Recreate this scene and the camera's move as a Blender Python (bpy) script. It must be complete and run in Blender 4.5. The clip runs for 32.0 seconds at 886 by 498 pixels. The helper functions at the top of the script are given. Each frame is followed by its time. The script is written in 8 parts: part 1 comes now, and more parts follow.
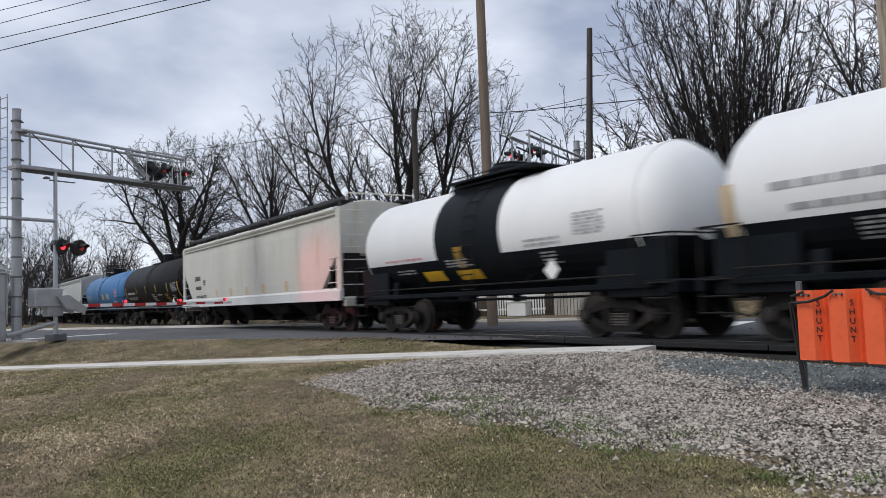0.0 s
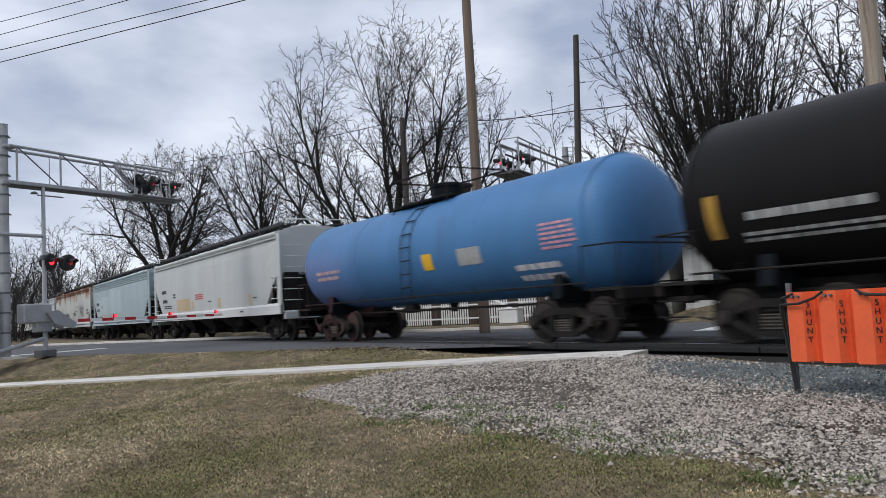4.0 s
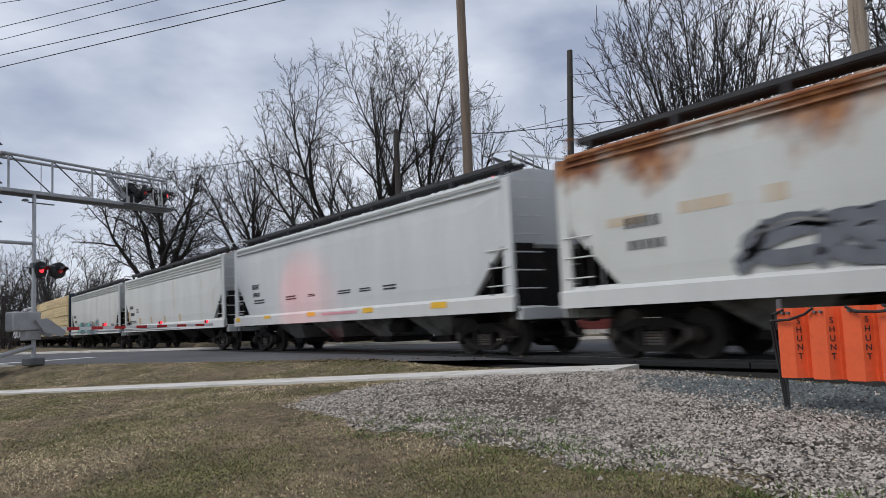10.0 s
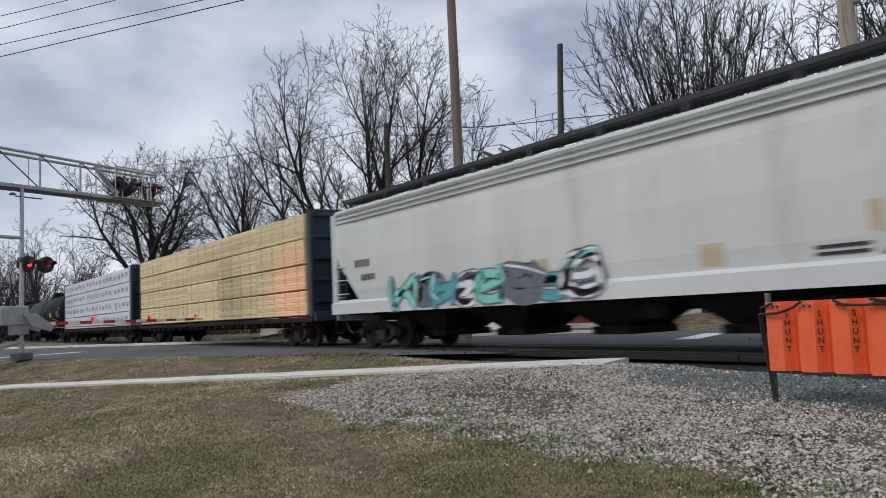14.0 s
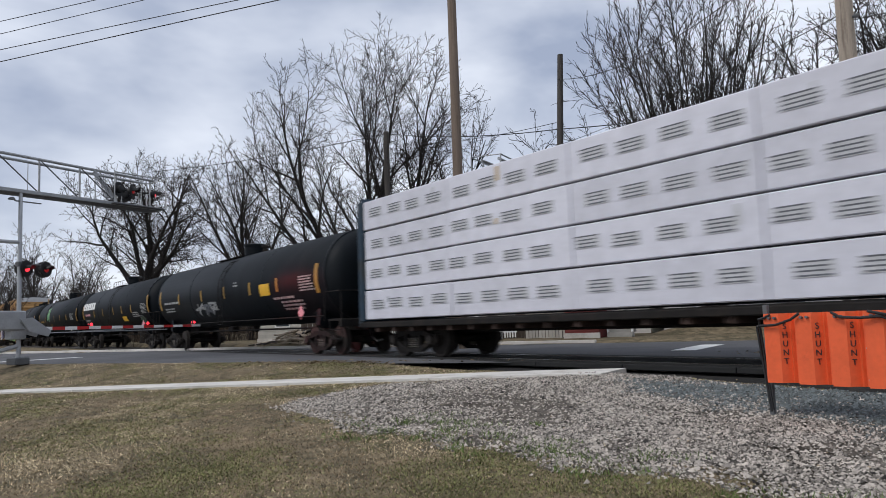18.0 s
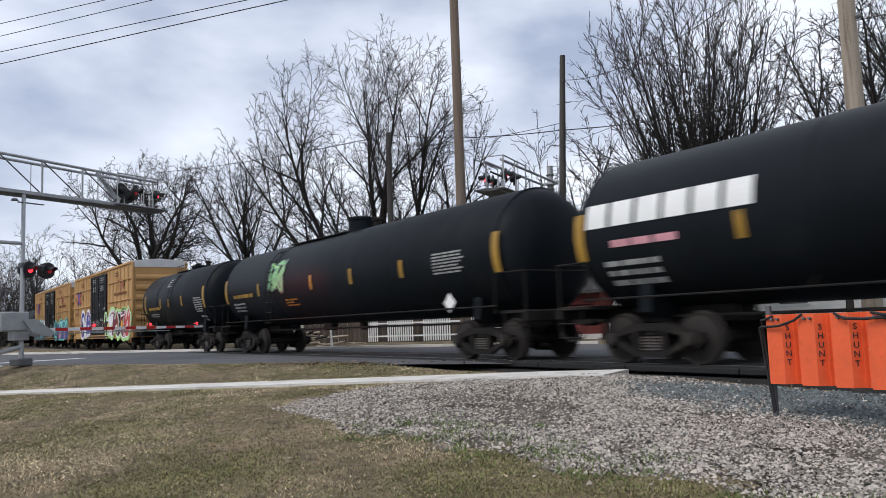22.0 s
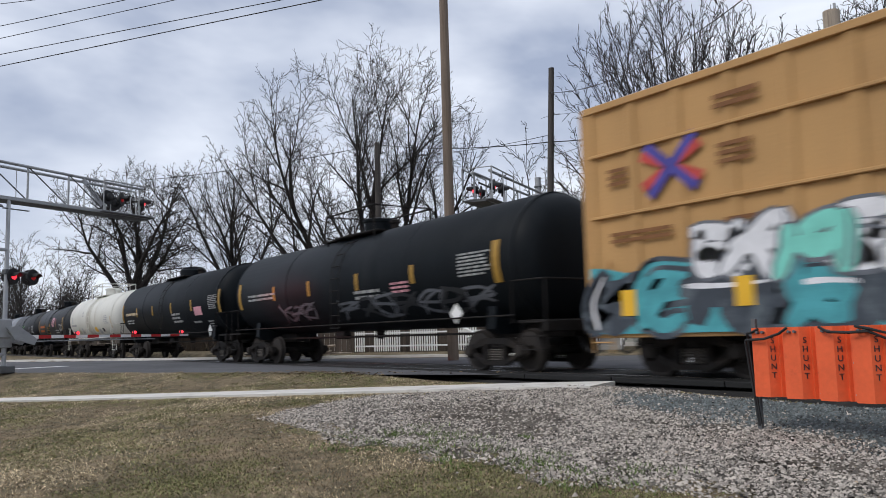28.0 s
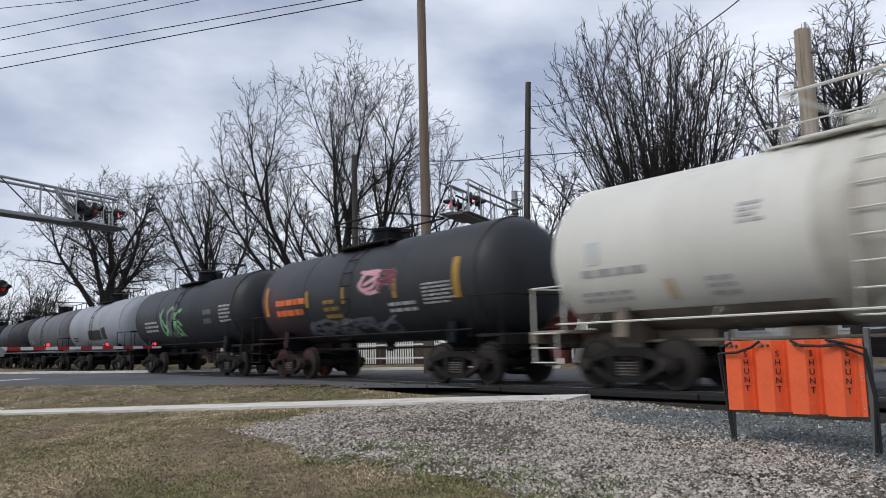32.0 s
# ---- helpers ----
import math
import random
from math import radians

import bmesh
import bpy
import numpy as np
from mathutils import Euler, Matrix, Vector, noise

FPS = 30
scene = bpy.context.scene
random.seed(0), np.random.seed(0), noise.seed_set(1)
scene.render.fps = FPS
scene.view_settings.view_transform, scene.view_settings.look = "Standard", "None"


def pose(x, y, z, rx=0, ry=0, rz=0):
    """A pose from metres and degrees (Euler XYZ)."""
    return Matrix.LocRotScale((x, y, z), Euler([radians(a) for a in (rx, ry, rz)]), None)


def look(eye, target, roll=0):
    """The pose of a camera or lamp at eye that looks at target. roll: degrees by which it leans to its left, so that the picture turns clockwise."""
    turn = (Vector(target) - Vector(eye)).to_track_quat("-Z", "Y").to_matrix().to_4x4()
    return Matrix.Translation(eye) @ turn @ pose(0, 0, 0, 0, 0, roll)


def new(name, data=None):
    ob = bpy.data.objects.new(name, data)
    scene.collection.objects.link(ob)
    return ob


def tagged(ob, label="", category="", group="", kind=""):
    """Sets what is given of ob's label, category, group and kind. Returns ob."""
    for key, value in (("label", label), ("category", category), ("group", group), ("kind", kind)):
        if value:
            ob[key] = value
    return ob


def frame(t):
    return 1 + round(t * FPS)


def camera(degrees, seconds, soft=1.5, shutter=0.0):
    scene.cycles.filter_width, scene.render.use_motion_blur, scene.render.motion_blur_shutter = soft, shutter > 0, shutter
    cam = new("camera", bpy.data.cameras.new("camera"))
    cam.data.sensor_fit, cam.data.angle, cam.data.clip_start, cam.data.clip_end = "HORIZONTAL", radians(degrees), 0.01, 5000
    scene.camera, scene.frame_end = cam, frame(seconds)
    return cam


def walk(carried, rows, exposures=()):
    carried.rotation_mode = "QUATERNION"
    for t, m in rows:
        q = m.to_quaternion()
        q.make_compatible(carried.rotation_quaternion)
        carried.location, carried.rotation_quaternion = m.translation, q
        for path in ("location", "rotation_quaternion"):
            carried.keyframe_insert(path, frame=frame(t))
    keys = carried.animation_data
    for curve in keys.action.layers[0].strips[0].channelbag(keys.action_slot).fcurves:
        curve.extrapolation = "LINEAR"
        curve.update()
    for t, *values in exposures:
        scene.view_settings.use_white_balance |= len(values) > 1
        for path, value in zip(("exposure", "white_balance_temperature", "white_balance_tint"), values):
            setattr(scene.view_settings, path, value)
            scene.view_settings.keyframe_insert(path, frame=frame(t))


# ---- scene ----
EYE = (0.0, 0.0, 0.85)
cam = camera(58.5, 32.0, soft=0.32, shutter=0.5)
TURNS = [
(0, 93.802, 2.001, 57.338), (0.5, 93.985, 2.838, 57.471), (1, 94.228, 3.195, 57.181), (1.5, 94.298, 3.201, 57.031),
(2, 94.266, 3.242, 57.13), (2.5, 94.233, 3.175, 57.329), (3, 94.263, 3.006, 57.193), (3.5, 94.2, 3.007, 56.956),
(5.5, 95.069, 3.181, 56.213), (6, 95.098, 3.27, 56.237), (6.5, 95.099, 3.131, 56.186), (7, 95.106, 2.975, 56.08),
(7.5, 95.28, 2.726, 56.024), (8, 95.352, 2.631, 56.094), (8.5, 95.352, 2.623, 56.205), (9, 95.205, 2.509, 56.234),
(9.5, 95.143, 2.355, 56.231), (10, 95.233, 2.428, 56.124), (10.5, 95.288, 2.558, 56.152), (11, 95.163, 2.586, 56.252),
(11.5, 94.943, 2.551, 56.081), (12, 94.895, 2.491, 55.851), (12.5, 94.874, 2.44, 55.726), (13, 94.783, 2.54, 55.624),
(13.5, 94.73, 2.583, 55.59), (14, 94.768, 2.518, 55.432), (14.5, 94.705, 2.582, 55.185), (16.5, 94.727, 2.479, 55.332),
(17, 94.935, 2.361, 55.194), (17.5, 95.152, 2.147, 55.186), (18, 95.388, 1.979, 55.277), (18.5, 95.617, 1.904, 55.259),
(19, 95.645, 1.853, 55.323), (19.5, 95.647, 1.824, 55.407), (20, 95.576, 1.853, 55.536), (20.5, 95.492, 1.894, 55.587),
(21, 95.504, 1.911, 55.515), (21.5, 95.473, 2, 55.488), (22, 95.468, 1.974, 55.445), (22.5, 95.549, 1.983, 55.342),
(23, 95.657, 2.026, 55.213), (23.5, 95.766, 2.009, 55.031), (24, 95.835, 1.98, 54.905),
(24.5, 95.94, 1.949, 54.852), (25, 96.057, 1.832, 54.838), (25.5, 96.053, 1.891, 54.745), (27.5, 96.276, 1.434, 54.518),
(28, 96.191, 1.528, 54.506), (28.5, 96.16, 1.565, 54.422), (29, 96.245, 1.463, 54.198), (29.5, 96.259, 1.517, 54.019),
(30, 96.207, 1.45, 53.754), (30.5, 96.307, 1.423, 53.452), (31, 96.453, 1.508, 53.268), (31.5, 96.731, 1.51, 53.138),
(32, 97.061, 1.409, 52.788)]
walk(cam, [(t, pose(*EYE, rx, ry, rz)) for t, rx, ry, rz in TURNS], [(0, 0.08), (3, 0.16), (6, -0.04), (16, -0.04), (18.5, 0.1), (21, 0.27), (25, 0.24), (28, 0.12), (30, 0.22), (32, 0.1)])

# ---- light ----
SUN_EL, SUN_AZ = radians(42), radians(200)
world = bpy.data.worlds.new("overcast")
scene.world = world
world.use_nodes = True
wn, wl = world.node_tree.nodes, world.node_tree.links
wn.clear()
w_out = wn.new("ShaderNodeOutputWorld")
w_bg = wn.new("ShaderNodeBackground")
w_sky = wn.new("ShaderNodeTexSky")
w_sky.sky_type, w_sky.sun_disc = "NISHITA", False
w_sky.sun_elevation, w_sky.sun_rotation = SUN_EL, SUN_AZ
w_tc = wn.new("ShaderNodeTexCoord")
w_map = wn.new("ShaderNodeMapping")
w_map.inputs["Scale"].default_value = (1.0, 1.0, 2.6)
w_map.inputs["Location"].default_value = (0.35, 0.1, 0.0)
w_n = wn.new("ShaderNodeTexNoise")
w_n.inputs["Scale"].default_value, w_n.inputs["Detail"].default_value, w_n.inputs["Roughness"].default_value = 2.3, 5.0, 0.5
w_n.inputs["Distortion"].default_value = 0.25
w_ramp = wn.new("ShaderNodeValToRGB")
w_ramp.color_ramp.elements[0].position, w_ramp.color_ramp.elements[0].color = 0.36, (0.34, 0.393, 0.522, 1)
w_ramp.color_ramp.elements[1].position, w_ramp.color_ramp.elements[1].color = 0.65, (0.845, 0.888, 0.98, 1)
w_dim = wn.new("ShaderNodeMix")
w_dim.data_type = "RGBA"
w_dim.inputs["Factor"].default_value = 0.9
w_scale = wn.new("ShaderNodeVectorMath")
w_scale.operation = "SCALE"
w_scale.inputs["Scale"].default_value = 0.1
wl.new(w_tc.outputs["Generated"], w_map.inputs["Vector"])
wl.new(w_map.outputs["Vector"], w_n.inputs["Vector"])
wl.new(w_n.outputs["Fac"], w_ramp.inputs["Fac"])
wl.new(w_sky.outputs["Color"], w_scale.inputs[0])
wl.new(w_scale.outputs["Vector"], w_dim.inputs["A"])
wl.new(w_ramp.outputs["Color"], w_dim.inputs["B"])
wl.new(w_dim.outputs["Result"], w_bg.inputs["Color"])
w_bg.inputs["Strength"].default_value = 1.1
wl.new(w_bg.outputs["Background"], w_out.inputs["Surface"])

sun_data = bpy.data.lights.new("sun", "SUN")
sun_data.energy, sun_data.angle, sun_data.color = 1.3, radians(25), (1.0, 0.97, 0.93)
sun = new("sun", sun_data)
sun.matrix_world = look((-20, -60, 70), (-15, 5, 0))

# ---- materials ----
def shader(name, base, rough=0.7, metal=0.0, vary=0.25, scale=3.0, fine=60.0, bump=0.15, second=None, cut=(0.5, 0.62), stretch=(1, 1, 1), second_scale=1.2, per_piece=0.0, coords="Object", spec=0.4, island=False):
    """A painted, stained or grainy surface: large blotches, fine grain, relief, and patches of a second colour."""
    m = bpy.data.materials.new(name)
    m.use_nodes = True
    n, l = m.node_tree.nodes, m.node_tree.links
    b = n["Principled BSDF"]
    b.inputs["Roughness"].default_value, b.inputs["Metallic"].default_value = rough, metal
    b.inputs["Specular IOR Level"].default_value = spec
    tc = n.new("ShaderNodeTexCoord")
    mp = n.new("ShaderNodeMapping")
    mp.inputs["Scale"].default_value = stretch
    l.new(tc.outputs[coords], mp.inputs["Vector"])
    big = n.new("ShaderNodeTexNoise")
    big.inputs["Scale"].default_value, big.inputs["Detail"].default_value = scale, 5.0
    small = n.new("ShaderNodeTexNoise")
    small.inputs["Scale"].default_value, small.inputs["Detail"].default_value = fine, 3.0
    l.new(mp.outputs["Vector"], big.inputs["Vector"])
    l.new(tc.outputs[coords], small.inputs["Vector"])
    add = n.new("ShaderNodeMath")
    add.operation = "MULTIPLY_ADD"
    l.new(small.outputs["Fac"], add.inputs[0])
    add.inputs[1].default_value = 0.6
    l.new(big.outputs["Fac"], add.inputs[2])
    rng = n.new("ShaderNodeMapRange")
    rng.inputs["From Min"].default_value, rng.inputs["From Max"].default_value = 0.45, 1.15
    rng.inputs["To Min"].default_value, rng.inputs["To Max"].default_value = 1 - vary, 1 + vary
    l.new(add.outputs[0], rng.inputs["Value"])
    level = rng.outputs["Result"]
    if per_piece:
        oi = n.new("ShaderNodeNewGeometry" if island else "ShaderNodeObjectInfo")
        pr = n.new("ShaderNodeMapRange")
        pr.inputs["To Min"].default_value, pr.inputs["To Max"].default_value = 1 - per_piece, 1 + per_piece
        l.new(oi.outputs["Random Per Island" if island else "Random"], pr.inputs["Value"])
        mu = n.new("ShaderNodeMath")
        mu.operation = "MULTIPLY"
        l.new(level, mu.inputs[0])
        l.new(pr.outputs["Result"], mu.inputs[1])
        level = mu.outputs[0]
    colour = None
    if second:
        st = n.new("ShaderNodeTexNoise")
        st.inputs["Scale"].default_value, st.inputs["Detail"].default_value = second_scale, 8.0
        st.inputs["Roughness"].default_value = 0.65
        mp2 = n.new("ShaderNodeMapping")
        mp2.inputs["Scale"].default_value = stretch
        mp2.inputs["Location"].default_value = (3.1, 1.7, 5.3)
        l.new(tc.outputs[coords], mp2.inputs["Vector"])
        l.new(mp2.outputs["Vector"], st.inputs["Vector"])
        sr = n.new("ShaderNodeMapRange")
        sr.inputs["From Min"].default_value, sr.inputs["From Max"].default_value = cut
        l.new(st.outputs["Fac"], sr.inputs["Value"])
        mx = n.new("ShaderNodeMix")
        mx.data_type = "RGBA"
        mx.inputs["A"].default_value, mx.inputs["B"].default_value = (*base, 1), (*second, 1)
        l.new(sr.outputs["Result"], mx.inputs["Factor"])
        colour = mx.outputs["Result"]
    vm = n.new("ShaderNodeVectorMath")
    vm.operation = "SCALE"
    if colour:
        l.new(colour, vm.inputs[0])
    else:
        vm.inputs[0].default_value = base
    l.new(level, vm.inputs["Scale"])
    l.new(vm.outputs["Vector"], b.inputs["Base Color"])
    if bump:
        bp = n.new("ShaderNodeBump")
        bp.inputs["Strength"].default_value, bp.inputs["Distance"].default_value = bump, 0.02
        l.new(add.outputs[0], bp.inputs["Height"])
        l.new(bp.outputs["Normal"], b.inputs["Normal"])
    return m


def glow(name, colour, strength, base=(0.3, 0.02, 0.02)):
    m = bpy.data.materials.new(name)
    m.use_nodes = True
    b = m.node_tree.nodes["Principled BSDF"]
    b.inputs["Base Color"].default_value = (*base, 1)
    b.inputs["Emission Color"].default_value, b.inputs["Emission Strength"].default_value = (*colour, 1), strength
    b.inputs["Roughness"].default_value = 0.3
    return m


def glass(name, tint=(0.05, 0.06, 0.07)):
    m = bpy.data.materials.new(name)
    m.use_nodes = True
    b = m.node_tree.nodes["Principled BSDF"]
    b.inputs["Base Color"].default_value, b.inputs["Roughness"].default_value = (*tint, 1), 0.06
    b.inputs["Specular IOR Level"].default_value = 0.6
    return m


M = {}
M["grass"] = shader("grass", (0.215, 0.168, 0.108), 0.95, vary=0.6, scale=6.0, fine=70, bump=0.7, second=(0.105, 0.09, 0.056), cut=(0.4, 0.6), second_scale=1.5, spec=0.1)
M["blade_dry"] = shader("blade_dry", (0.56, 0.46, 0.30), 0.9, vary=0.4, scale=1.5, bump=0, per_piece=0.8, island=True, spec=0.1)
M["blade_green"] = shader("blade_green", (0.20, 0.205, 0.085), 0.9, vary=0.4, scale=1.5, bump=0, per_piece=0.65, island=True, spec=0.1)
M["stone"] = shader("stone", (0.305, 0.272, 0.236), 0.85, vary=0.25, scale=4, fine=80, bump=0.2, per_piece=0.9, island=True, spec=0.25)
M["stone_blue"] = shader("stone_blue", (0.125, 0.14, 0.14), 0.85, vary=0.25, scale=4, fine=80, bump=0.2, per_piece=0.5, island=True, spec=0.25)
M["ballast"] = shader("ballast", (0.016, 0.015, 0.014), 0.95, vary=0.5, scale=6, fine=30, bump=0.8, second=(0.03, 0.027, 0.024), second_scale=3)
M["asphalt"] = shader("asphalt", (0.105, 0.105, 0.11), 0.9, vary=0.18, scale=0.5, fine=90, bump=0.25, second=(0.075, 0.075, 0.08), cut=(0.48, 0.7), second_scale=0.35, spec=0.3)
M["rubber"] = shader("rubber", (0.013, 0.013, 0.013), 0.8, vary=0.3, scale=3, fine=60, bump=0.3)
M["concrete"] = shader("concrete", (0.62, 0.59, 0.545), 0.9, vary=0.15, scale=1.2, fine=70, bump=0.2, second=(0.38, 0.35, 0.30), cut=(0.52, 0.75), second_scale=1.4)
M["road_paint"] = shader("road_paint", (0.72, 0.72, 0.70), 0.8, vary=0.2, scale=5, fine=60, bump=0.1, second=(0.3, 0.3, 0.3), cut=(0.6, 0.72), second_scale=6)
M["rail"] = shader("rail", (0.16, 0.14, 0.125), 0.45, 0.8, vary=0.3, scale=3, bump=0.1)
M["rail_top"] = shader("rail_top", (0.5, 0.5, 0.52), 0.25, 1.0, vary=0.1, scale=4, bump=0.02)
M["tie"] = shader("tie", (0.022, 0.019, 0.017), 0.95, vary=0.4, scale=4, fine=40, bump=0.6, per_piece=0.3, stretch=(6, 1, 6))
M["galv"] = shader("galv", (0.36, 0.37, 0.38), 0.55, 0.3, vary=0.15, scale=3, fine=30, bump=0.05, second=(0.25, 0.25, 0.25), cut=(0.55, 0.75))
M["galv_dark"] = shader("galv_dark", (0.13, 0.135, 0.14), 0.6, 0.35, vary=0.2, scale=4, bump=0.05)
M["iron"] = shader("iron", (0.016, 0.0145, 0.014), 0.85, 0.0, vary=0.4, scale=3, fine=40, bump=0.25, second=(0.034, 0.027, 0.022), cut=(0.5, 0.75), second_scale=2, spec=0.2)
M["wheel"] = shader("wheel", (0.028, 0.023, 0.02), 0.75, 0.1, vary=0.3, scale=5, bump=0.15)
M["spring"] = shader("spring", (0.10, 0.088, 0.078), 0.7, 0.2, vary=0.3, scale=5, bump=0.1)
M["black"] = shader("black", (0.012, 0.012, 0.013), 0.5, vary=0.3, scale=2, bump=0.05)
M["white"] = shader("white", (0.78, 0.78, 0.76), 0.5, vary=0.1, scale=2, bump=0.03)
M["red"] = shader("red", (0.48, 0.03, 0.03), 0.5, vary=0.12, scale=2, bump=0.03)
M["yellow"] = shader("yellow", (0.35, 0.20, 0.03), 0.5, vary=0.25, scale=3, bump=0.03, second=(0.20, 0.12, 0.03), cut=(0.55, 0.7))
M["ink"] = shader("ink", (0.03, 0.03, 0.033), 0.6, vary=0.3, scale=4, bump=0)
M["chalk"] = shader("chalk", (0.36, 0.365, 0.36), 0.6, vary=0.3, scale=6, bump=0)
M["orange"] = shader("orange", (0.80, 0.125, 0.04), 0.5, vary=0.12, scale=2.5, fine=25, bump=0.05, second=(0.50, 0.07, 0.03), cut=(0.6, 0.75), second_scale=3)
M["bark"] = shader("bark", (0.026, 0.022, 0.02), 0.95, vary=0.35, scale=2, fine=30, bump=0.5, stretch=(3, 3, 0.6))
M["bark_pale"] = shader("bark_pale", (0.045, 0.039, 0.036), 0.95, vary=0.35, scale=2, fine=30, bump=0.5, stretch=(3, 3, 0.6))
M["pole_wood"] = shader("pole_wood", (0.19, 0.145, 0.112), 0.9, vary=0.3, scale=2, fine=30, bump=0.4, stretch=(8, 8, 0.4), second=(0.14, 0.1, 0.07), cut=(0.5, 0.7))
M["pole_grey"] = shader("pole_grey", (0.36, 0.30, 0.235), 0.9, vary=0.3, scale=2, fine=30, bump=0.4, stretch=(8, 8, 0.4), second=(0.17, 0.13, 0.1), cut=(0.52, 0.7))
M["pole_old"] = shader("pole_old", (0.07, 0.062, 0.056), 0.9, vary=0.3, scale=2, fine=30, bump=0.4, stretch=(8, 8, 0.4))
M["lamp_red"] = glow("lamp_red", (1.0, 0.03, 0.05), 2.0)
M["lamp_dull"] = glow("lamp_dull", (1.0, 0.02, 0.03), 0.12)
M["glass"] = glass("window_glass")

# ---- mesh tools ----
class Shape:
    """Collects vertices and faces of one mesh."""

    def __init__(self):
        self.v, self.f = [], []

    def add(self, verts, faces):
        k = len(self.v)
        self.v += [tuple(p) for p in verts]
        self.f += [tuple(k + i for i in q) for q in faces]
        return self

    def box(self, cx, cy, cz, sx, sy, sz, bev=0.0, rz=0.0, ry=0.0):
        hx, hy, hz = sx / 2, sy / 2, sz / 2
        if bev <= 0:
            vs = [(x, y, z) for x in (-hx, hx) for y in (-hy, hy) for z in (-hz, hz)]
            fs = [(0, 1, 3, 2), (4, 6, 7, 5), (0, 4, 5, 1), (2, 3, 7, 6), (0, 2, 6, 4), (1, 5, 7, 3)]
        else:
            b = min(bev, hx * 0.9, hy * 0.9, hz * 0.9)
            vs, ix = [], {}
            for sgx in (-1, 1):
                for sgy in (-1, 1):
                    for sgz in (-1, 1):
                        for ax in range(3):
                            p = [sgx * (hx - (ax != 0) * b), sgy * (hy - (ax != 1) * b), sgz * (hz - (ax != 2) * b)]
                            ix[(sgx, sgy, sgz, ax)] = len(vs)
                            vs.append(p)
            fs = []
            for ax in range(3):
                o1, o2 = [a for a in range(3) if a != ax]
                for sg in (-1, 1):
                    q = []
                    for a, c in ((-1, -1), (1, -1), (1, 1), (-1, 1)):
                        key = [0, 0, 0]
                        key[ax], key[o1], key[o2] = sg, a, c
                        q.append(ix[(*key, ax)])
                    fs.append(q)
                for a in (-1, 1):
                    for c in (-1, 1):
                        k1, k2 = [0, 0, 0], [0, 0, 0]
                        k1[ax], k1[o1], k1[o2] = -1, a, c
                        k2[ax], k2[o1], k2[o2] = 1, a, c
                        fs.append([ix[(*k1, o1)], ix[(*k2, o1)], ix[(*k2, o2)], ix[(*k1, o2)]])
            for sgx in (-1, 1):
                for sgy in (-1, 1):
                    for sgz in (-1, 1):
                        fs.append([ix[(sgx, sgy, sgz, a)] for a in range(3)])
        m = Matrix.Translation((cx, cy, cz)) @ Matrix.Rotation(rz, 4, "Z") @ Matrix.Rotation(ry, 4, "Y")
        return self.add([m @ Vector(p) for p in vs], fs)

    def tube(self, p0, p1, r0, r1=None, n=8, caps=True):
        r1 = r0 if r1 is None else r1
        p0, p1 = Vector(p0), Vector(p1)
        d = (p1 - p0).normalized()
        a = d.orthogonal().normalized()
        b = d.cross(a)
        ring = [a * math.cos(2 * math.pi * i / n) + b * math.sin(2 * math.pi * i / n) for i in range(n)]
        vs = [p0 + q * r0 for q in ring] + [p1 + q * r1 for q in ring]
        fs = [(i, (i + 1) % n, n + (i + 1) % n, n + i) for i in range(n)]
        if caps:
            fs += [tuple(range(n))[::-1], tuple(range(n, 2 * n))]
        return self.add(vs, fs)

    def path(self, pts, r, n=6):
        """A round bar bent through the points."""
        pts = [Vector(p) for p in pts]
        k0, vs, side = len(self.v), [], None
        for i, p in enumerate(pts):
            d = (pts[min(i + 1, len(pts) - 1)] - pts[max(i - 1, 0)]).normalized()
            side = d.orthogonal().normalized() if side is None else (side - d * side.dot(d)).normalized()
            b = d.cross(side)
            vs += [p + (side * math.cos(2 * math.pi * s / n) + b * math.sin(2 * math.pi * s / n)) * r for s in range(n)]
        fs = [(i * n + s, i * n + (s + 1) % n, (i + 1) * n + (s + 1) % n, (i + 1) * n + s) for i in range(len(pts) - 1) for s in range(n)]
        fs += [tuple(range(n))[::-1], tuple(range((len(pts) - 1) * n, len(pts) * n))]
        return self.add(vs, fs)

    def lathe(self, axis, prof, centre=(0, 0, 0), n=32):
        """prof: (along, radius) round an axis 'x', 'y' or 'z'."""
        vs, fs = [], []
        for a, r in prof:
            for i in range(n):
                c, s = r * math.cos(2 * math.pi * i / n), r * math.sin(2 * math.pi * i / n)
                p = {"x": (a, c, s), "y": (c, a, s), "z": (c, s, a)}[axis]
                vs.append((p[0] + centre[0], p[1] + centre[1], p[2] + centre[2]))
        for k in range(len(prof) - 1):
            for i in range(n):
                j = (i + 1) % n
                fs.append((k * n + i, k * n + j, (k + 1) * n + j, (k + 1) * n + i))
        fs += [tuple(range(n))[::-1], tuple(range((len(prof) - 1) * n, len(prof) * n))]
        return self.add(vs, fs)

    def prism(self, prof, lo, hi, axis="x"):
        """A closed outline swept along an axis: (y, z) for 'x', (x, z) for 'y', (x, y) for 'z'."""
        n = len(prof)
        put = {"x": lambda a, p: (a, p[0], p[1]), "y": lambda a, p: (p[0], a, p[1]), "z": lambda a, p: (p[0], p[1], a)}[axis]
        vs = [put(lo, p) for p in prof] + [put(hi, p) for p in prof]
        fs = [(i, (i + 1) % n, n + (i + 1) % n, n + i) for i in range(n)] + [tuple(range(n))[::-1], tuple(range(n, 2 * n))]
        return self.add(vs, fs)

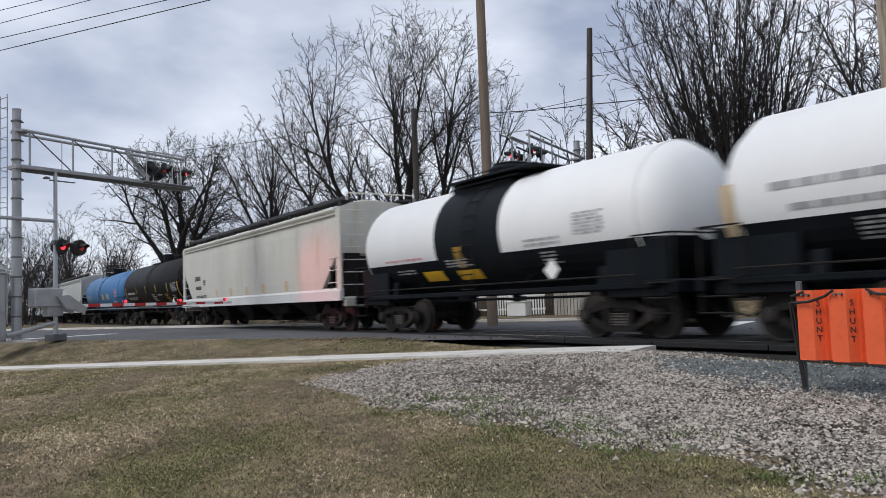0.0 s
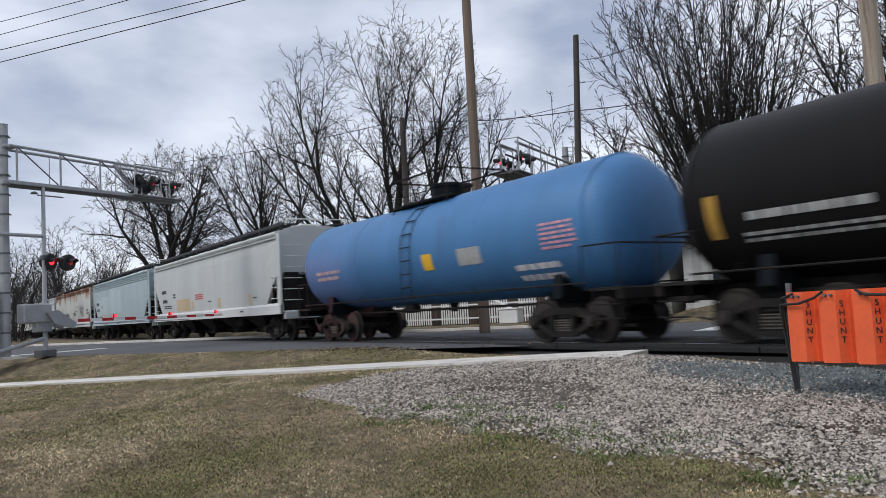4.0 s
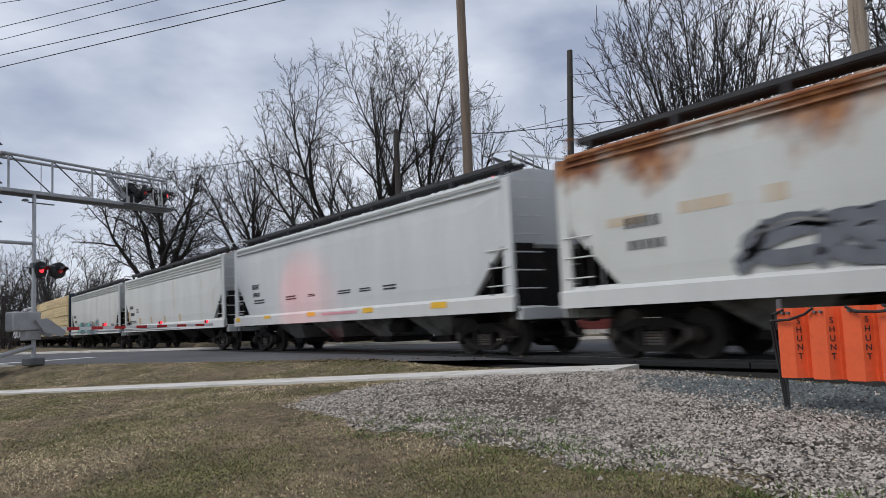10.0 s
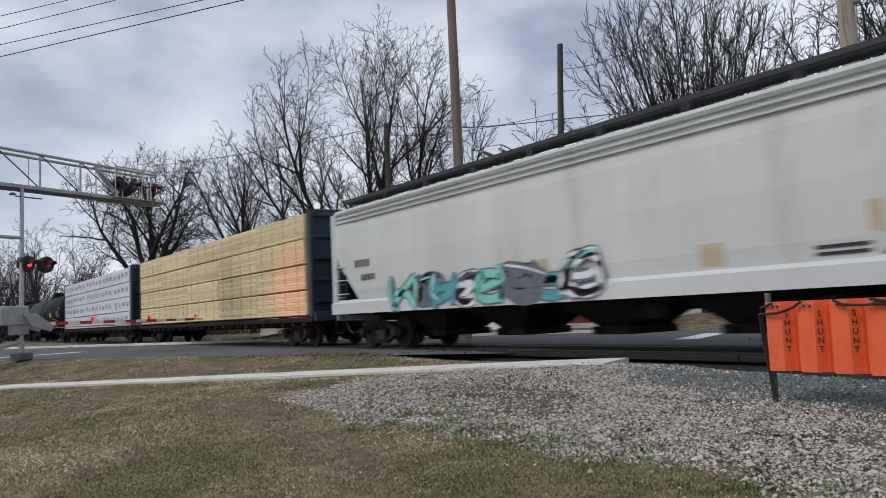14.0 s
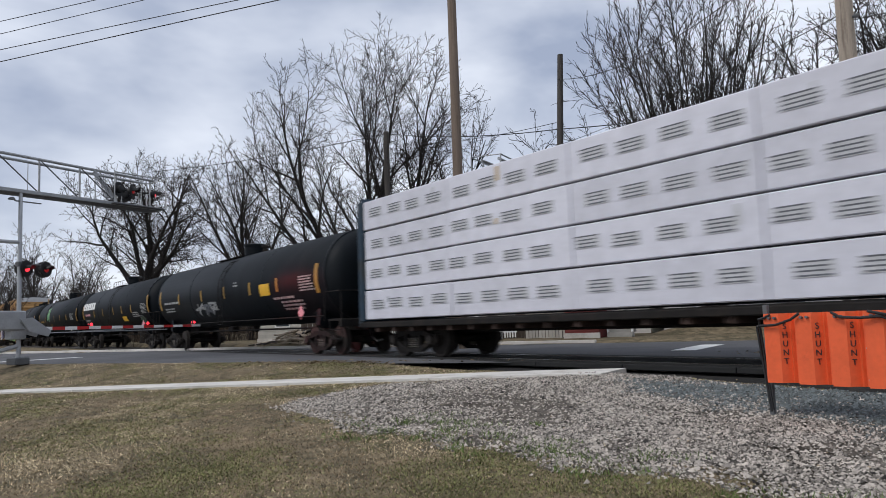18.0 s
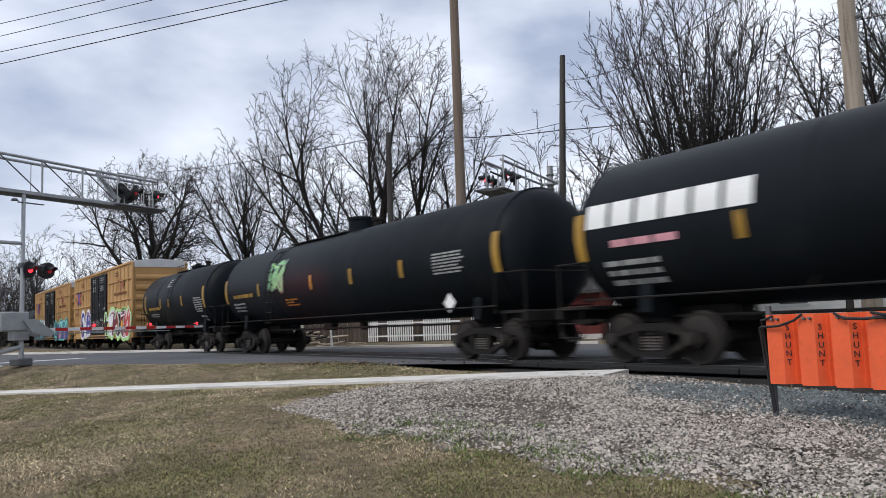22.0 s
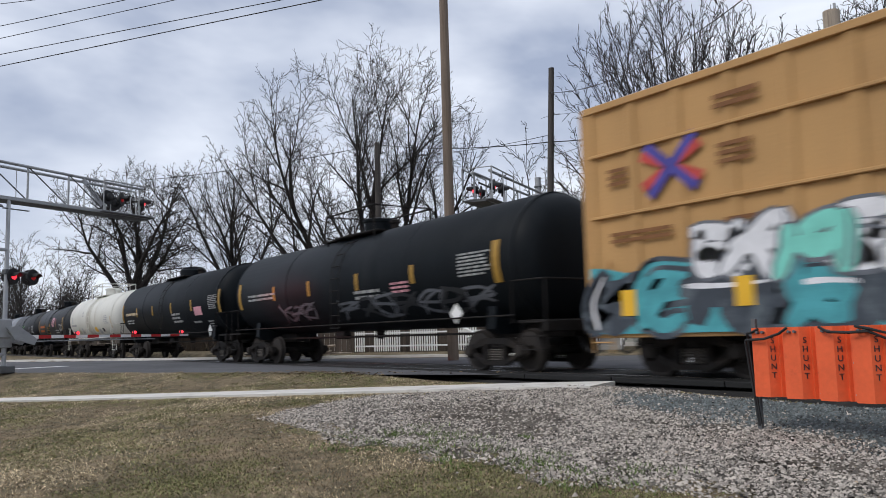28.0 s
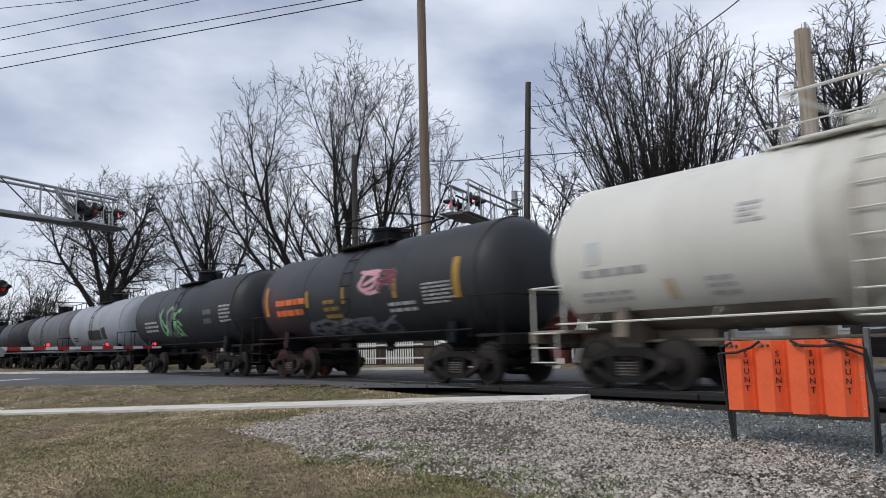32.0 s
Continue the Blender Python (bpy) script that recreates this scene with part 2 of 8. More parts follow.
    def loft(self, rings):
        n, vs = len(rings[0]), [p for r in rings for p in r]
        fs = [(k * n + i, k * n + (i + 1) % n, (k + 1) * n + (i + 1) % n, (k + 1) * n + i) for k in range(len(rings) - 1) for i in range(n)]
        fs += [tuple(range(n))[::-1], tuple(range((len(rings) - 1) * n, len(rings) * n))]
        return self.add(vs, fs)

    def mesh(self, name, smooth=False):
        me = bpy.data.meshes.new(name)
        me.from_pydata(self.v, [], self.f)
        bm = bmesh.new()
        bm.from_mesh(me)
        bmesh.ops.recalc_face_normals(bm, faces=bm.faces)
        bm.to_mesh(me)
        bm.free()
        if smooth:
            for p in me.polygons:
                p.use_smooth = True
            me.set_sharp_from_angle(angle=radians(38))
        return me


def part(name, shape, material, parent=None, label="", smooth=False, at=None):
    """One mesh object, under a thing or a part."""
    me = shape if isinstance(shape, bpy.types.Mesh) else shape.mesh(name, smooth)
    if not me.materials:
        me.materials.append(M[material] if isinstance(material, str) else material)
    ob = new(name, me)
    if parent:
        ob.parent = parent
    if at:
        ob.matrix_basis = at
    return tagged(ob, label)


def thing(name, label, category, at, group="", kind=""):
    ob = new(name)
    ob.empty_display_size = 0.2
    ob.matrix_basis = at
    return tagged(ob, label, category, group, kind)

# ---- plan ----
# x runs along the track, the way the train goes; y away from the camera; z = 0 at the rail's top.
TRACK_Y = 12.39
ROAD = radians(25.0)
RU, RN = Vector((math.cos(ROAD), math.sin(ROAD))), Vector((-math.sin(ROAD), math.cos(ROAD)))
ROAD_NEAR, ROAD_FAR = 15.75, 26.8


def road_xy(a, n):
    p = RU * a + RN * n
    return p.x, p.y


def smooth01(v):
    v = min(1.0, max(0.0, v))
    return v * v * (3 - 2 * v)


def walk_level(a):
    return max(-0.75, min(0.0, 0.03 * (a + 4.5)))


def level(x, y):
    """Height of the soil."""
    a, n = x * RU.x + y * RU.y, x * RN.x + y * RN.y
    zs = walk_level(a)
    if n < 11.9:
        z = -0.65 + (zs + 0.65) * min(1.0, max(0.0, (n - 3) / 8.9))
    elif n < 15.75:
        z = zs + (0.0 - zs) * smooth01((n - 12.6) / 3.0)
    else:
        z = 0.0
    if n > ROAD_NEAR + 0.1 and n < ROAD_FAR - 0.1:
        z -= 0.08 * smooth01((n - ROAD_NEAR - 0.1) / 0.3) * smooth01((ROAD_FAR - 0.1 - n) / 0.3)
    d = abs(y - TRACK_Y)
    if d < 3.2:
        z = z + (min(z, -0.33) - z) * smooth01((3.2 - d) / 0.6)
    if n > ROAD_FAR:
        z += 0.10 * smooth01((n - ROAD_FAR) / 1.0)
    return z


def ground_sheet():
    def steps(lo, hi, fine_lo, fine_hi, fine):
        out, v = [], fine_lo
        while v <= fine_hi:
            out.append(v)
            v += fine
        s, v = fine, fine_lo
        while v > lo:
            s *= 1.25
            v -= s
            out.append(v)
        s, v = fine, out[int((fine_hi - fine_lo) / fine)]
        while v < hi:
            s *= 1.25
            v += s
            out.append(v)
        return sorted(out)

    xs, ys = steps(-2500, 2500, -42, 8, 0.25), steps(-2000, 2500, -6, 30, 0.25)
    vs = [(x, y, level(x, y) + 0.015 * noise.noise((x * 1.3, y * 1.3, 0))) for x in xs for y in ys]
    ny = len(ys)
    fs = [(i * ny + j, (i + 1) * ny + j, (i + 1) * ny + j + 1, i * ny + j + 1) for i in range(len(xs) - 1) for j in range(ny - 1)]
    me = bpy.data.meshes.new("ground")
    me.from_pydata(vs, [], fs)
    for p in me.polygons:
        p.use_smooth = True
    ob = part("ground", me, "grass")
    tagged(ob, "patchy brown winter lawn sloping up to the railway", "ground", kind="structure")


ground_sheet()

# road, laid obliquely across the track
road_shape = Shape()
a_list = [-300, -120, -60] + [a for a in range(-50, 31, 2)] + [60, 160]
for a0, a1 in zip(a_list, a_list[1:]):
    ns = [ROAD_NEAR - 0.1, ROAD_NEAR + 0.6, 18.5, 21.3, 24, ROAD_FAR - 0.4, ROAD_FAR]
    for n0, n1 in zip(ns, ns[1:]):
        q = [(*road_xy(a, n), -0.012 - (0.03 if n in (ns[0],) else 0)) for a, n in ((a0, n0), (a1, n0), (a1, n1), (a0, n1))]
        road_shape.add(q, [(0, 1, 2, 3)])
road = part("road", road_shape, "asphalt")
tagged(road, "worn grey asphalt street crossing the railway at a slant", "road", kind="structure")


def road_box(name, a0, a1, n0, n1, z0, z1, material, label, bev=0.01):
    s = Shape().box(0, 0, (z0 + z1) / 2, a1 - a0, n1 - n0, z1 - z0, bev)
    x, y = road_xy((a0 + a1) / 2, (n0 + n1) / 2)
    ob = part(name, s, material, at=pose(x, y, 0, 0, 0, 25.0))
    return tagged(ob, label, name.replace("_", " "), kind="structure")


road_box("kerb", 6.0, 60, ROAD_FAR + 0.0, ROAD_FAR + 0.16, -0.1, 0.1, "concrete", "low grey concrete kerb beside the street")
road_box("kerb", -60, -9.5, ROAD_FAR + 0.0, ROAD_FAR + 0.16, -0.1, 0.1, "concrete", "low grey concrete kerb beside the street")
road_box("stop_line", -5.1, -4.5, 19.9, 23.4, -0.008, -0.002, "road_paint", "worn white stop line painted on the asphalt", 0.0)
road_box("stop_line", -29.6, -29.0, 16.2, 20.6, -0.008, -0.002, "road_paint", "worn white stop line painted on the asphalt", 0.0)

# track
# the bed is near-black over its whole length
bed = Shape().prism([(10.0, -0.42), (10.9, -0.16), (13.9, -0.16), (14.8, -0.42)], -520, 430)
tagged(part("ballast_bed", bed, "ballast"), "near-black ballast bed of the railway track", "track bed", kind="structure")
track = thing("railway_track", "single railway track of worn steel rails", "track", pose(0, TRACK_Y, 0), kind="structure")
RAIL = [(-0.075, -0.17), (0.075, -0.17), (0.075, -0.155), (0.012, -0.14), (0.012, -0.05), (0.036, -0.038), (0.036, -0.003), (-0.036, -0.003), (-0.036, -0.038), (-0.012, -0.05), (-0.012, -0.14), (-0.075, -0.155)]
for side in (-0.753, 0.753):
    rail = part("rail", Shape().prism([(side + y, z) for y, z in RAIL], -520, 430), "rail", track)
    part("rail_head", Shape().prism([(side - 0.034, -0.0035), (side + 0.034, -0.0035), (side + 0.03, 0.001), (side - 0.03, 0.001)], -520, 430), "rail_top", rail, "polished running surface")
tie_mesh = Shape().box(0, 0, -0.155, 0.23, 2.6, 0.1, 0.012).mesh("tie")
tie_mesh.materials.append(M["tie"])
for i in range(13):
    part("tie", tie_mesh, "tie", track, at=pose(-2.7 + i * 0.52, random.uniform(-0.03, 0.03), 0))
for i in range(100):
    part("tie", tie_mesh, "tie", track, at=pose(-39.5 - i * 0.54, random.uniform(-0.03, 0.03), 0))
crossing = thing("crossing_surface", "black rubber crossing panels between the rails", "crossing", pose(0, TRACK_Y, 0), kind="structure")
for y0, y1 in ((-1.35, -0.80), (-0.66, 0.66), (0.80, 1.35)):
    for i in range(14):
        part("panel", Shape().box(-4.2 - i * 2.4, (y0 + y1) / 2, -0.055, 2.38, y1 - y0, 0.10, 0.012), "rubber", crossing)

# footway, slab by slab
footway = thing("sidewalk", "pale concrete sidewalk with open joints", "sidewalk", pose(0, 0, 0), kind="structure")


def footway_n(a):
    return 12.25 + 0.045 * (a + 4.5) if a < -4.5 else 12.25


for i in range(24):
    a1, a0 = -4.05 - i * 1.5, -4.05 - (i + 1) * 1.5 + 0.02
    s, ring = Shape(), []
    for dz in (-0.1, 0.0):
        for a, dn in ((a0, -0.62), (a1, -0.62), (a1, 0.62), (a0, 0.62)):
            x, y = road_xy(a, footway_n(a) + dn)
            ring.append((x, y, walk_level(a) + 0.018 + dz))
    s.add(ring, [(0, 3, 2, 1), (4, 5, 6, 7), (0, 1, 5, 4), (1, 2, 6, 5), (2, 3, 7, 6), (3, 0, 4, 7)])
    part("slab", s, "concrete", footway)

# ---- running gear shared by the cars ----
side_frame = Shape()
side_frame.prism([(-0.78, 0.50), (-0.30, 0.61), (0.30, 0.61), (0.78, 0.50), (0.78, 0.61), (0.42, 0.75), (-0.42, 0.75), (-0.78, 0.61)], -0.08, 0.08, "y")
side_frame.prism([(-0.76, 0.32), (-0.36, 0.14), (0.36, 0.14), (0.76, 0.32), (0.74, 0.43), (0.33, 0.235), (-0.33, 0.235), (-0.74, 0.43)], -0.08, 0.08, "y")
for sg in (-1, 1):
    side_frame.prism([(sg * u, v) for u, v in ((0.70, 0.30), (0.84, 0.36), (0.98, 0.28), (1.13, 0.40), (1.13, 0.57), (0.74, 0.62))][::sg], -0.075, 0.075, "y")
    side_frame.prism([(sg * u, v) for u, v in ((0.27, 0.20), (0.37, 0.22), (0.37, 0.66), (0.27, 0.66))][::sg], -0.085, 0.085, "y")
SIDE_FRAME = side_frame.mesh("side_frame")
SIDE_FRAME.materials.append(M["iron"])
wheel_shape = Shape().lathe("y", [(-0.066, 0.10), (-0.066, 0.36), (-0.05, 0.40), (-0.066, 0.455), (0.05, 0.46), (0.06, 0.49), (0.075, 0.49), (0.075, 0.40), (0.03, 0.36), (0.03, 0.12), (0.075, 0.10)], n=24)
WHEEL = wheel_shape.mesh("wheel", True)
WHEEL.materials.append(M["wheel"])
AXLE = Shape().lathe("y", [(-1.08, 0.085), (-0.8, 0.085), (-0.7, 0.1), (0.7, 0.1), (0.8, 0.085), (1.08, 0.085)], n=12).mesh("axle", True)
AXLE.materials.append(M["iron"])
cap_shape = Shape().lathe("y", [(-0.05, 0.06), (-0.04, 0.115), (0.05, 0.125), (0.06, 0.06)], n=14)
CAP = cap_shape.mesh("bearing_cap", True)
CAP.materials.append(M["wheel"])
BOLSTER = Shape().box(0, 0, 0.62, 0.34, 2.1, 0.22, 0.03).box(0, 0, 0.78, 0.4, 0.6, 0.12, 0.02).mesh("bolster")
BOLSTER.materials.append(M["iron"])
spring_shape = Shape().lathe("z", [p for k in range(5) for p in ((0.24 + k * 0.055, 0.055), (0.262 + k * 0.055, 0.078), (0.284 + k * 0.055, 0.055))], n=6)
SPRINGS = spring_shape.mesh("spring")
SPRINGS.materials.append(M["spring"])
COUPLER = Shape().box(0.28, 0, 0.86, 0.6, 0.16, 0.2, 0.03).box(0.62, 0.03, 0.86, 0.2, 0.3, 0.28, 0.05).mesh("coupler")
COUPLER.materials.append(M["iron"])
HOSE = Shape().path([(0.1, -0.3, 0.75), (0.25, -0.3, 0.5), (0.45, -0.25, 0.38), (0.62, -0.15, 0.45)], 0.025, 6).mesh("brake_hose")
HOSE.materials.append(M["black"])


def running_gear(car, half, inset):
    for sg in (1, -1):
        back = inset[0 if sg > 0 else 1] if isinstance(inset, tuple) else inset
        truck = part("truck", BOLSTER, "iron", car, at=pose(sg * (half - back), 0, 0))
        for y in (-1.0, 1.0):
            part("side_frame", SIDE_FRAME, "iron", truck, at=pose(0, y, 0))
            for dx in (-0.17, 0.0, 0.17):
                part("spring", SPRINGS, "spring", truck, at=pose(dx, y, 0))
        for dx in (-0.89, 0.89):
            part("axle", AXLE, "iron", truck, at=pose(dx, 0, 0.462))
            for y in (-1, 1):
                part("wheel", WHEEL, "wheel", truck, at=pose(dx, y * 0.753, 0.462, 0, 0, 180 if y > 0 else 0))
                part("bearing_cap", CAP, "wheel", truck, at=pose(dx, y * 1.12, 0.462))
        part("coupler", COUPLER, "iron", car, at=pose(sg * (half - 0.1), 0, 0, 0, 0, 0 if sg > 0 else 180))
        part("brake_hose", HOSE, "black", car, at=pose(sg * (half - 0.1), 0, 0, 0, 0, 0 if sg > 0 else 180))


CARS = []
S_T = [(0, 0.0), (4, 48.5), (8, 97.0), (12, 145.4), (16, 193.7), (20, 242.2), (24, 290.8), (28, 339.6), (32, 388.6)]


def car_base(name, label, front, rear):
    mid = (front + rear) / 2
    car = thing(name, label, "freight car", pose(mid, TRACK_Y, 0), group="cars of the freight train")
    CARS.append((car, mid))
    return car, (front - rear) / 2


def ladder(shape, x, y, z0, z1, w=0.42, gap=0.4, r=0.016, face="y"):
    dx, dy = (w / 2, 0) if face == "y" else (0, w / 2)
    shape.tube((x - dx, y - dy, z0), (x - dx, y - dy, z1), r * 1.3, n=5)
    shape.tube((x + dx, y + dy, z0), (x + dx, y + dy, z1), r * 1.3, n=5)
    z = z0 + gap / 2
    while z < z1:
        shape.tube((x - dx, y - dy, z), (x + dx, y + dy, z), r, n=5)
        z += gap
    return shape


def bars(car, x0, x1, z0, rows, y, material="ink", h=0.09, gap=0.07, rnd=None, name="stencil"):
    """Unreadable lettering as short bars on a flat side."""
    rnd = rnd or random.Random(int(abs(x0 * 91 + z0 * 37)))
    s = Shape()
    for k in range(rows):
        x = x0
        end = x1 - rnd.uniform(0, 0.25) * (x1 - x0)
        while x < end:
            w = rnd.uniform(0.10, 0.32) * (h / 0.09) ** 0.5
            s.box(min(x + w / 2, end), y, z0 - k * (h + gap), w * 0.86, 0.008, h)
            x += w + 0.03
    return part(name, s, material, car)


M["rung_white"] = shader("rung_white", (0.62, 0.62, 0.60), 0.5, vary=0.2, scale=4, bump=0.03)
LONG_RUNG = Shape().path([(-0.38, 0.08, 0), (-0.38, 0, 0), (0.38, 0, 0), (0.38, 0.08, 0)], 0.015, 6).mesh("rung")
LONG_RUNG.materials.append(M["rung_white"])
END_RUNG = Shape().path([(-0.06, -0.36, 0), (0, -0.36, 0), (0, 0.36, 0), (-0.06, 0.36, 0)], 0.015, 6).mesh("end_rung")
END_RUNG.materials.append(M["rung_white"])


def side_sheet(car, name, x0, x1, z0, z1, material, side_y, lift=0.004):
    """Paint on a gently bowed side, in four strips."""
    vs = []
    for k in range(5):
        z = z0 + (z1 - z0) * k / 4
        vs += [(x0, -side_y(z) - lift, z), (x1, -side_y(z) - lift, z)]
    return part(name, Shape().add(vs, [(2 * k, 2 * k + 1, 2 * k + 3, 2 * k + 2) for k in range(4)]), material, car)


def flat_marks(car, marks, y_side=-1.634, y_sill=-1.607):
    """Patches and unreadable lettering, as plain bars, on a flat or bowed side: name, x0, x1, z0, z1, rows, material."""
    bowed = callable(y_side)
    for nm, x0, x1, z0, z1, rows, mt in marks:
        on_sill = (z0 + z1) / 2 < 1.40
        if rows == 0:
            if bowed and not on_sill:
                side_sheet(car, nm, x0, x1, max(z0, 1.42), z1, mt, y_side)
            else:
                part(nm, Shape().box((x0 + x1) / 2, y_sill if on_sill else y_side, (z0 + z1) / 2, x1 - x0, 0.008, z1 - z0), mt, car)
            continue
        h = (z1 - z0) / rows
        n = max(1, int((x1 - x0) / (h * 0.75))) if rows == 1 and h > 0.17 else 1
        for r in range(rows):
            zc = z1 - h * (r + 0.42)
            y = y_sill if on_sill else (-y_side(zc) - 0.004 if bowed else y_side)
            for k in range(n):
                w = (x1 - x0) / n
                part(nm, Shape().box(x0 + w * (k + 0.5), y - 0.002, zc, w * (0.62 if n > 1 else 1.0), 0.014, h * (0.8 if n > 1 else 0.5)), mt, car)


# ---- covered hopper ----
def hopper(front, rear, paint, sill_paint, label, top=4.32, seams=1, bays=4, end_paint=None, round_side=False, roof_mat="hopper_roof", marks=(), bay_mat="iron"):
    car, half = car_base("covered_hopper", label, front, rear)
    end_paint = end_paint or paint
    eave = top - 0.38
    bulge = 0.035 if round_side else 0.012

    def ring(x, low, inset=0.0):
        side = [(1.515, low), (1.535 + bulge * 0.6, low + (eave - low) * 0.12), (1.55 + bulge, low + (eave - low) * 0.45), (1.54 + bulge * 0.7, low + (eave - low) * 0.78), (1.50, eave - 0.02)]
        pts = [(x, -y + inset, z) for y, z in side] + [(x, -1.47, eave + 0.05), (x, -0.9, top - 0.12), (x, -0.5, top - 0.07), (x, 0.5, top - 0.07), (x, 0.9, top - 0.12), (x, 1.47, eave + 0.05)]
        return pts + [(x, y - inset, z) for y, z in reversed(side)]

    hx = half - 0.48

    def side_y(z):
        u = (z - 1.36) / (eave - 1.36)
        stops = ((0.0, 1.515), (0.12, 1.535 + bulge * 0.6), (0.45, 1.55 + bulge), (0.78, 1.54 + bulge * 0.7), (1.0, 1.50))
        for (u0, w0), (u1, w1) in zip(stops, stops[1:]):
            if u <= u1:
                return w0 + (w1 - w0) * max(0.0, u - u0) / (u1 - u0)
        return 1.5

    part("body", Shape().loft([ring(-hx, 2.55), ring(-hx + 0.02, 2.5), ring(-hx + 1.25, 1.36), ring(0, 1.36), ring(hx - 1.25, 1.36), ring(hx - 0.02, 2.5), ring(hx, 2.55)]), paint, car, smooth=False)
    for sg in (-1, 1):
        part("side_sill", Shape().prism([(sg * 1.60, 1.0), (sg * 1.60, 1.31), (sg * 1.49, 1.41), (sg * 1.46, 1.36), (sg * 1.46, 1.03)], -half + 0.15, half - 0.15), sill_paint, car)
        s = Shape().prism([(sg * 1.57, eave - 0.06), (sg * 1.60, eave), (sg * 1.57, eave + 0.07), (sg * 1.48, eave + 0.08), (sg * 1.48, eave - 0.06)], -hx, hx)
        part("eave_rail", s, end_paint, car)
        for k in range(seams):
            z = eave - 0.17 - 0.13 * k
            part("side_bead", Shape().prism([(sg * 1.50, z - 0.03), (sg * 1.60, z - 0.012), (sg * 1.60, z + 0.012), (sg * 1.50, z + 0.03)], -hx, hx), end_paint, car)
        part("running_board", Shape().box(0, sg * 0.98, top - 0.02, 2 * half - 0.9, 0.45, 0.06, 0.01), roof_mat, car, "dark steel grating")
        edge = Shape().box(0, sg * 1.22, top + 0.02, 2 * half - 0.9, 0.03, 0.09)
        n = 9
        for k in range(n):
            edge.box(-half + 0.8 + k * (2 * half - 1.6) / (n - 1), sg * 1.18, top - 0.10, 0.09, 0.12, 0.24)
        part("board_edge", edge, roof_mat, car)
        # slope recess darkened by near-black sheets, corner posts, ladder and platform at each end
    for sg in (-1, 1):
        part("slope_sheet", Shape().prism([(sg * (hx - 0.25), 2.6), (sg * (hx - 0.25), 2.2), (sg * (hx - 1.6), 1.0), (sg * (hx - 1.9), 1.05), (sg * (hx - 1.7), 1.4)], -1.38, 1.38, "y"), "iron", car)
        for y in (-1.52, 1.52):
            part("corner_post", Shape().box(sg * (half - 0.31), y, (1.0 + eave) / 2, 0.32, 0.08, eave - 1.0, 0.01), end_paint, car)
            part("inner_post", Shape().box(sg * (half - 0.98), y * 0.985, 1.75, 0.08, 0.06, 1.2, 0.01), "iron", car)
            for k in range(4):
                part("rung", LONG_RUNG, "rung_white", car, at=pose(sg * (half - 0.66), y * 1.035, 1.18 + 0.40 * k))
        part("end_wall", Shape().box(sg * (half - 0.50), 0, (2.5 + eave) / 2, 0.08, 2.9, eave - 2.5, 0.01).prism([(-1.46, eave), (1.46, eave), (0.9, top - 0.14), (-0.9, top - 0.14)], sg * (half - 0.50) - 0.04, sg * (half - 0.50) + 0.04), end_paint, car)
        # added near-black plate: the end's shaded hollow is put into its colour
        part("dark_end_fill", Shape().box(sg * (half - 0.60), 0, 1.8, 0.06, 1.5, 1.5, 0.01), "iron", car)
        for y in (-1.0, 1.0):
            part("end_frame", Shape().box(sg * (half - 0.42), y, 1.75, 0.10, 0.55, 1.55, 0.01), "iron", car)
        for k in range(8):
            part("end_rung", END_RUNG, "rung_white", car, at=pose(sg * (half - 0.16), -1.05, 1.1 + 0.40 * k))
        part("platform", Shape().box(sg * (half - 0.55), 0, 1.04, 0.9, 3.0, 0.08, 0.01), "iron", car)
        part("end_beam", Shape().box(sg * (half - 0.14), 0, 0.95, 0.16, 2.9, 0.28, 0.02), end_paint, car)
        part("step", Shape().tube((sg * (half - 0.2), -1.5, 1.0), (sg * (half - 0.2), -1.5, 0.45), 0.018, n=5).tube((sg * (half - 0.65), -1.5, 1.0), (sg * (half - 0.65), -1.5, 0.45), 0.018, n=5).tube((sg * (half - 0.2), -1.5, 0.45), (sg * (half - 0.65), -1.5, 0.45), 0.02, n=5), "iron", car)
        part("top_rail", Shape().path([(sg * (half - 0.2), -1.25, top - 0.1), (sg * (half - 0.2), -1.25, top + 0.14), (sg * (half - 0.2), 1.25, top + 0.14), (sg * (half - 0.2), 1.25, top - 0.1)], 0.025, 6), end_paint, car)
    part("hatch_trough", Shape().box(0, 0, top - 0.02, 2 * half - 1.8, 0.72, 0.12, 0.03), end_paint, car)
    part("centre_sill", Shape().box(0, 0, 0.9, 2 * half - 0.4, 0.5, 0.28, 0.02), "iron", car)
    span = (2 * half - 5.6) / bays
    for k in range(bays):
        x = -half + 2.8 + span * (k + 0.5)
        w = span * 0.49
        part("hopper_bay", Shape().loft([[(x - w, -1.40, 1.36), (x + w, -1.40, 1.36), (x + w, 1.40, 1.36), (x - w, 1.40, 1.36)], [(x - 0.42, -0.62, 0.48), (x + 0.42, -0.62, 0.48), (x + 0.42, 0.62, 0.48), (x - 0.42, 0.62, 0.48)]]), bay_mat, car)
        part("outlet_gate", Shape().box(x, 0, 0.40, 1.0, 1.5, 0.16, 0.02).tube((x - 0.2, -0.95, 0.4), (x - 0.2, 0.95, 0.4), 0.05, n=8), "iron", car)
    part("brake_pipe", Shape().tube((-half + 2.5, -0.9, 0.95), (half - 2.5, -0.9, 0.95), 0.03, n=6).box(half * 0.3, -0.75, 0.78, 0.9, 0.35, 0.35, 0.06), "iron", car)
    flat_marks(car, marks, side_y)
    running_gear(car, half, 2.0)
    return car, half


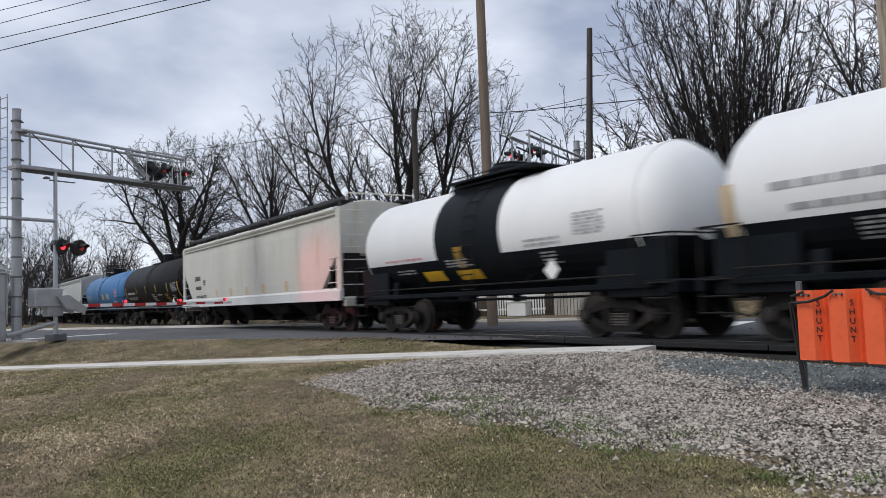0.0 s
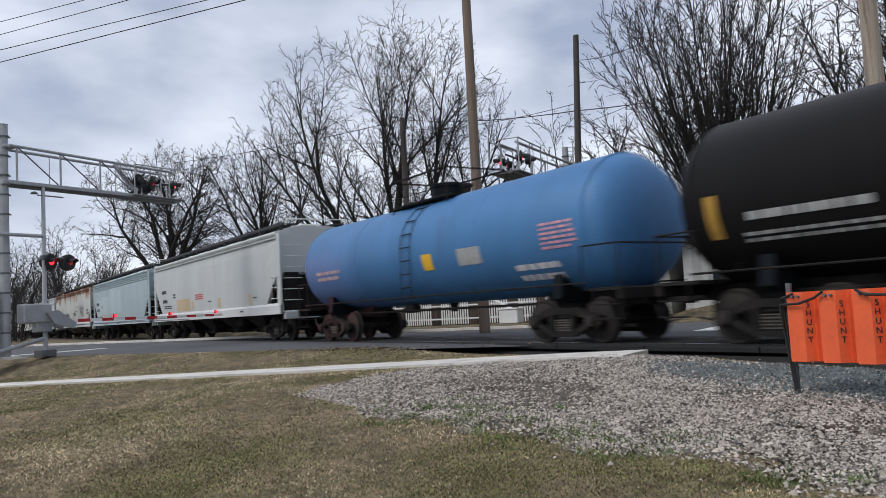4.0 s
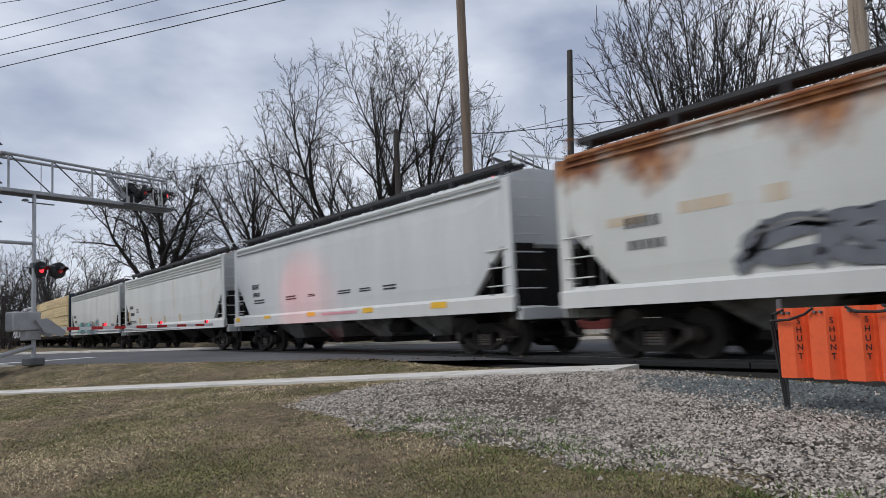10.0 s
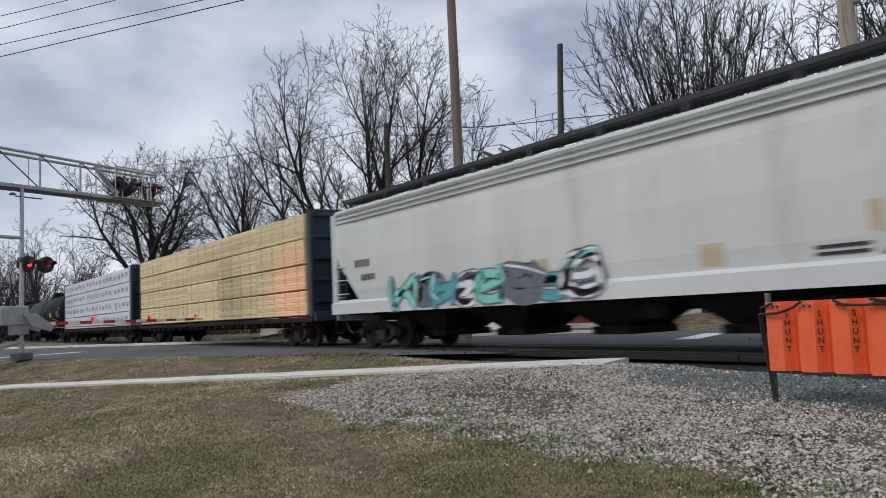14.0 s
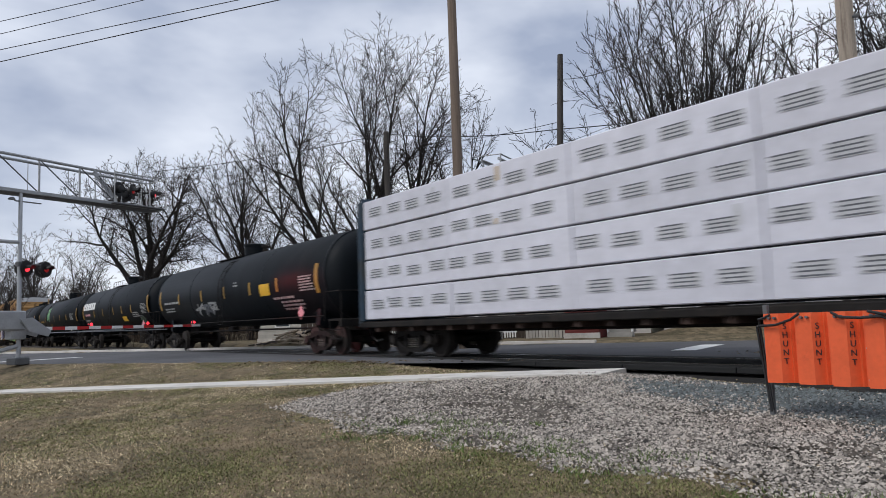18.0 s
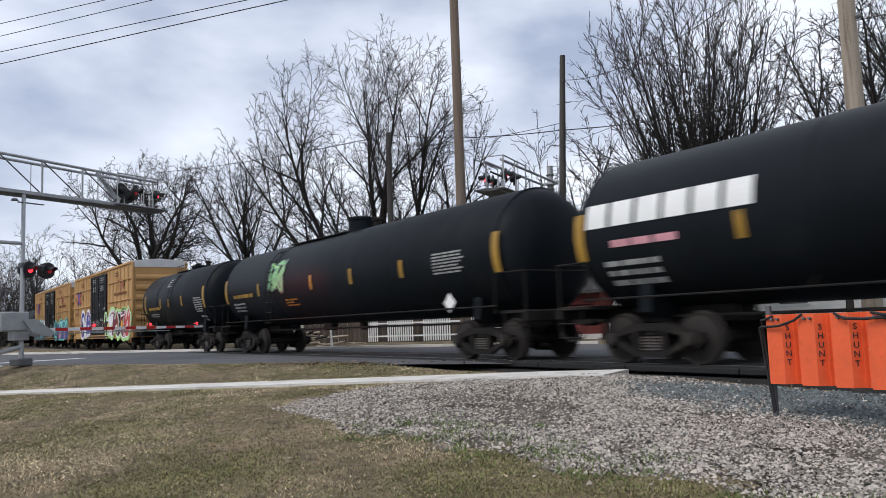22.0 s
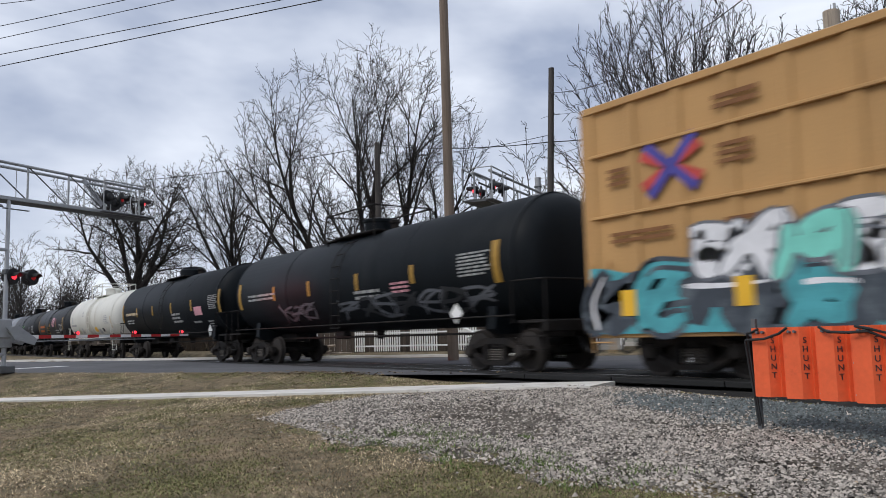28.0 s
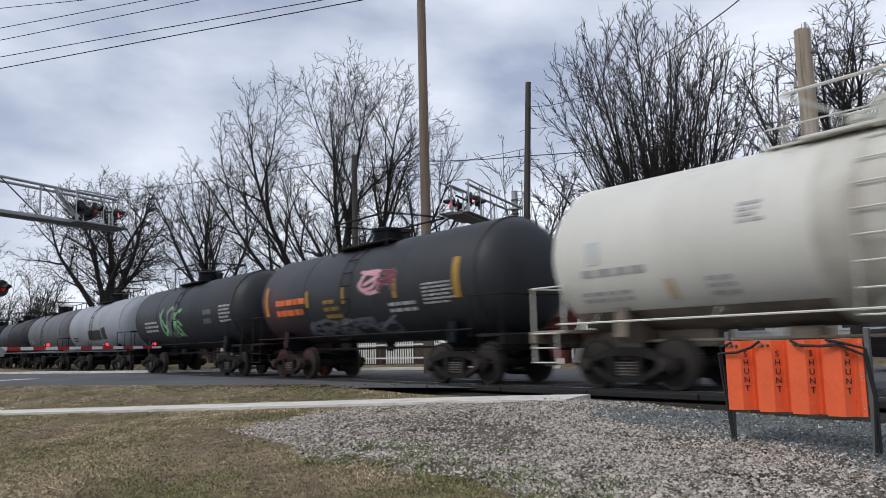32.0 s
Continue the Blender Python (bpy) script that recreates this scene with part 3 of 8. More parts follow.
# ---- tank car ----
def tank(front, rear, paint, label, r=1.52, low=1.02, head_paint=None, dome="plain", cage=False, rail_mat="iron", band=None, saddle="iron", marks=(), sill_mat="iron", jacket_rings=2, ladder_x=0.0, inset=1.9, dome_h=1.0):
    car, half = car_base("tank_car", label, front, rear)
    cz, hl = low + r, half - 0.12
    prof = [(-hl + 0.62 * (1 - math.sqrt(max(0.0, 1 - (k / 8) ** 2.4))), max(0.02, r * k / 8)) for k in range(9)]
    full = prof + [(0, r)] + [(-a, q) for a, q in reversed(prof)]
    part("shell", Shape().lathe("x", full, (0, 0, cz), 48), paint, car, smooth=True)
    for sg in (-1, 1):
        seam = Shape().lathe("x", [(sg * (hl - 0.66), r + 0.002), (sg * (hl - 0.64), r + 0.006), (sg * (hl - 0.60), r + 0.006), (sg * (hl - 0.58), r + 0.002)], (0, 0, cz), 48)
        part("head_seam", seam, paint, car, smooth=True)
    for k in range(jacket_rings):
        x = -hl * 0.42 + k * hl * 0.84 / max(1, jacket_rings - 1)
        part("seam", Shape().lathe("x", [(x - 0.03, r + 0.001), (x - 0.025, r + 0.008), (x + 0.025, r + 0.008), (x + 0.03, r + 0.001)], (0, 0, cz), 48), paint, car, smooth=True)
    if band:
        bx0, bx1, bmat = band
        part("band", Shape().lathe("x", [(bx0, r + 0.002), (bx0 + 0.01, r + 0.012), (bx1 - 0.01, r + 0.012), (bx1, r + 0.002)], (0, 0, cz), 48), bmat, car, smooth=True)
    # dome, platform and ladder
    top = cz + r
    part("manway", Shape().lathe("z", [(-0.2, 0.46), (0.30 * dome_h, 0.46), (0.32 * dome_h, 0.50), (0.40 * dome_h, 0.50), (0.44 * dome_h, 0.34)], (0.0, 0, top), 20), "tank_black" if saddle == "iron" else saddle, car, smooth=True)
    for dx in (-0.75, 0.8):
        part("valve", Shape().lathe("z", [(-0.1, 0.12), (0.2, 0.12), (0.22, 0.17), (0.3, 0.17), (0.34, 0.05)], (dx, 0.1, top), 12), saddle, car, smooth=True)
    if cage or dome == "box":
        part("top_platform", Shape().box(0, -0.62, top - 0.08, 2.6, 0.5, 0.05, 0.01).box(0, 0.62, top - 0.08, 2.6, 0.5, 0.05, 0.01), saddle, car)
    if cage:
        g = Shape()
        for y in (-1.0, 1.0):
            g.path([(-1.4, y, top - 0.3), (-1.4, y, top + 0.62), (1.4, y, top + 0.62), (1.4, y, top - 0.3)], 0.028, 6)
            g.tube((0, y, top - 0.2), (0, y, top + 0.62), 0.022, n=6)
        g.tube((-1.4, -1, top + 0.62), (-1.4, 1, top + 0.62), 0.028, n=6)
        g.tube((1.4, -1, top + 0.62), (1.4, 1, top + 0.62), 0.028, n=6)
        part("guard_rail", g, rail_mat, car)
    if dome == "box":
        part("housing", Shape().lathe("z", [(-0.15, 0.62), (0.26, 0.62), (0.34, 0.55), (0.37, 0.2)], (0, 0, top), 20), "tank_black" if saddle == "iron" else saddle, car, smooth=True)
    wx = min(ladder_x, -hl * 0.3)
    walk_s = Shape().box(wx / 2, -0.5, top - 0.07, -wx, 0.3, 0.03)
    for k in range(5):
        walk_s.tube((wx * (0.2 + 0.2 * k), -0.66, top - 0.2), (wx * (0.2 + 0.2 * k), -0.66, top + 0.22), 0.012, n=5)
    part("top_walk", walk_s.tube((0, -0.66, top + 0.22), (wx, -0.66, top + 0.22), 0.014, n=5), saddle, car)
    stile, ladder_mat = [], rail_mat
    for k in range(9):
        z = low + 0.1 + k * 0.36
        yy = -math.sqrt(max(0.0, r * r - (z - cz) ** 2)) if z > cz else -r
        part("rung", Shape().tube((ladder_x - 0.25, yy - 0.07, z), (ladder_x + 0.25, yy - 0.07, z), 0.016, n=6), ladder_mat, car)
        stile.append((yy - 0.07, z))
    for x in (ladder_x - 0.25, ladder_x + 0.25):
        part("ladder_stile", Shape().path([(x, y, z) for y, z in stile], 0.012, 6), ladder_mat, car)
    # underframe
    for sg in (-1, 1):
        part("stub_sill", Shape().box(sg * (half - 1.7), 0, 0.92, 3.1, 0.55, 0.36, 0.02), sill_mat, car)
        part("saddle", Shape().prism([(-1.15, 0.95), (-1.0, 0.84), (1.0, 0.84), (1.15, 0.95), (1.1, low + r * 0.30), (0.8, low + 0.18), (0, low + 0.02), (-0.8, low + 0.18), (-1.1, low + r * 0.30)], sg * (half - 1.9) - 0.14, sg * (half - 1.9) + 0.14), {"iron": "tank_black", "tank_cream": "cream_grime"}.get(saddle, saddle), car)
        part("end_platform", Shape().box(sg * (half - 0.30), 0, 1.08, 0.9, 2.7, 0.07, 0.01), sill_mat, car)
        part("end_beam", Shape().box(sg * (half + 0.12), 0, 0.98, 0.14, 2.8, 0.24, 0.02), sill_mat, car)
        g = Shape().path([(sg * (half + 0.12), -1.35, 0.5), (sg * (half + 0.12), -1.35, 1.95), (sg * (half + 0.12), 1.35, 1.95), (sg * (half + 0.12), 1.35, 0.5)], 0.022, 6)
        g.path([(sg * (half + 0.12), -1.4, 1.95), (sg * (half - 0.8), -1.45, 1.95), (sg * (half - 0.8), -1.45, 1.05)], 0.02, 6)
        for k in range(3):
            g.tube((sg * (half + 0.12), -1.4, 0.5 + k * 0.28), (sg * (half - 0.55), -1.4, 0.5 + k * 0.28), 0.016, n=5)
        g.tube((sg * (half - 0.55), -1.4, 0.5), (sg * (half - 0.55), -1.4, 1.1), 0.018, n=5)
        part("end_rail", g, rail_mat, car)
    for y in (-1.5, 1.5):
        hr = Shape().tube((-half + 0.7, y, 1.22), (half - 0.7, y, 1.22), 0.02, n=6)
        for k in range(5):
            x = -half + 1.6 + k * (2 * half - 3.2) / 4
            hr.tube((x, y, 1.22), (x, y * 0.9, 1.38), 0.009, n=5)
        part("hand_rail", hr, rail_mat, car)
    part("bottom_outlet", Shape().lathe("z", [(0.78, 0.07), (0.80, 0.12), (0.88, 0.12), (low + 0.1, 0.17)], (0, 0, 0), 14), sill_mat, car)
    part("brake_reservoir", Shape().box(-1.6, -0.4, 0.92, 0.6, 0.3, 0.24, 0.05), sill_mat, car)
    part("brake_rod", Shape().tube((-half + 2, -0.5, 0.86), (half - 2, -0.5, 0.86), 0.03, n=6), sill_mat, car)

    def patch(name, x0, x1, z0, z1, material, lift=0.012):
        s, n = Shape(), 5
        vs = []
        for k in range(n + 1):
            z = z0 + (z1 - z0) * k / n
            yy = -math.sqrt(max(0.0, (r + lift) ** 2 - (z - cz) ** 2))
            vs += [(x0, yy, z), (x1, yy, z)]
        s.add(vs, [(2 * k, 2 * k + 1, 2 * k + 3, 2 * k + 2) for k in range(n)])
        return part(name, s, material, car)

    for nm, x0, x1, z0, z1, rows, mt in marks:
        rnd = random.Random(int(abs(x0 * 77 + z0 * 31)))
        if nm == "placard":
            xm, zm, q = (x0 + x1) / 2, (z0 + z1) / 2 + 0.04, 0.24
            part(nm, Shape().prism([(xm - q, zm), (xm, zm - q), (xm + q, zm), (xm, zm + q)], -1.46, -1.45, "y"), mt, car, "diamond hazard placard")
            part("placard_bracket", Shape().box(xm, -1.43, zm, 0.3, 0.03, 0.3), "iron", car)
            continue
        if nm == "reflective_strip":
            xm, half_w = (x0 + x1) / 2, 0.12 if z1 - z0 > 0.7 else 0.085
            x0, x1 = xm - half_w, xm + half_w
        if rows == 0:
            patch(nm, x0, x1, z0, z1, mt)
            continue
        hgt = (z1 - z0) / rows
        for k in range(rows):
            xe, xa = x1 - rnd.uniform(0, 0.25) * (x1 - x0), x0
            while xa < xe - 0.08:
                xb = min(xe, xa + rnd.uniform(0.16, 0.5) * max(0.6, min(1.0, hgt * 5)))
                patch(nm, xa, xb, z1 - (k + 0.55) * hgt, z1 - k * hgt, mt)
                xa = xb + rnd.uniform(0.04, 0.09)
    running_gear(car, half, inset)
    return car, half, patch


# ---- box car ----
def box_car(front, rear, label, top=5.18):
    car, half = car_base("box_car", label, front, rear)
    hx, low, eave = half - 0.35, 0.74, top - 0.2
    part("body", Shape().box(0, 0, (low + eave) / 2, 2 * hx, 2.96, eave - low, 0.03), "box_tan", car)
    part("roof", Shape().prism([(-1.52, eave), (-1.52, eave + 0.08), (0, top), (1.52, eave + 0.08), (1.52, eave)], -hx - 0.02, hx + 0.02), "box_roof", car, "weathered galvanised roof")
    for y in (-1.5, 1.5):
        s = Shape().box(0, y, low + 0.10, 2 * hx, 0.1, 0.26, 0.01)
        part("side_sill", s, "box_tan", car)
        part("roof_rail", Shape().box(0, y * 1.01, eave + 0.0, 2 * hx, 0.09, 0.13, 0.01), "box_tan", car)
        for side in (-1, 1):
            for k in range(7):
                x = side * (2.75 + (hx - 2.9) * k / 6)
                part("side_post", Shape().prism([(x - 0.10, y), (x - 0.06, y * 1.022), (x + 0.06, y * 1.022), (x + 0.10, y)], low + 0.2, eave - 0.05, "z"), "box_tan", car)
            for k in range(3):
                z = (1.78, 2.92, 4.08)[k]
                x0, x1 = side * 2.6, side * (hx - 0.15)
                part("side_rib", Shape().box((x0 + x1) / 2, y * 1.02, z, abs(x1 - x0), 0.07, 0.06, 0.012), "box_tan", car)
        for dx in (-1.34, 1.0):
            door = part("door", Shape().box(dx, y * 1.03, (low + eave) / 2 + 0.02, 2.30, 0.10, eave - low - 0.42, 0.02), "box_black", car, "black plug door")
            for k in range(4):
                part("door_rib", Shape().box(dx, y * 1.07, low + 0.75 + k * 0.95, 2.15, 0.05, 0.09, 0.015), "box_black", door)
            for k in (-0.8, -0.3, 0.3, 0.8):
                part("lock_rod", Shape().tube((dx + k, y * 1.09, low + 0.2), (dx + k, y * 1.09, eave - 0.2), 0.022, n=6), "box_black", door)
        part("door_track", Shape().box(0, y * 1.05, low + 0.1, 6.0, 0.12, 0.06, 0.01), "box_black", car)
    for sg in (-1, 1):
        for k in range(6):
            z = low + 0.5 + k * 0.57
            part("end_rib", Shape().prism([(sg * hx, z - 0.19), (sg * (hx + 0.10), z - 0.06), (sg * (hx + 0.10), z + 0.06), (sg * hx, z + 0.19)], -1.32, 1.32, "y"), "box_tan", car)
        part("end_cap", Shape().box(sg * (hx + 0.012), 0, eave - 0.12, 0.03, 2.9, 0.34), "box_roof", car)
        for y in (-1.56, 1.56):
            part("ladder", ladder(Shape(), sg * (hx - 0.3), y, low - 0.3, low + 1.4, 0.46, 0.38), "box_tan", car)
            part("corner_post", Shape().box(sg * hx, y * 0.95, (low + eave) / 2, 0.14, 0.14, eave - low, 0.03), "box_tan", car)
        part("end_ladder", ladder(Shape(), sg * (hx + 0.16), 0.9, low - 0.2, low + 1.6, 0.46, 0.38, face="x"), "box_tan", car)
        part("end_sill", Shape().box(sg * (half - 0.2), 0, 0.92, 0.4, 2.7, 0.24, 0.02), "iron", car)
    part("centre_sill", Shape().box(0, 0, 0.86, 2 * half - 0.4, 0.6, 0.3, 0.02).box(-1.5, -0.6, 0.72, 1.1, 0.5, 0.35, 0.05), "iron", car)
    flat_marks(car, [("stencil", -1.79, -0.68, 4.22, 4.6, 3, "chalk"), ("stencil", -1.79, -0.68, 3.75, 4.1, 3, "chalk"), ("stencil", 0.52, 1.76, 4.22, 4.6, 3, "chalk"), ("stencil", 0.52, 1.76, 3.72, 4.1, 3, "chalk"),
                     ("stencil", 0.3, 0.7, 2.75, 2.95, 1, "chalk"), ("stencil", 1.5, 2.1, 2.5, 2.68, 1, "chalk"), ("stencil", -2.2, -1.2, 1.75, 1.85, 1, "chalk"), ("stencil", 0.6, 1.6, 1.8, 2.0, 2, "chalk")], -1.612, -1.612)
    flat_marks(car, [("lettering", 4.3, 7.4, 3.22, 3.42, 1, "box_mark"), ("stencil", -8.3, -7.85, 3.42, 3.79, 3, "box_mark"), ("stencil", -5.97, -5.37, 3.40, 3.80, 3, "box_mark"), ("stencil", -6.0, -5.2, 4.3, 4.6, 2, "box_mark"),
                     ("stencil", -8.3, -6.95, 2.37, 2.62, 2, "box_mark"), ("stencil", -5.9, -5.2, 2.35, 2.6, 2, "box_mark"), ("stencil", 4.4, 5.3, 4.35, 4.65, 2, "box_mark"), ("stencil", 4.0, 5.0, 2.4, 2.6, 2, "box_mark")], -1.546, -1.546)
    for k, (x0, w) in enumerate(((5.0, 0.55), (5.62, 0.5), (6.2, 0.5))):
        part("emblem", Shape().box(x0 + w / 2, -1.546, 4.12 if k < 2 else 3.86, w, 0.01, 0.12 if k < 2 else 0.5, 0, 0, 0 if k < 2 else 0.5), "paint_red_faded", car)
        if k < 2:
            part("emblem", Shape().box(x0 + w / 2, -1.546, 3.8, 0.14, 0.01, 0.5), "paint_red_faded", car)
    xm, zm = -6.9, 3.6
    for dx, dz, ry, mt in ((0.0, 0.0, 0.42, "paint_red"), (0.0, 0.0, -0.45, "paint_red"), (0.0, 0.0, 0.72, "paint_blue"), (0.02, 0.0, -0.78, "paint_blue")):
        part("cross_emblem", Shape().box(xm + dx, -1.546 - 0.002 * (mt == "paint_blue"), zm + dz, 1.35, 0.01, 0.17, 0, 0, ry), mt, car)
    for x, z in ((-8.3, 1.3), (-6.2, 1.26), (2.8, 1.27), (6.12, 1.3)):
        part("reflective_panel", Shape().box(x, -1.556, z, 0.32, 0.012, 0.46), "reflect_yellow", car)
    running_gear(car, half, 2.2)
    return car, half, hx


# ---- lumber on a centre-beam flat car ----
def lumber_car(front, rear, label, pack_mat, strap_mat, wrapped, top=4.38):
    car, half = car_base("lumber_flat_car", label, front, rear)
    deck = 0.98
    part("deck", Shape().box(0, 0, deck - 0.08, 2 * half - 0.3, 2.8, 0.16, 0.02), "iron", car)
    for y in (-1.42, 1.42):
        part("side_sill", Shape().box(0, y, deck - 0.10, 2 * half - 0.3, 0.1, 0.15, 0.02), "iron", car)
    for k in range(24):
        x = -half + 1.0 + k * (2 * half - 2.0) / 23
        part("cross_bearer", Shape().box(x, 0, deck - 0.22, 0.16, 2.78, 0.14, 0.01), "rust_brown", car)
    part("centre_sill", Shape().box(0, 0, 0.8, 2 * half - 0.4, 0.6, 0.36, 0.02), "iron", car)
    part("centre_beam", Shape().box(0, 0, 2.75, 2 * half - 0.6, 0.09, 3.2, 0.01).box(0, 0, top - 0.1, 2 * half - 0.6, 0.34, 0.14, 0.02), "steel_blue", car)
    for sg in (-1, 1):
        bulk = part("bulkhead", Shape().box(sg * (half - 0.35), 0, (deck + top + 0.1) / 2, 0.10, 2.9, top - deck + 0.1, 0.02), "steel_blue", car, "dark blue ribbed end bulkhead")
        for y in (-1.40, 1.40):
            part("post", Shape().box(sg * (half - 0.22), y, (deck + top) / 2, 0.16, 0.13, top - deck, 0.02), "steel_blue", bulk)
        for k in range(5):
            part("beam", Shape().box(sg * (half - 0.24), 0, deck + 0.5 + k * 0.7, 0.10, 2.8, 0.12, 0.02), "steel_blue", bulk)
        part("end_sill", Shape().box(sg * (half - 0.1), 0, 0.98, 0.2, 2.8, 0.3, 0.02), "steel_blue", car)
    rnd = random.Random(int(abs(front)))
    tiers, cols = 4, 5
    th = (top - deck - 0.05) / tiers
    x0, x1 = -half + 0.55, half - 0.55
    cw = (x1 - x0) / cols
    for side in (-1, 1):
        for t in range(tiers):
            for c in range(cols):
                jx, jy = rnd.uniform(-0.01, 0.01), rnd.uniform(-0.025, 0.015)
                x, z = x0 + cw * (c + 0.5) + jx, deck + 0.03 + th * (t + 0.5)
                pk = part("lumber_pack", Shape().box(x, side * (0.8 + jy), z, cw * 0.996, 1.36, th * 0.955, 0.02), pack_mat, car)
                if side > 0:
                    continue
                face = -1.485 - jy
                if wrapped:
                    shift = rnd.uniform(-0.25, 0.25)
                    for k in range(4):
                        mx = x - cw * 0.36 + k * cw * 0.235 + shift + rnd.uniform(-0.05, 0.05)
                        mz = z + rnd.uniform(-0.03, 0.05)
                        for j in range(4):
                            part("printed_bar", Shape().box(mx + rnd.uniform(-0.03, 0.03), face - 0.004, mz + 0.11 - j * 0.068, cw * rnd.uniform(0.12, 0.155), 0.012, 0.026), "wrap_ink", pk)
                        part("printed_bar", Shape().box(mx + 0.02, face - 0.002, mz, cw * 0.15, 0.012, 0.24), "wrap_ink_soft", pk)
                    if rnd.random() < 0.45:
                        tx = x + rnd.uniform(-0.45, 0.45) * cw
                        part("torn_patch", Shape().box(tx, face - 0.001, z + rnd.uniform(-0.2, 0.2), rnd.uniform(0.05, 0.16), 0.012, rnd.uniform(0.1, 0.35), 0.0), rnd.choice(["paint_grey", "wrap_ink_soft", "tank_silver", "patch_tan"]), pk)
                else:
                    for k in range(9):
                        part("board", Shape().box(x + rnd.uniform(-0.03, 0.03), face + rnd.uniform(-0.012, 0.006), z - th * 0.41 + k * th * 0.103, cw * 0.985, 0.03, th * 0.085, 0.006), pack_mat, pk)
                if not wrapped:
                    for k in (-0.36, -0.12, 0.12, 0.36):
                        part("strap", Shape().box(x + cw * k, face - 0.020, z, 0.02, 0.006, th * 0.92), strap_mat, pk)
    running_gear(car, half, 2.3)
    return car, half


# ---- paint of the cars ----
def car_paint(name, base, streak, cut=(0.58, 0.75), rough=0.55, vary=0.12, scale=1.0, ss=0.9, stretch=(1, 1, 0.25), spec=0.4):
    M[name] = shader(name, base, rough, vary=vary, scale=scale, fine=25, bump=0.04, second=streak, cut=cut, second_scale=ss, stretch=stretch, spec=spec)


M["hop_bay"] = shader("hop_bay", (0.20, 0.20, 0.19), 0.8, vary=0.25, scale=2, bump=0.1, second=(0.06, 0.055, 0.05), cut=(0.45, 0.65))
M["hopper_roof"] = shader("hopper_roof", (0.045, 0.046, 0.05), 0.8, vary=0.3, scale=3, bump=0.1)
car_paint("hop_beige", (0.55, 0.535, 0.475), (0.40, 0.34, 0.26))
car_paint("hop_white", (0.58, 0.585, 0.56), (0.42, 0.40, 0.35))
car_paint("hop_grey", (0.50, 0.515, 0.50), (0.38, 0.37, 0.33), cut=(0.62, 0.8))
car_paint("hop_pale", (0.56, 0.58, 0.58), (0.46, 0.46, 0.43), cut=(0.64, 0.82))
car_paint("hop_blue", (0.36, 0.435, 0.46), (0.30, 0.36, 0.37), cut=(0.6, 0.8))
car_paint("hop_blue_light", (0.42, 0.50, 0.525), (0.38, 0.46, 0.48), cut=(0.6, 0.8))
M["rust"] = shader("rust", (0.23, 0.075, 0.03), 0.85, vary=0.4, scale=4, fine=40, bump=0.2, second=(0.36, 0.17, 0.075), cut=(0.45, 0.6), second_scale=3)
car_paint("sill_white", (0.58, 0.585, 0.57), (0.5, 0.47, 0.42), cut=(0.6, 0.8))
car_paint("patch_tan", (0.52, 0.40, 0.25), (0.46, 0.39, 0.29))
car_paint("stain_tan", (0.50, 0.40, 0.28), (0.52, 0.47, 0.39), cut=(0.42, 0.62), ss=2.5)
car_paint("tank_black", (0.0075, 0.0098, 0.0122), (0.0135, 0.0155, 0.0175), spec=0.09, rough=0.5, vary=0.3, cut=(0.5, 0.75))
car_paint("tank_brown", (0.0095, 0.0088, 0.009), (0.017, 0.015, 0.0145), spec=0.10, rough=0.52, vary=0.3)
car_paint("tank_grey", (0.12, 0.125, 0.135), (0.07, 0.07, 0.075), rough=0.55, vary=0.25)
car_paint("tank_slate", (0.028, 0.03, 0.034), (0.016, 0.016, 0.017), spec=0.3, rough=0.5, vary=0.3)
car_paint("tank_silver", (0.27, 0.29, 0.32), (0.16, 0.165, 0.175), rough=0.55, vary=0.2)
car_paint("tank_white", (0.80, 0.80, 0.79), (0.62, 0.60, 0.56), cut=(0.66, 0.85), rough=0.4, vary=0.05)
car_paint("tank_cream", (0.62, 0.61, 0.555), (0.45, 0.41, 0.34), cut=(0.56, 0.75), rough=0.5, vary=0.1)
car_paint("tank_blue", (0.055, 0.175, 0.37), (0.05, 0.12, 0.25), rough=0.5, vary=0.2)
car_paint("box_tan", (0.47, 0.27, 0.105), (0.32, 0.18, 0.075), cut=(0.56, 0.78), rough=0.7, vary=0.18)
car_paint("box_black", (0.012, 0.0125, 0.0135), (0.03, 0.028, 0.027), spec=0.25, rough=0.6, vary=0.3)
M["box_roof"] = shader("box_roof", (0.60, 0.60, 0.60), 0.6, 0.2, vary=0.15, scale=2, bump=0.05, second=(0.4, 0.36, 0.3), cut=(0.6, 0.8))
M["box_mark"] = shader("box_mark", (0.20, 0.085, 0.03), 0.7, vary=0.2, scale=3, bump=0)
M["paint_red"] = shader("paint_red", (0.50, 0.06, 0.05), 0.6, vary=0.2, scale=3, bump=0)
M["paint_blue"] = shader("paint_blue", (0.07, 0.06, 0.30), 0.6, vary=0.2, scale=3, bump=0)
M["paint_teal"] = shader("paint_teal", (0.07, 0.33, 0.37), 0.6, vary=0.35, scale=3, bump=0)
M["paint_green"] = shader("paint_green", (0.22, 0.50, 0.22), 0.6, vary=0.25, scale=3, bump=0)
M["paint_dark_green"] = shader("paint_dark_green", (0.03, 0.07, 0.03), 0.6, vary=0.25, scale=3, bump=0)
car_paint("tank_cream_band", (0.55, 0.54, 0.48), (0.36, 0.32, 0.26), cut=(0.5, 0.7))
M["paint_lime"] = shader("paint_lime", (0.45, 0.72, 0.28), 0.6, vary=0.2, scale=3, bump=0)
M["paint_mint"] = shader("paint_mint", (0.20, 0.62, 0.52), 0.6, vary=0.2, scale=3, bump=0)
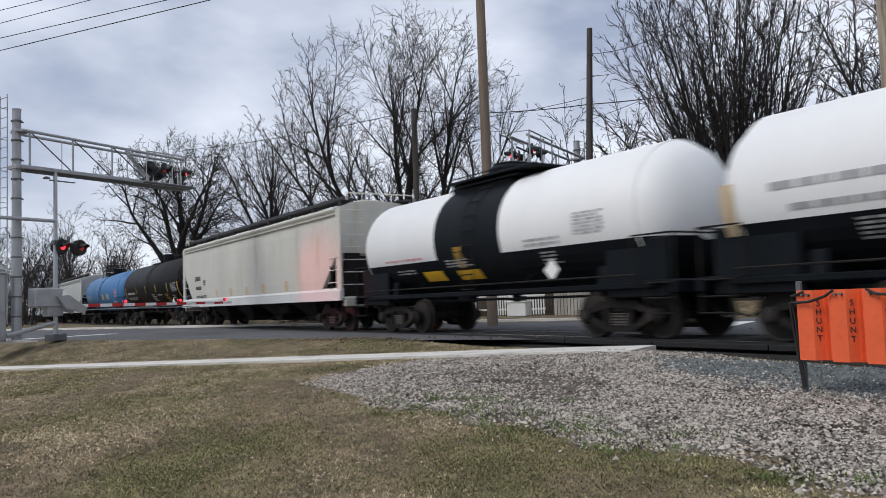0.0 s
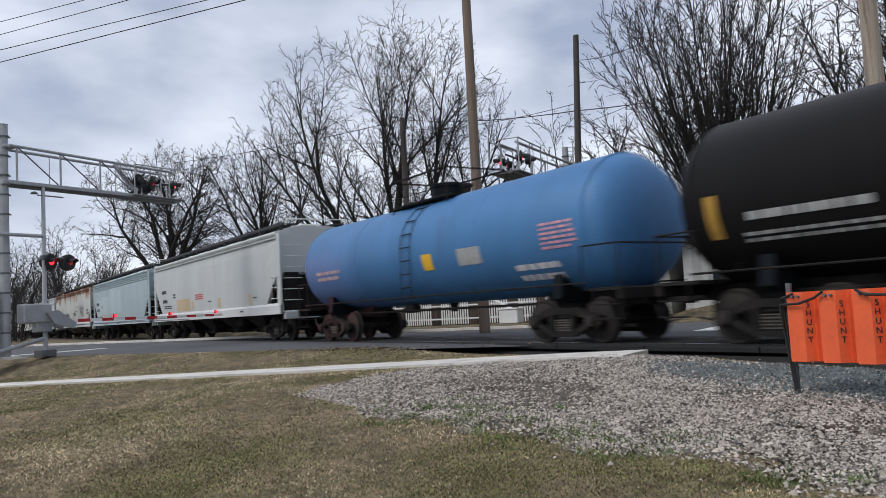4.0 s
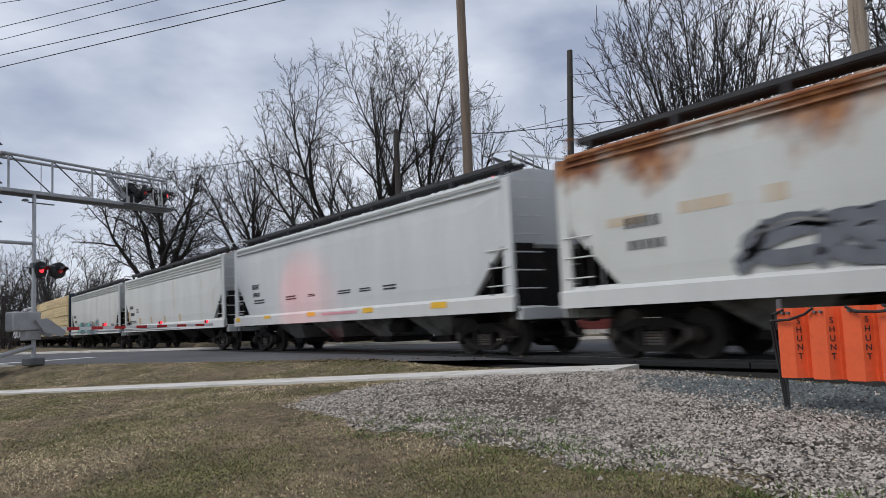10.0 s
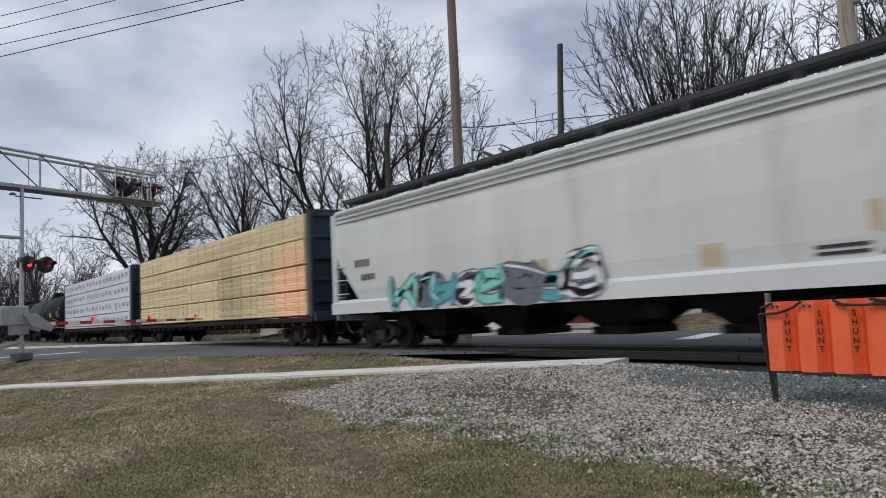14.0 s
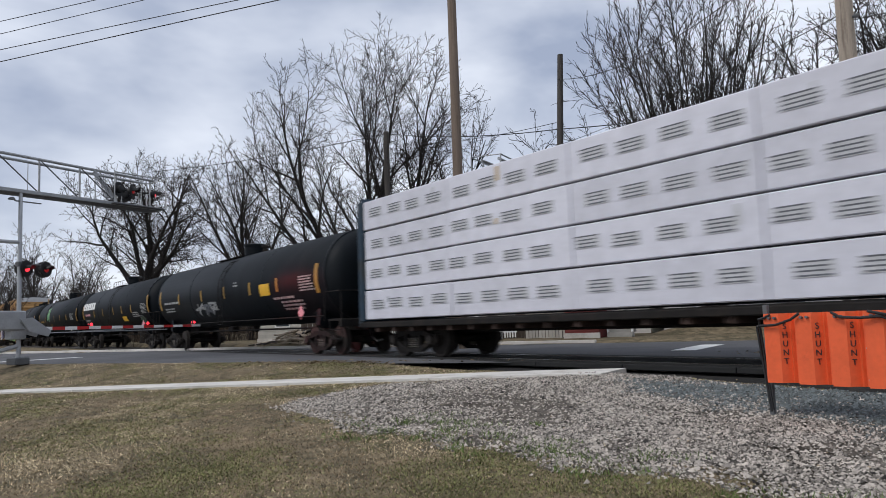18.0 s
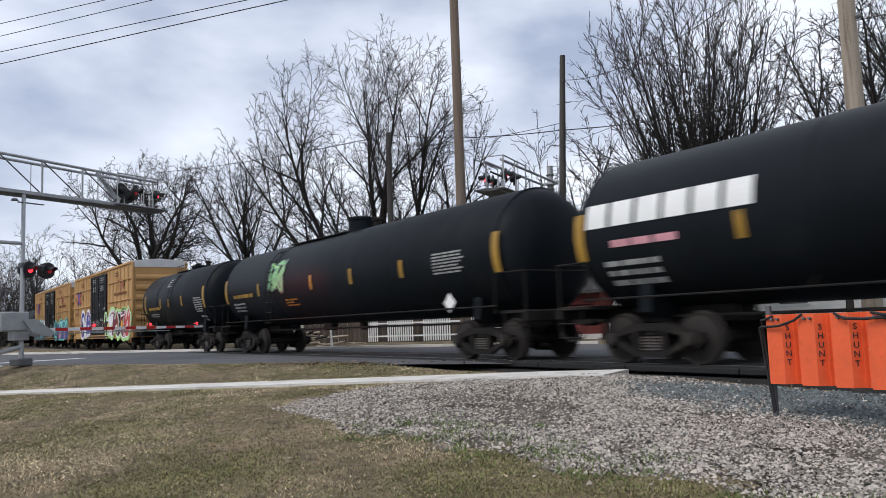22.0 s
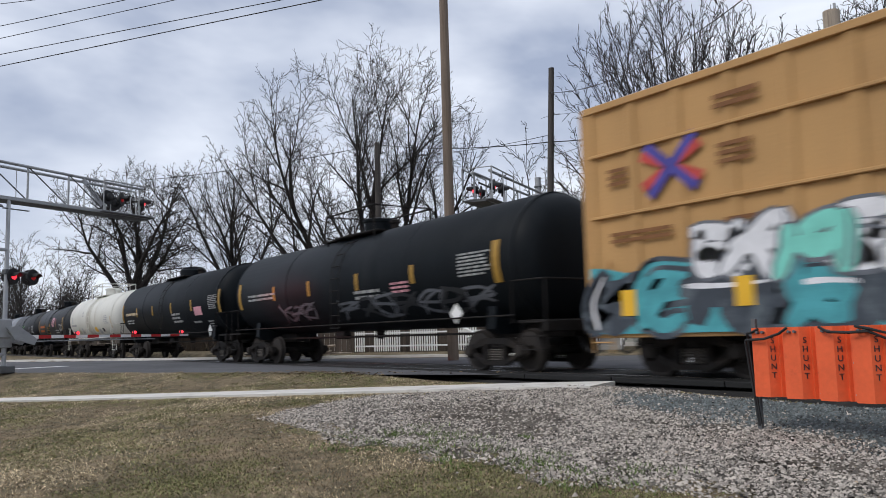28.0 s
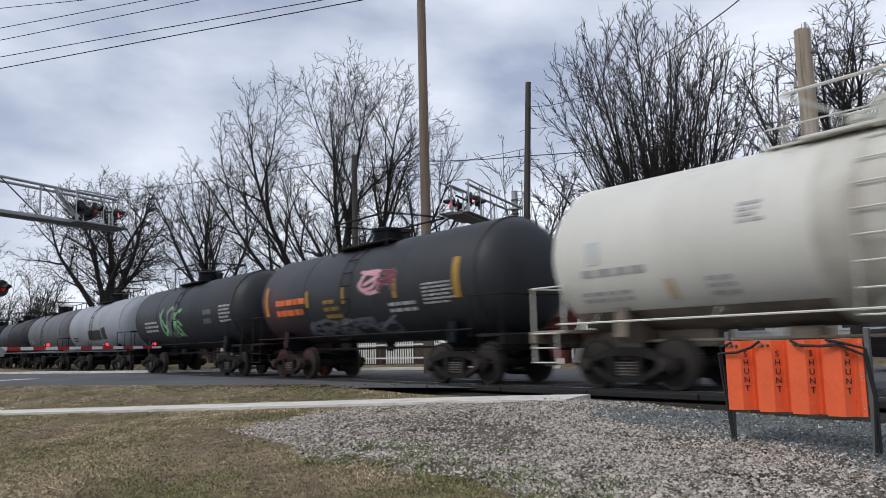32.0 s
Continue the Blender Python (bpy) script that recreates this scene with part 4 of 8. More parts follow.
M["paint_white"] = shader("paint_white", (0.72, 0.72, 0.74), 0.6, vary=0.2, scale=4, bump=0)
M["paint_grey"] = shader("paint_grey", (0.13, 0.14, 0.16), 0.6, vary=0.35, scale=3, bump=0)
M["paint_slate"] = shader("paint_slate", (0.045, 0.055, 0.07), 0.6, vary=0.35, scale=2, bump=0, second=(0.14, 0.17, 0.19), cut=(0.5, 0.7), second_scale=2.0)
M["paint_pink"] = shader("paint_pink", (0.62, 0.30, 0.34), 0.6, vary=0.2, scale=3, bump=0)
M["paint_maroon"] = shader("paint_maroon", (0.16, 0.02, 0.03), 0.6, vary=0.2, scale=3, bump=0)
M["paint_orange"] = shader("paint_orange", (0.62, 0.16, 0.04), 0.6, vary=0.2, scale=3, bump=0)
M["reflect_yellow"] = shader("reflect_yellow", (0.80, 0.46, 0.03), 0.45, vary=0.1, scale=3, bump=0)
M["steel_blue"] = shader("steel_blue", (0.020, 0.042, 0.066), 0.6, vary=0.25, scale=2, bump=0.08, second=(0.028, 0.034, 0.038))
M["timber"] = shader("timber", (0.76, 0.61, 0.36), 0.8, vary=0.22, scale=3, fine=60, bump=0.25, stretch=(0.3, 2, 14), per_piece=0.16)
M["wrap"] = shader("wrap", (0.62, 0.62, 0.68), 0.55, vary=0.12, scale=2.5, fine=12, bump=0.35, per_piece=0.07)
M["wrap_ink"] = shader("wrap_ink", (0.12, 0.125, 0.14), 0.6, vary=0.2, scale=3, bump=0)
M["rust_brown"] = shader("rust_brown", (0.055, 0.035, 0.028), 0.85, vary=0.4, scale=3, bump=0.2, per_piece=0.4)
M["wrap_ink_soft"] = shader("wrap_ink_soft", (0.50, 0.505, 0.52), 0.6, vary=0.25, scale=6, bump=0)
M["paint_red_faded"] = shader("paint_red_faded", (0.33, 0.12, 0.06), 0.7, vary=0.2, scale=3, bump=0)
M["strap"] = shader("strap", (0.12, 0.12, 0.12), 0.5, vary=0.1, bump=0)


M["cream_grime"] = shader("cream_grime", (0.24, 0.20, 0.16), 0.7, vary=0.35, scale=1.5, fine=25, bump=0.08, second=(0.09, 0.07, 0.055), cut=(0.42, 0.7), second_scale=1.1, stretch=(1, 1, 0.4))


def rusted(name, base, seed_at, zlo, zhi, amount=0.5):
    """White paint with rust that has bled down from the eave in uneven tongues."""
    m = shader(name, base, 0.6, vary=0.12, scale=1.0, fine=25, bump=0.04, second=(0.44, 0.36, 0.26), cut=(0.6, 0.78), second_scale=0.9, stretch=(1, 1, 0.3))
    n, l = m.node_tree.nodes, m.node_tree.links
    b = n["Principled BSDF"]
    old = b.inputs["Base Color"].links[0].from_socket
    tc = n.new("ShaderNodeTexCoord")
    sep = n.new("ShaderNodeSeparateXYZ")
    l.new(tc.outputs["Object"], sep.inputs["Vector"])
    mp = n.new("ShaderNodeMapping")
    mp.inputs["Scale"].default_value = (0.95, 1, 0.7)
    mp.inputs["Location"].default_value = (seed_at, 0, 0)
    l.new(tc.outputs["Object"], mp.inputs["Vector"])
    big = n.new("ShaderNodeTexNoise")
    big.inputs["Scale"].default_value, big.inputs["Detail"].default_value = 1.0, 6.0
    l.new(mp.outputs["Vector"], big.inputs["Vector"])
    fall = n.new("ShaderNodeMapRange")
    fall.inputs["From Min"].default_value, fall.inputs["From Max"].default_value = zlo, zhi
    fall.inputs["To Min"].default_value, fall.inputs["To Max"].default_value = -0.32, 0.16
    l.new(sep.outputs["Z"], fall.inputs["Value"])
    add = n.new("ShaderNodeMath")
    l.new(big.outputs["Fac"], add.inputs[0])
    l.new(fall.outputs["Result"], add.inputs[1])
    cut = n.new("ShaderNodeMapRange")
    cut.inputs["From Min"].default_value, cut.inputs["From Max"].default_value = amount, amount + 0.2
    l.new(add.outputs[0], cut.inputs["Value"])
    mx = n.new("ShaderNodeMix")
    mx.data_type = "RGBA"
    l.new(cut.outputs["Result"], mx.inputs["Factor"])
    l.new(old, mx.inputs["A"])
    rc = n.new("ShaderNodeValToRGB")
    rc.color_ramp.elements[0].color, rc.color_ramp.elements[1].color = (0.16, 0.05, 0.02, 1), (0.42, 0.20, 0.08, 1)
    rc.color_ramp.elements[0].position, rc.color_ramp.elements[1].position = 0.35, 0.7
    sn = n.new("ShaderNodeTexNoise")
    sn.inputs["Scale"].default_value, sn.inputs["Detail"].default_value = 5.0, 6.0
    l.new(mp.outputs["Vector"], sn.inputs["Vector"])
    l.new(sn.outputs["Fac"], rc.inputs["Fac"])
    l.new(rc.outputs["Color"], mx.inputs["B"])
    l.new(mx.outputs["Result"], b.inputs["Base Color"])
    M[name] = m


rusted("hop_rust", (0.56, 0.57, 0.54), 2.0, 2.55, 3.85, 0.43)
rusted("hop_roof_rust", (0.58, 0.585, 0.56), 7.0, 3.6, 4.1, 0.66)


SWEEPS = (((0.9, 0.92), (0.45, 1.0), (0.1, 0.72), (0.08, 0.3), (0.42, 0.02), (0.9, 0.1)), ((0.12, 0.0), (0.1, 0.5), (0.18, 1.0)), ((0.15, 0.95), (0.6, 0.98), (0.92, 0.75), (0.6, 0.5), (0.2, 0.48)), ((0.05, 0.05), (0.45, 0.6), (0.9, 0.98)), ((0.88, 0.02), (0.9, 0.5), (0.82, 0.98)),
          ((0.1, 0.9), (0.12, 0.3), (0.4, 0.02), (0.75, 0.12), (0.88, 0.6)), ((0.2, 0.5), (0.55, 0.46), (0.85, 0.0)), ((0.05, 0.52), (0.5, 0.6), (0.95, 0.5)))


def graffiti(car, x0, x1, z0, z1, fill, accent, y=-1.64, n=None, seed=1, outline=None, tankfn=None, weight=0.2, ground=None, edge="paint_grey"):
    """Fat spray-painted sweeps, edged and streaked, over a ragged ground; they spell nothing."""
    rnd = random.Random(seed)
    n = n or max(3, int((x1 - x0) / 0.9))
    w, h = (x1 - x0) / n, z1 - z0

    def put(px, pz, lift):
        if tankfn:
            r, zc = tankfn
            pz = min(zc + r * 0.98, max(zc - r * 0.98, pz))
            return (px, -math.sqrt(max(0.0, (r + 0.010 + lift) ** 2 - (pz - zc) ** 2)), pz)
        return (px, y - lift, pz)

    def sweep(shape, line, t0, lift, taper=1.0):
        pts = []
        for p, q in zip(line, line[1:]):
            for k in range(4):
                u = k / 4
                pts.append(Vector(p).lerp(Vector(q), u))
        pts.append(Vector(line[-1]))
        for _ in range(2):
            pts = [pts[0]] + [(pts[i - 1] + pts[i] * 2 + pts[i + 1]) / 4 for i in range(1, len(pts) - 1)] + [pts[-1]]
        vs = []
        m = len(pts)
        for i, p in enumerate(pts):
            d = (pts[min(i + 1, m - 1)] - pts[max(i - 1, 0)])
            d = d.normalized() if d.length > 1e-6 else Vector((1, 0))
            wd = t0 / 2 * (1 + (taper - 1) * i / m) * (0.55 if i in (0, m - 1) else 1.0)
            off = Vector((-d.y, d.x)) * wd
            e = d * (t0 * 0.22) * (-1 if i == 0 else (1 if i == m - 1 else 0))
            vs += [put(p.x + off.x + e.x, p.y + off.y + e.y, lift), put(p.x - off.x + e.x, p.y - off.y + e.y, lift)]
        shape.add(vs, [(2 * i, 2 * i + 1, 2 * i + 3, 2 * i + 2) for i in range(m - 1)])

    if ground:
        m = n * 3
        g = Shape()
        top = [z1 - h * rnd.uniform(0.0, 0.22) for k in range(m + 1)]
        for k in range(m):
            xa, xb = x0 + (x1 - x0) * k / m, x0 + (x1 - x0) * (k + 1) / m
            for i in range(3):
                la, lb, ua, ub = (z0 + (top[k] - z0) * i / 3, z0 + (top[k + 1] - z0) * i / 3, z0 + (top[k] - z0) * (i + 1) / 3, z0 + (top[k + 1] - z0) * (i + 1) / 3)
                g.add([put(xa, la, 0.001), put(xb, lb, 0.001), put(xb, ub, 0.001), put(xa, ua, 0.001)], [(0, 1, 2, 3)])
        part("graffiti_ground", g, ground, car)
    for k in range(n):
        lines = []
        cx, wide = x0 + w * k + rnd.uniform(-0.2, 0.02) * w, w * rnd.uniform(1.15, 1.45)
        zb, tall, slant = z0 + h * rnd.uniform(0.06, 0.14), h * rnd.uniform(0.68, 0.86), rnd.uniform(-0.1, 0.25) * w
        for j in rnd.sample(range(len(SWEEPS)), 4):
            lines.append([(cx + wide * (u + rnd.uniform(-0.16, 0.16)) + slant * v, zb + tall * min(1.05, max(-0.05, v + rnd.uniform(-0.13, 0.13)))) for u, v in SWEEPS[j]])
        base = 0.0012 * (k % 3)
        if outline:
            o = Shape()
            for ln in lines:
                sweep(o, ln, weight * 2.6, 0.002 + base * 0.2)
            part("graffiti_halo", o, outline, car)
        rim, body, shine = Shape(), Shape(), Shape()
        for ln in lines:
            sweep(rim, ln, weight * 1.55, 0.004 + base)
            sweep(body, ln, weight * rnd.uniform(0.95, 1.15), 0.0045 + base, rnd.uniform(0.7, 1.2))
        q = rnd.choice(lines)
        sweep(shine, [(px + weight * 0.15, pz + weight * 0.12) for px, pz in q[:3]], weight * 0.35, 0.0052 + base, 0.4)
        part("graffiti_edge", rim, edge, car)
        part("graffiti_fill", body, fill[k % len(fill)], car)
        part("graffiti_shine", shine, accent[k % len(accent)], car)


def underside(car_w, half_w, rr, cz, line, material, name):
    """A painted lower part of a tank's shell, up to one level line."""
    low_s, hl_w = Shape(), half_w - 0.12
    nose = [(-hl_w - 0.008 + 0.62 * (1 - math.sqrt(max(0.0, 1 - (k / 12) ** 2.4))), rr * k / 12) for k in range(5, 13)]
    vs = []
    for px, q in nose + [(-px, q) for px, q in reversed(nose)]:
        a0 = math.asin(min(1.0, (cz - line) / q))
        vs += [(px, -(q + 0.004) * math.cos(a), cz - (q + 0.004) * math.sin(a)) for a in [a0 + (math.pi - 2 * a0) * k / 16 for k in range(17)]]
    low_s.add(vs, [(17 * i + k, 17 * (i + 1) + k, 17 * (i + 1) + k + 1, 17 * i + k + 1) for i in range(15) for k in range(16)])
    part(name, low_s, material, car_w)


# ---- the train, from its front ----
T1_MARKS = [("panel", -2.90, -1.95, 1.40, 1.66, 0, "reflect_yellow"), ("panel", -1.28, -0.3, 1.38, 1.62, 0, "reflect_yellow"), ("panel", -1.1, -0.75, 1.68, 2.2, 0, "yellow"), ("stencil", 3.40, 4.40, 2.09, 2.57, 7, "ink_soft"), ("stencil", 1.74, 3.10, 1.95, 2.15, 2, "ink_soft"), ("stencil", -4.66, -2.3, 1.95, 2.05, 1, "paint_pink"), ("placard", 2.5, 2.95, 1.27, 1.52, 0, "white"), ("stencil", 2.2, 2.8, 1.55, 1.85, 4, "chalk"), ("stencil", -1.6, -0.4, 1.68, 1.9, 3, "chalk"), ("stencil", -4.2, -2.9, 1.6, 1.75, 2, "chalk")]
M["ink_soft"] = shader("ink_soft", (0.36, 0.36, 0.37), 0.6, vary=0.2, scale=4, bump=0)
t0, h0, _ = tank(7.6, -8.9, "tank_white", "white tank car with yellow end strips", 1.43, 1.02, marks=[("reflective_strip", -7.9, -7.5, 1.75, 2.6, 0, "patch_tan"), ("stencil", -6.9, -4.0, 2.3, 2.52, 1, "ink_soft"), ("stencil", -6.6, -4.2, 1.98, 2.16, 1, "ink_soft"), ("stencil", -5.6, -3.6, 1.5, 1.85, 5, "chalk")], saddle="tank_black", sill_mat="tank_black", jacket_rings=0)
t1, h1, _ = tank(-9.7, -22.0, "tank_white", "white tank car with a black centre band", 1.43, 1.02, dome="box", saddle="tank_black", sill_mat="tank_black", band=(-1.6, 1.2, "tank_black"), jacket_rings=0, inset=(1.6, 1.9), marks=[(nm, x0 + 0.35, x1 + 0.35, *rest) for nm, x0, x1, *rest in T1_MARKS])
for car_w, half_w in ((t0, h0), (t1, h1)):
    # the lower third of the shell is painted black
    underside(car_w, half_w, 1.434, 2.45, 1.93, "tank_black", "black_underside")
    for y in (-1.30, 1.30):
        part("side_beam", Shape().box(0, y, 1.02, 2 * half_w - 0.8, 0.10, 0.12, 0.02), "tank_black", car_w)
        for sg in (-1, 1):
            part("end_skirt", Shape().box(sg * (half_w - 0.9), y * 0.93, 1.35, 1.6, 0.08, 1.1, 0.02), "tank_black", car_w)
part("roof_deck", Shape().box(0.2, 0, 3.92, 3.6, 1.9, 0.06, 0.01), "tank_black", t1)
part("deck_box", Shape().box(-0.35, 0, 3.72, 2.6, 1.5, 0.45, 0.05), "tank_black", t1)
hopper(-22.7, -41.9, "hop_beige", "sill_white", "dusty beige covered hopper car", top=4.32, marks=[("stencil", -7.23, -6.27, 2.21, 2.48, 1, "ink"), ("stencil", -7.11, -6.17, 1.79, 2.00, 1, "ink"), ("stencil", -5.83, -5.47, 1.99, 2.27, 3, "ink"), ("stencil", -7.02, -5.41, 1.42, 1.55, 2, "ink"), ("paint_patch", -3.89, -3.58, 1.42, 1.75, 0, "patch_tan"), ("paint_patch", -1.87, -1.51, 1.42, 1.78, 0, "patch_tan"), ("paint_patch", 0.22, 0.54, 1.42, 1.75, 0, "patch_tan"), ("paint_patch", 2.15, 2.50, 1.42, 1.8, 0, "patch_tan"), ("paint_patch", 4.6, 4.95, 1.42, 1.8, 0, "patch_tan")])
tank(-42.7, -58.1, "tank_brown", "dirty black tank car with yellow strips", 1.46, 1.02, inset=(1.25, 1.9), cage=False, marks=[("reflective_strip", -6.82, -6.24, 1.76, 2.48, 0, "yellow"), ("reflective_strip", -3.45, -3.08, 2.03, 2.46, 0, "yellow"), ("reflective_strip", -0.88, -0.54, 2.02, 2.47, 0, "yellow"), ("reflective_strip", 1.77, 2.07, 2.00, 2.46, 0, "yellow"), ("reflective_strip", 4.47, 4.81, 1.95, 2.44, 0, "yellow"), ("reflective_strip", 6.81, 7.15, 1.60, 2.43, 0, "yellow"), ("stencil", -5.88, -3.66, 1.90, 2.14, 1, "chalk"), ("stencil", -6.01, -3.30, 1.62, 1.82, 2, "chalk"), ("stencil", 0.63, 1.62, 1.46, 1.89, 4, "chalk"), ("stencil", 2.10, 3.12, 1.72, 1.86, 1, "chalk"), ("stencil", 3.74, 4.70, 1.40, 1.85, 5, "yellow"), ("stencil", 5.5, 6.75, 1.90, 2.40, 8, "chalk"), ("stencil", 5.2, 5.95, 1.40, 1.75, 3, "chalk"), ("placard", 6.02, 6.5, 1.13, 1.5, 0, "white")])
tank(-59.3, -74.3, "tank_blue", "faded blue tank car with dark dome fittings", 1.46, 1.02, cage=True, band=(-1.0, 0.1, "tank_blue"), marks=[("stencil", -5.91, -4.16, 1.90, 2.27, 2, "chalk"), ("stencil", 2.33, 3.28, 1.89, 2.30, 0, "chalk"), ("stencil", 5.5, 6.7, 1.95, 2.55, 6, "paint_pink"), ("stencil", 0.70, 1.17, 1.88, 2.30, 0, "reflect_yellow"), ("stencil", 4.38, 6.11, 1.28, 1.74, 2, "paint_white")])
hopper(-75.5, -94.4, "hop_grey", "sill_white", "grey covered hopper with tan touch-up patches", top=4.34, marks=[("stencil", -7.62, -6.69, 2.40, 2.62, 1, "ink"), ("stencil", -7.47, -6.58, 1.92, 2.14, 1, "ink"), ("stencil", -7.24, -5.71, 1.62, 1.82, 2, "ink"), ("paint_patch", -4.72, -2.32, 1.45, 2.04, 0, "patch_tan"), ("paint_patch", -2.06, -1.73, 1.49, 1.89, 0, "patch_tan"), ("paint_patch", 1.92, 2.33, 1.44, 1.88, 0, "patch_tan"), ("paint_patch", 5.90, 6.26, 1.43, 1.86, 0, "patch_tan"), ("stencil", -1.44, -0.22, 1.90, 2.19, 3, "paint_red"), ("stencil", 0.53, 0.98, 1.73, 1.82, 1, "ink"), ("stencil", 5.04, 5.36, 1.13, 1.25, 1, "ink"), ("stencil", -5.36, -4.95, 2.11, 2.39, 2, "ink"), ("stencil", 6.39, 6.79, 1.65, 1.74, 1, "ink")])
h6, hh6 = hopper(-95.3, -113.2, "hop_blue", "hop_blue_light", "pale blue covered hopper with fresh paint panels", top=4.36, seams=3, round_side=True, end_paint="hop_blue", bays=3, marks=[("stencil", -7.24, -6.35, 2.39, 2.66, 1, "ink"), ("stencil", -7.22, -6.31, 1.96, 2.22, 1, "ink"), ("stencil", -5.44, -5.14, 2.16, 2.41, 2, "ink"), ("stencil", -7.01, -5.27, 1.42, 1.62, 3, "ink"), ("paint_patch", -4.90, -4.43, 1.42, 1.78, 0, "patch_tan"), ("paint_patch", -2.29, -1.91, 1.42, 1.78, 0, "patch_tan"), ("paint_patch", 0.38, 0.69, 1.42, 1.76, 0, "patch_tan"), ("stencil", -0.28, 0.56, 1.05, 1.18, 2, "ink"), ("stencil", -4.09, -3.15, 1.05, 1.15, 2, "ink")])
for x0, x1, z0, z1 in ((-7.34, -5.4, 1.5, 2.8), (-5.4, -2.75, 1.5, 2.98), (-2.75, -0.4, 1.45, 3.42), (-0.4, 1.14, 1.45, 3.3)):
    side_sheet(h6, "paint_panel", x0, x1, z0, z1, "hop_blue_light", lambda z: 1.515 + 0.041 * min(1.0, max(0.0, z - 1.36) / 0.31) + 0.029 * min(1.0, max(0.0, z - 1.67) / 0.86) - 0.011 * max(0.0, z - 2.53), 0.006)
h7, hh7 = hopper(-114.4, -133.2, "hop_rust", "sill_white", "rust-streaked white covered hopper with graffiti", top=4.34, end_paint="hop_rust", bay_mat="hop_bay", marks=[("stencil", -7.48, -6.63, 2.34, 2.58, 1, "ink"), ("stencil", -7.43, -6.55, 1.95, 2.16, 1, "ink"), ("stencil", 1.04, 2.35, 1.93, 2.22, 3, "ink"), ("stencil", 2.19, 2.88, 2.23, 2.35, 1, "ink"), ("paint_patch", 7.08, 7.33, 1.57, 2.35, 0, "patch_tan"), ("stencil", 7.6, 8.2, 1.95, 2.41, 4, "ink"), ("paint_patch", 3.97, 4.2, 1.52, 1.91, 0, "patch_tan"), ("paint_patch", 0.91, 1.20, 1.51, 2.01, 0, "patch_tan"), ("rust_stain", 2.67, 3.72, 2.62, 2.75, 0, "stain_tan"), ("rust_stain", -7.9, -6.9, 2.45, 2.62, 0, "stain_tan"), ("rust_stain", -6.2, -5.2, 2.5, 2.7, 0, "stain_tan"), ("rust_stain", -4.6, -4.2, 2.45, 2.72, 0, "stain_tan")])
part("eave_rust", Shape().box(0, -1.58, 3.97, 2 * hh7 - 1.4, 0.06, 0.05, 0.01), "rust", h7)
graffiti(h7, -5.0, -1.5, 1.42, 2.25, ["paint_grey"], ["hop_bay"], y=-1.578, seed=3, weight=0.16)
graffiti(h7, 4.6, 6.4, 1.9, 2.8, ["hop_grey"], ["hop_white"], y=-1.578, seed=4, n=3, weight=0.09)
hopper(-134.4, -152.4, "hop_pale", "sill_white", "clean pale grey covered hopper car", top=4.34, bay_mat="hop_bay", marks=[("stencil", -6.91, -6.18, 2.30, 2.53, 1, "ink"), ("stencil", -6.82, -6.12, 2.02, 2.22, 1, "ink"), ("stencil", -6.71, -5.70, 1.77, 1.96, 2, "ink"), ("stencil", -3.69, -2.82, 1.79, 1.96, 2, "ink"), ("stencil", -1.84, -1.33, 1.83, 1.93, 2, "ink"), ("stencil", 0.34, 1.17, 1.79, 1.93, 2, "ink"), ("stencil", 1.75, 2.40, 1.79, 1.92, 2, "ink"), ("stencil", 3.15, 3.85, 1.76, 1.93, 2, "ink"), ("paint_patch", -8.61, -8.2, 1.17, 1.34, 0, "reflect_yellow"), ("paint_patch", -5.62, -5.01, 1.22, 1.33, 0, "reflect_yellow"), ("paint_patch", -1.84, -1.22, 1.20, 1.33, 0, "reflect_yellow"), ("paint_patch", 2.02, 2.61, 1.19, 1.33, 0, "reflect_yellow"), ("stencil", -0.70, 1.63, 1.16, 1.30, 1, "paint_pink"), ("paint_patch", 5.6, 6.3, 1.18, 1.33, 0, "reflect_yellow")])
hopper(-153.4, -172.0, "hop_roof_rust", "sill_white", "pale grey covered hopper with a ribbed eave", top=4.36, seams=3, round_side=True, end_paint="hop_grey", marks=[("stencil", -7.73, -6.89, 2.28, 2.51, 1, "ink"), ("stencil", -7.54, -6.60, 1.90, 2.10, 1, "ink"), ("stencil", -6.09, -5.71, 2.05, 2.31, 3, "ink"), ("stencil", -7.61, -6.32, 1.47, 1.66, 2, "ink"), ("paint_patch", -8.10, -7.8, 1.61, 2.21, 0, "patch_tan"), ("paint_patch", -5.61, -5.17, 1.42, 1.78, 0, "patch_tan"), ("paint_patch", -3.05, -2.72, 1.42, 1.76, 0, "patch_tan"), ("paint_patch", -0.35, 0.0, 1.42, 1.76, 0, "patch_tan"), ("paint_patch", 2.4, 2.75, 1.42, 1.76, 0, "patch_tan")])
h10, hh10 = hopper(-173.2, -191.2, "hop_white", "sill_white", "pale grey covered hopper with teal graffiti", top=4.36, seams=2, round_side=True, end_paint="hop_grey", marks=[("stencil", -7.38, -6.49, 2.26, 2.51, 1, "ink"), ("stencil", -7.06, -6.25, 1.88, 2.09, 1, "ink"), ("paint_patch", 4.41, 4.9, 1.43, 1.81, 0, "stain_tan"), ("stencil", 6.4, 7.2, 1.42, 1.62, 2, "ink"), ("paint_patch", 7.2, 7.4, 1.73, 2.16, 0, "patch_tan"), ("paint_patch", 0.5, 0.75, 1.43, 1.9, 0, "patch_tan")])
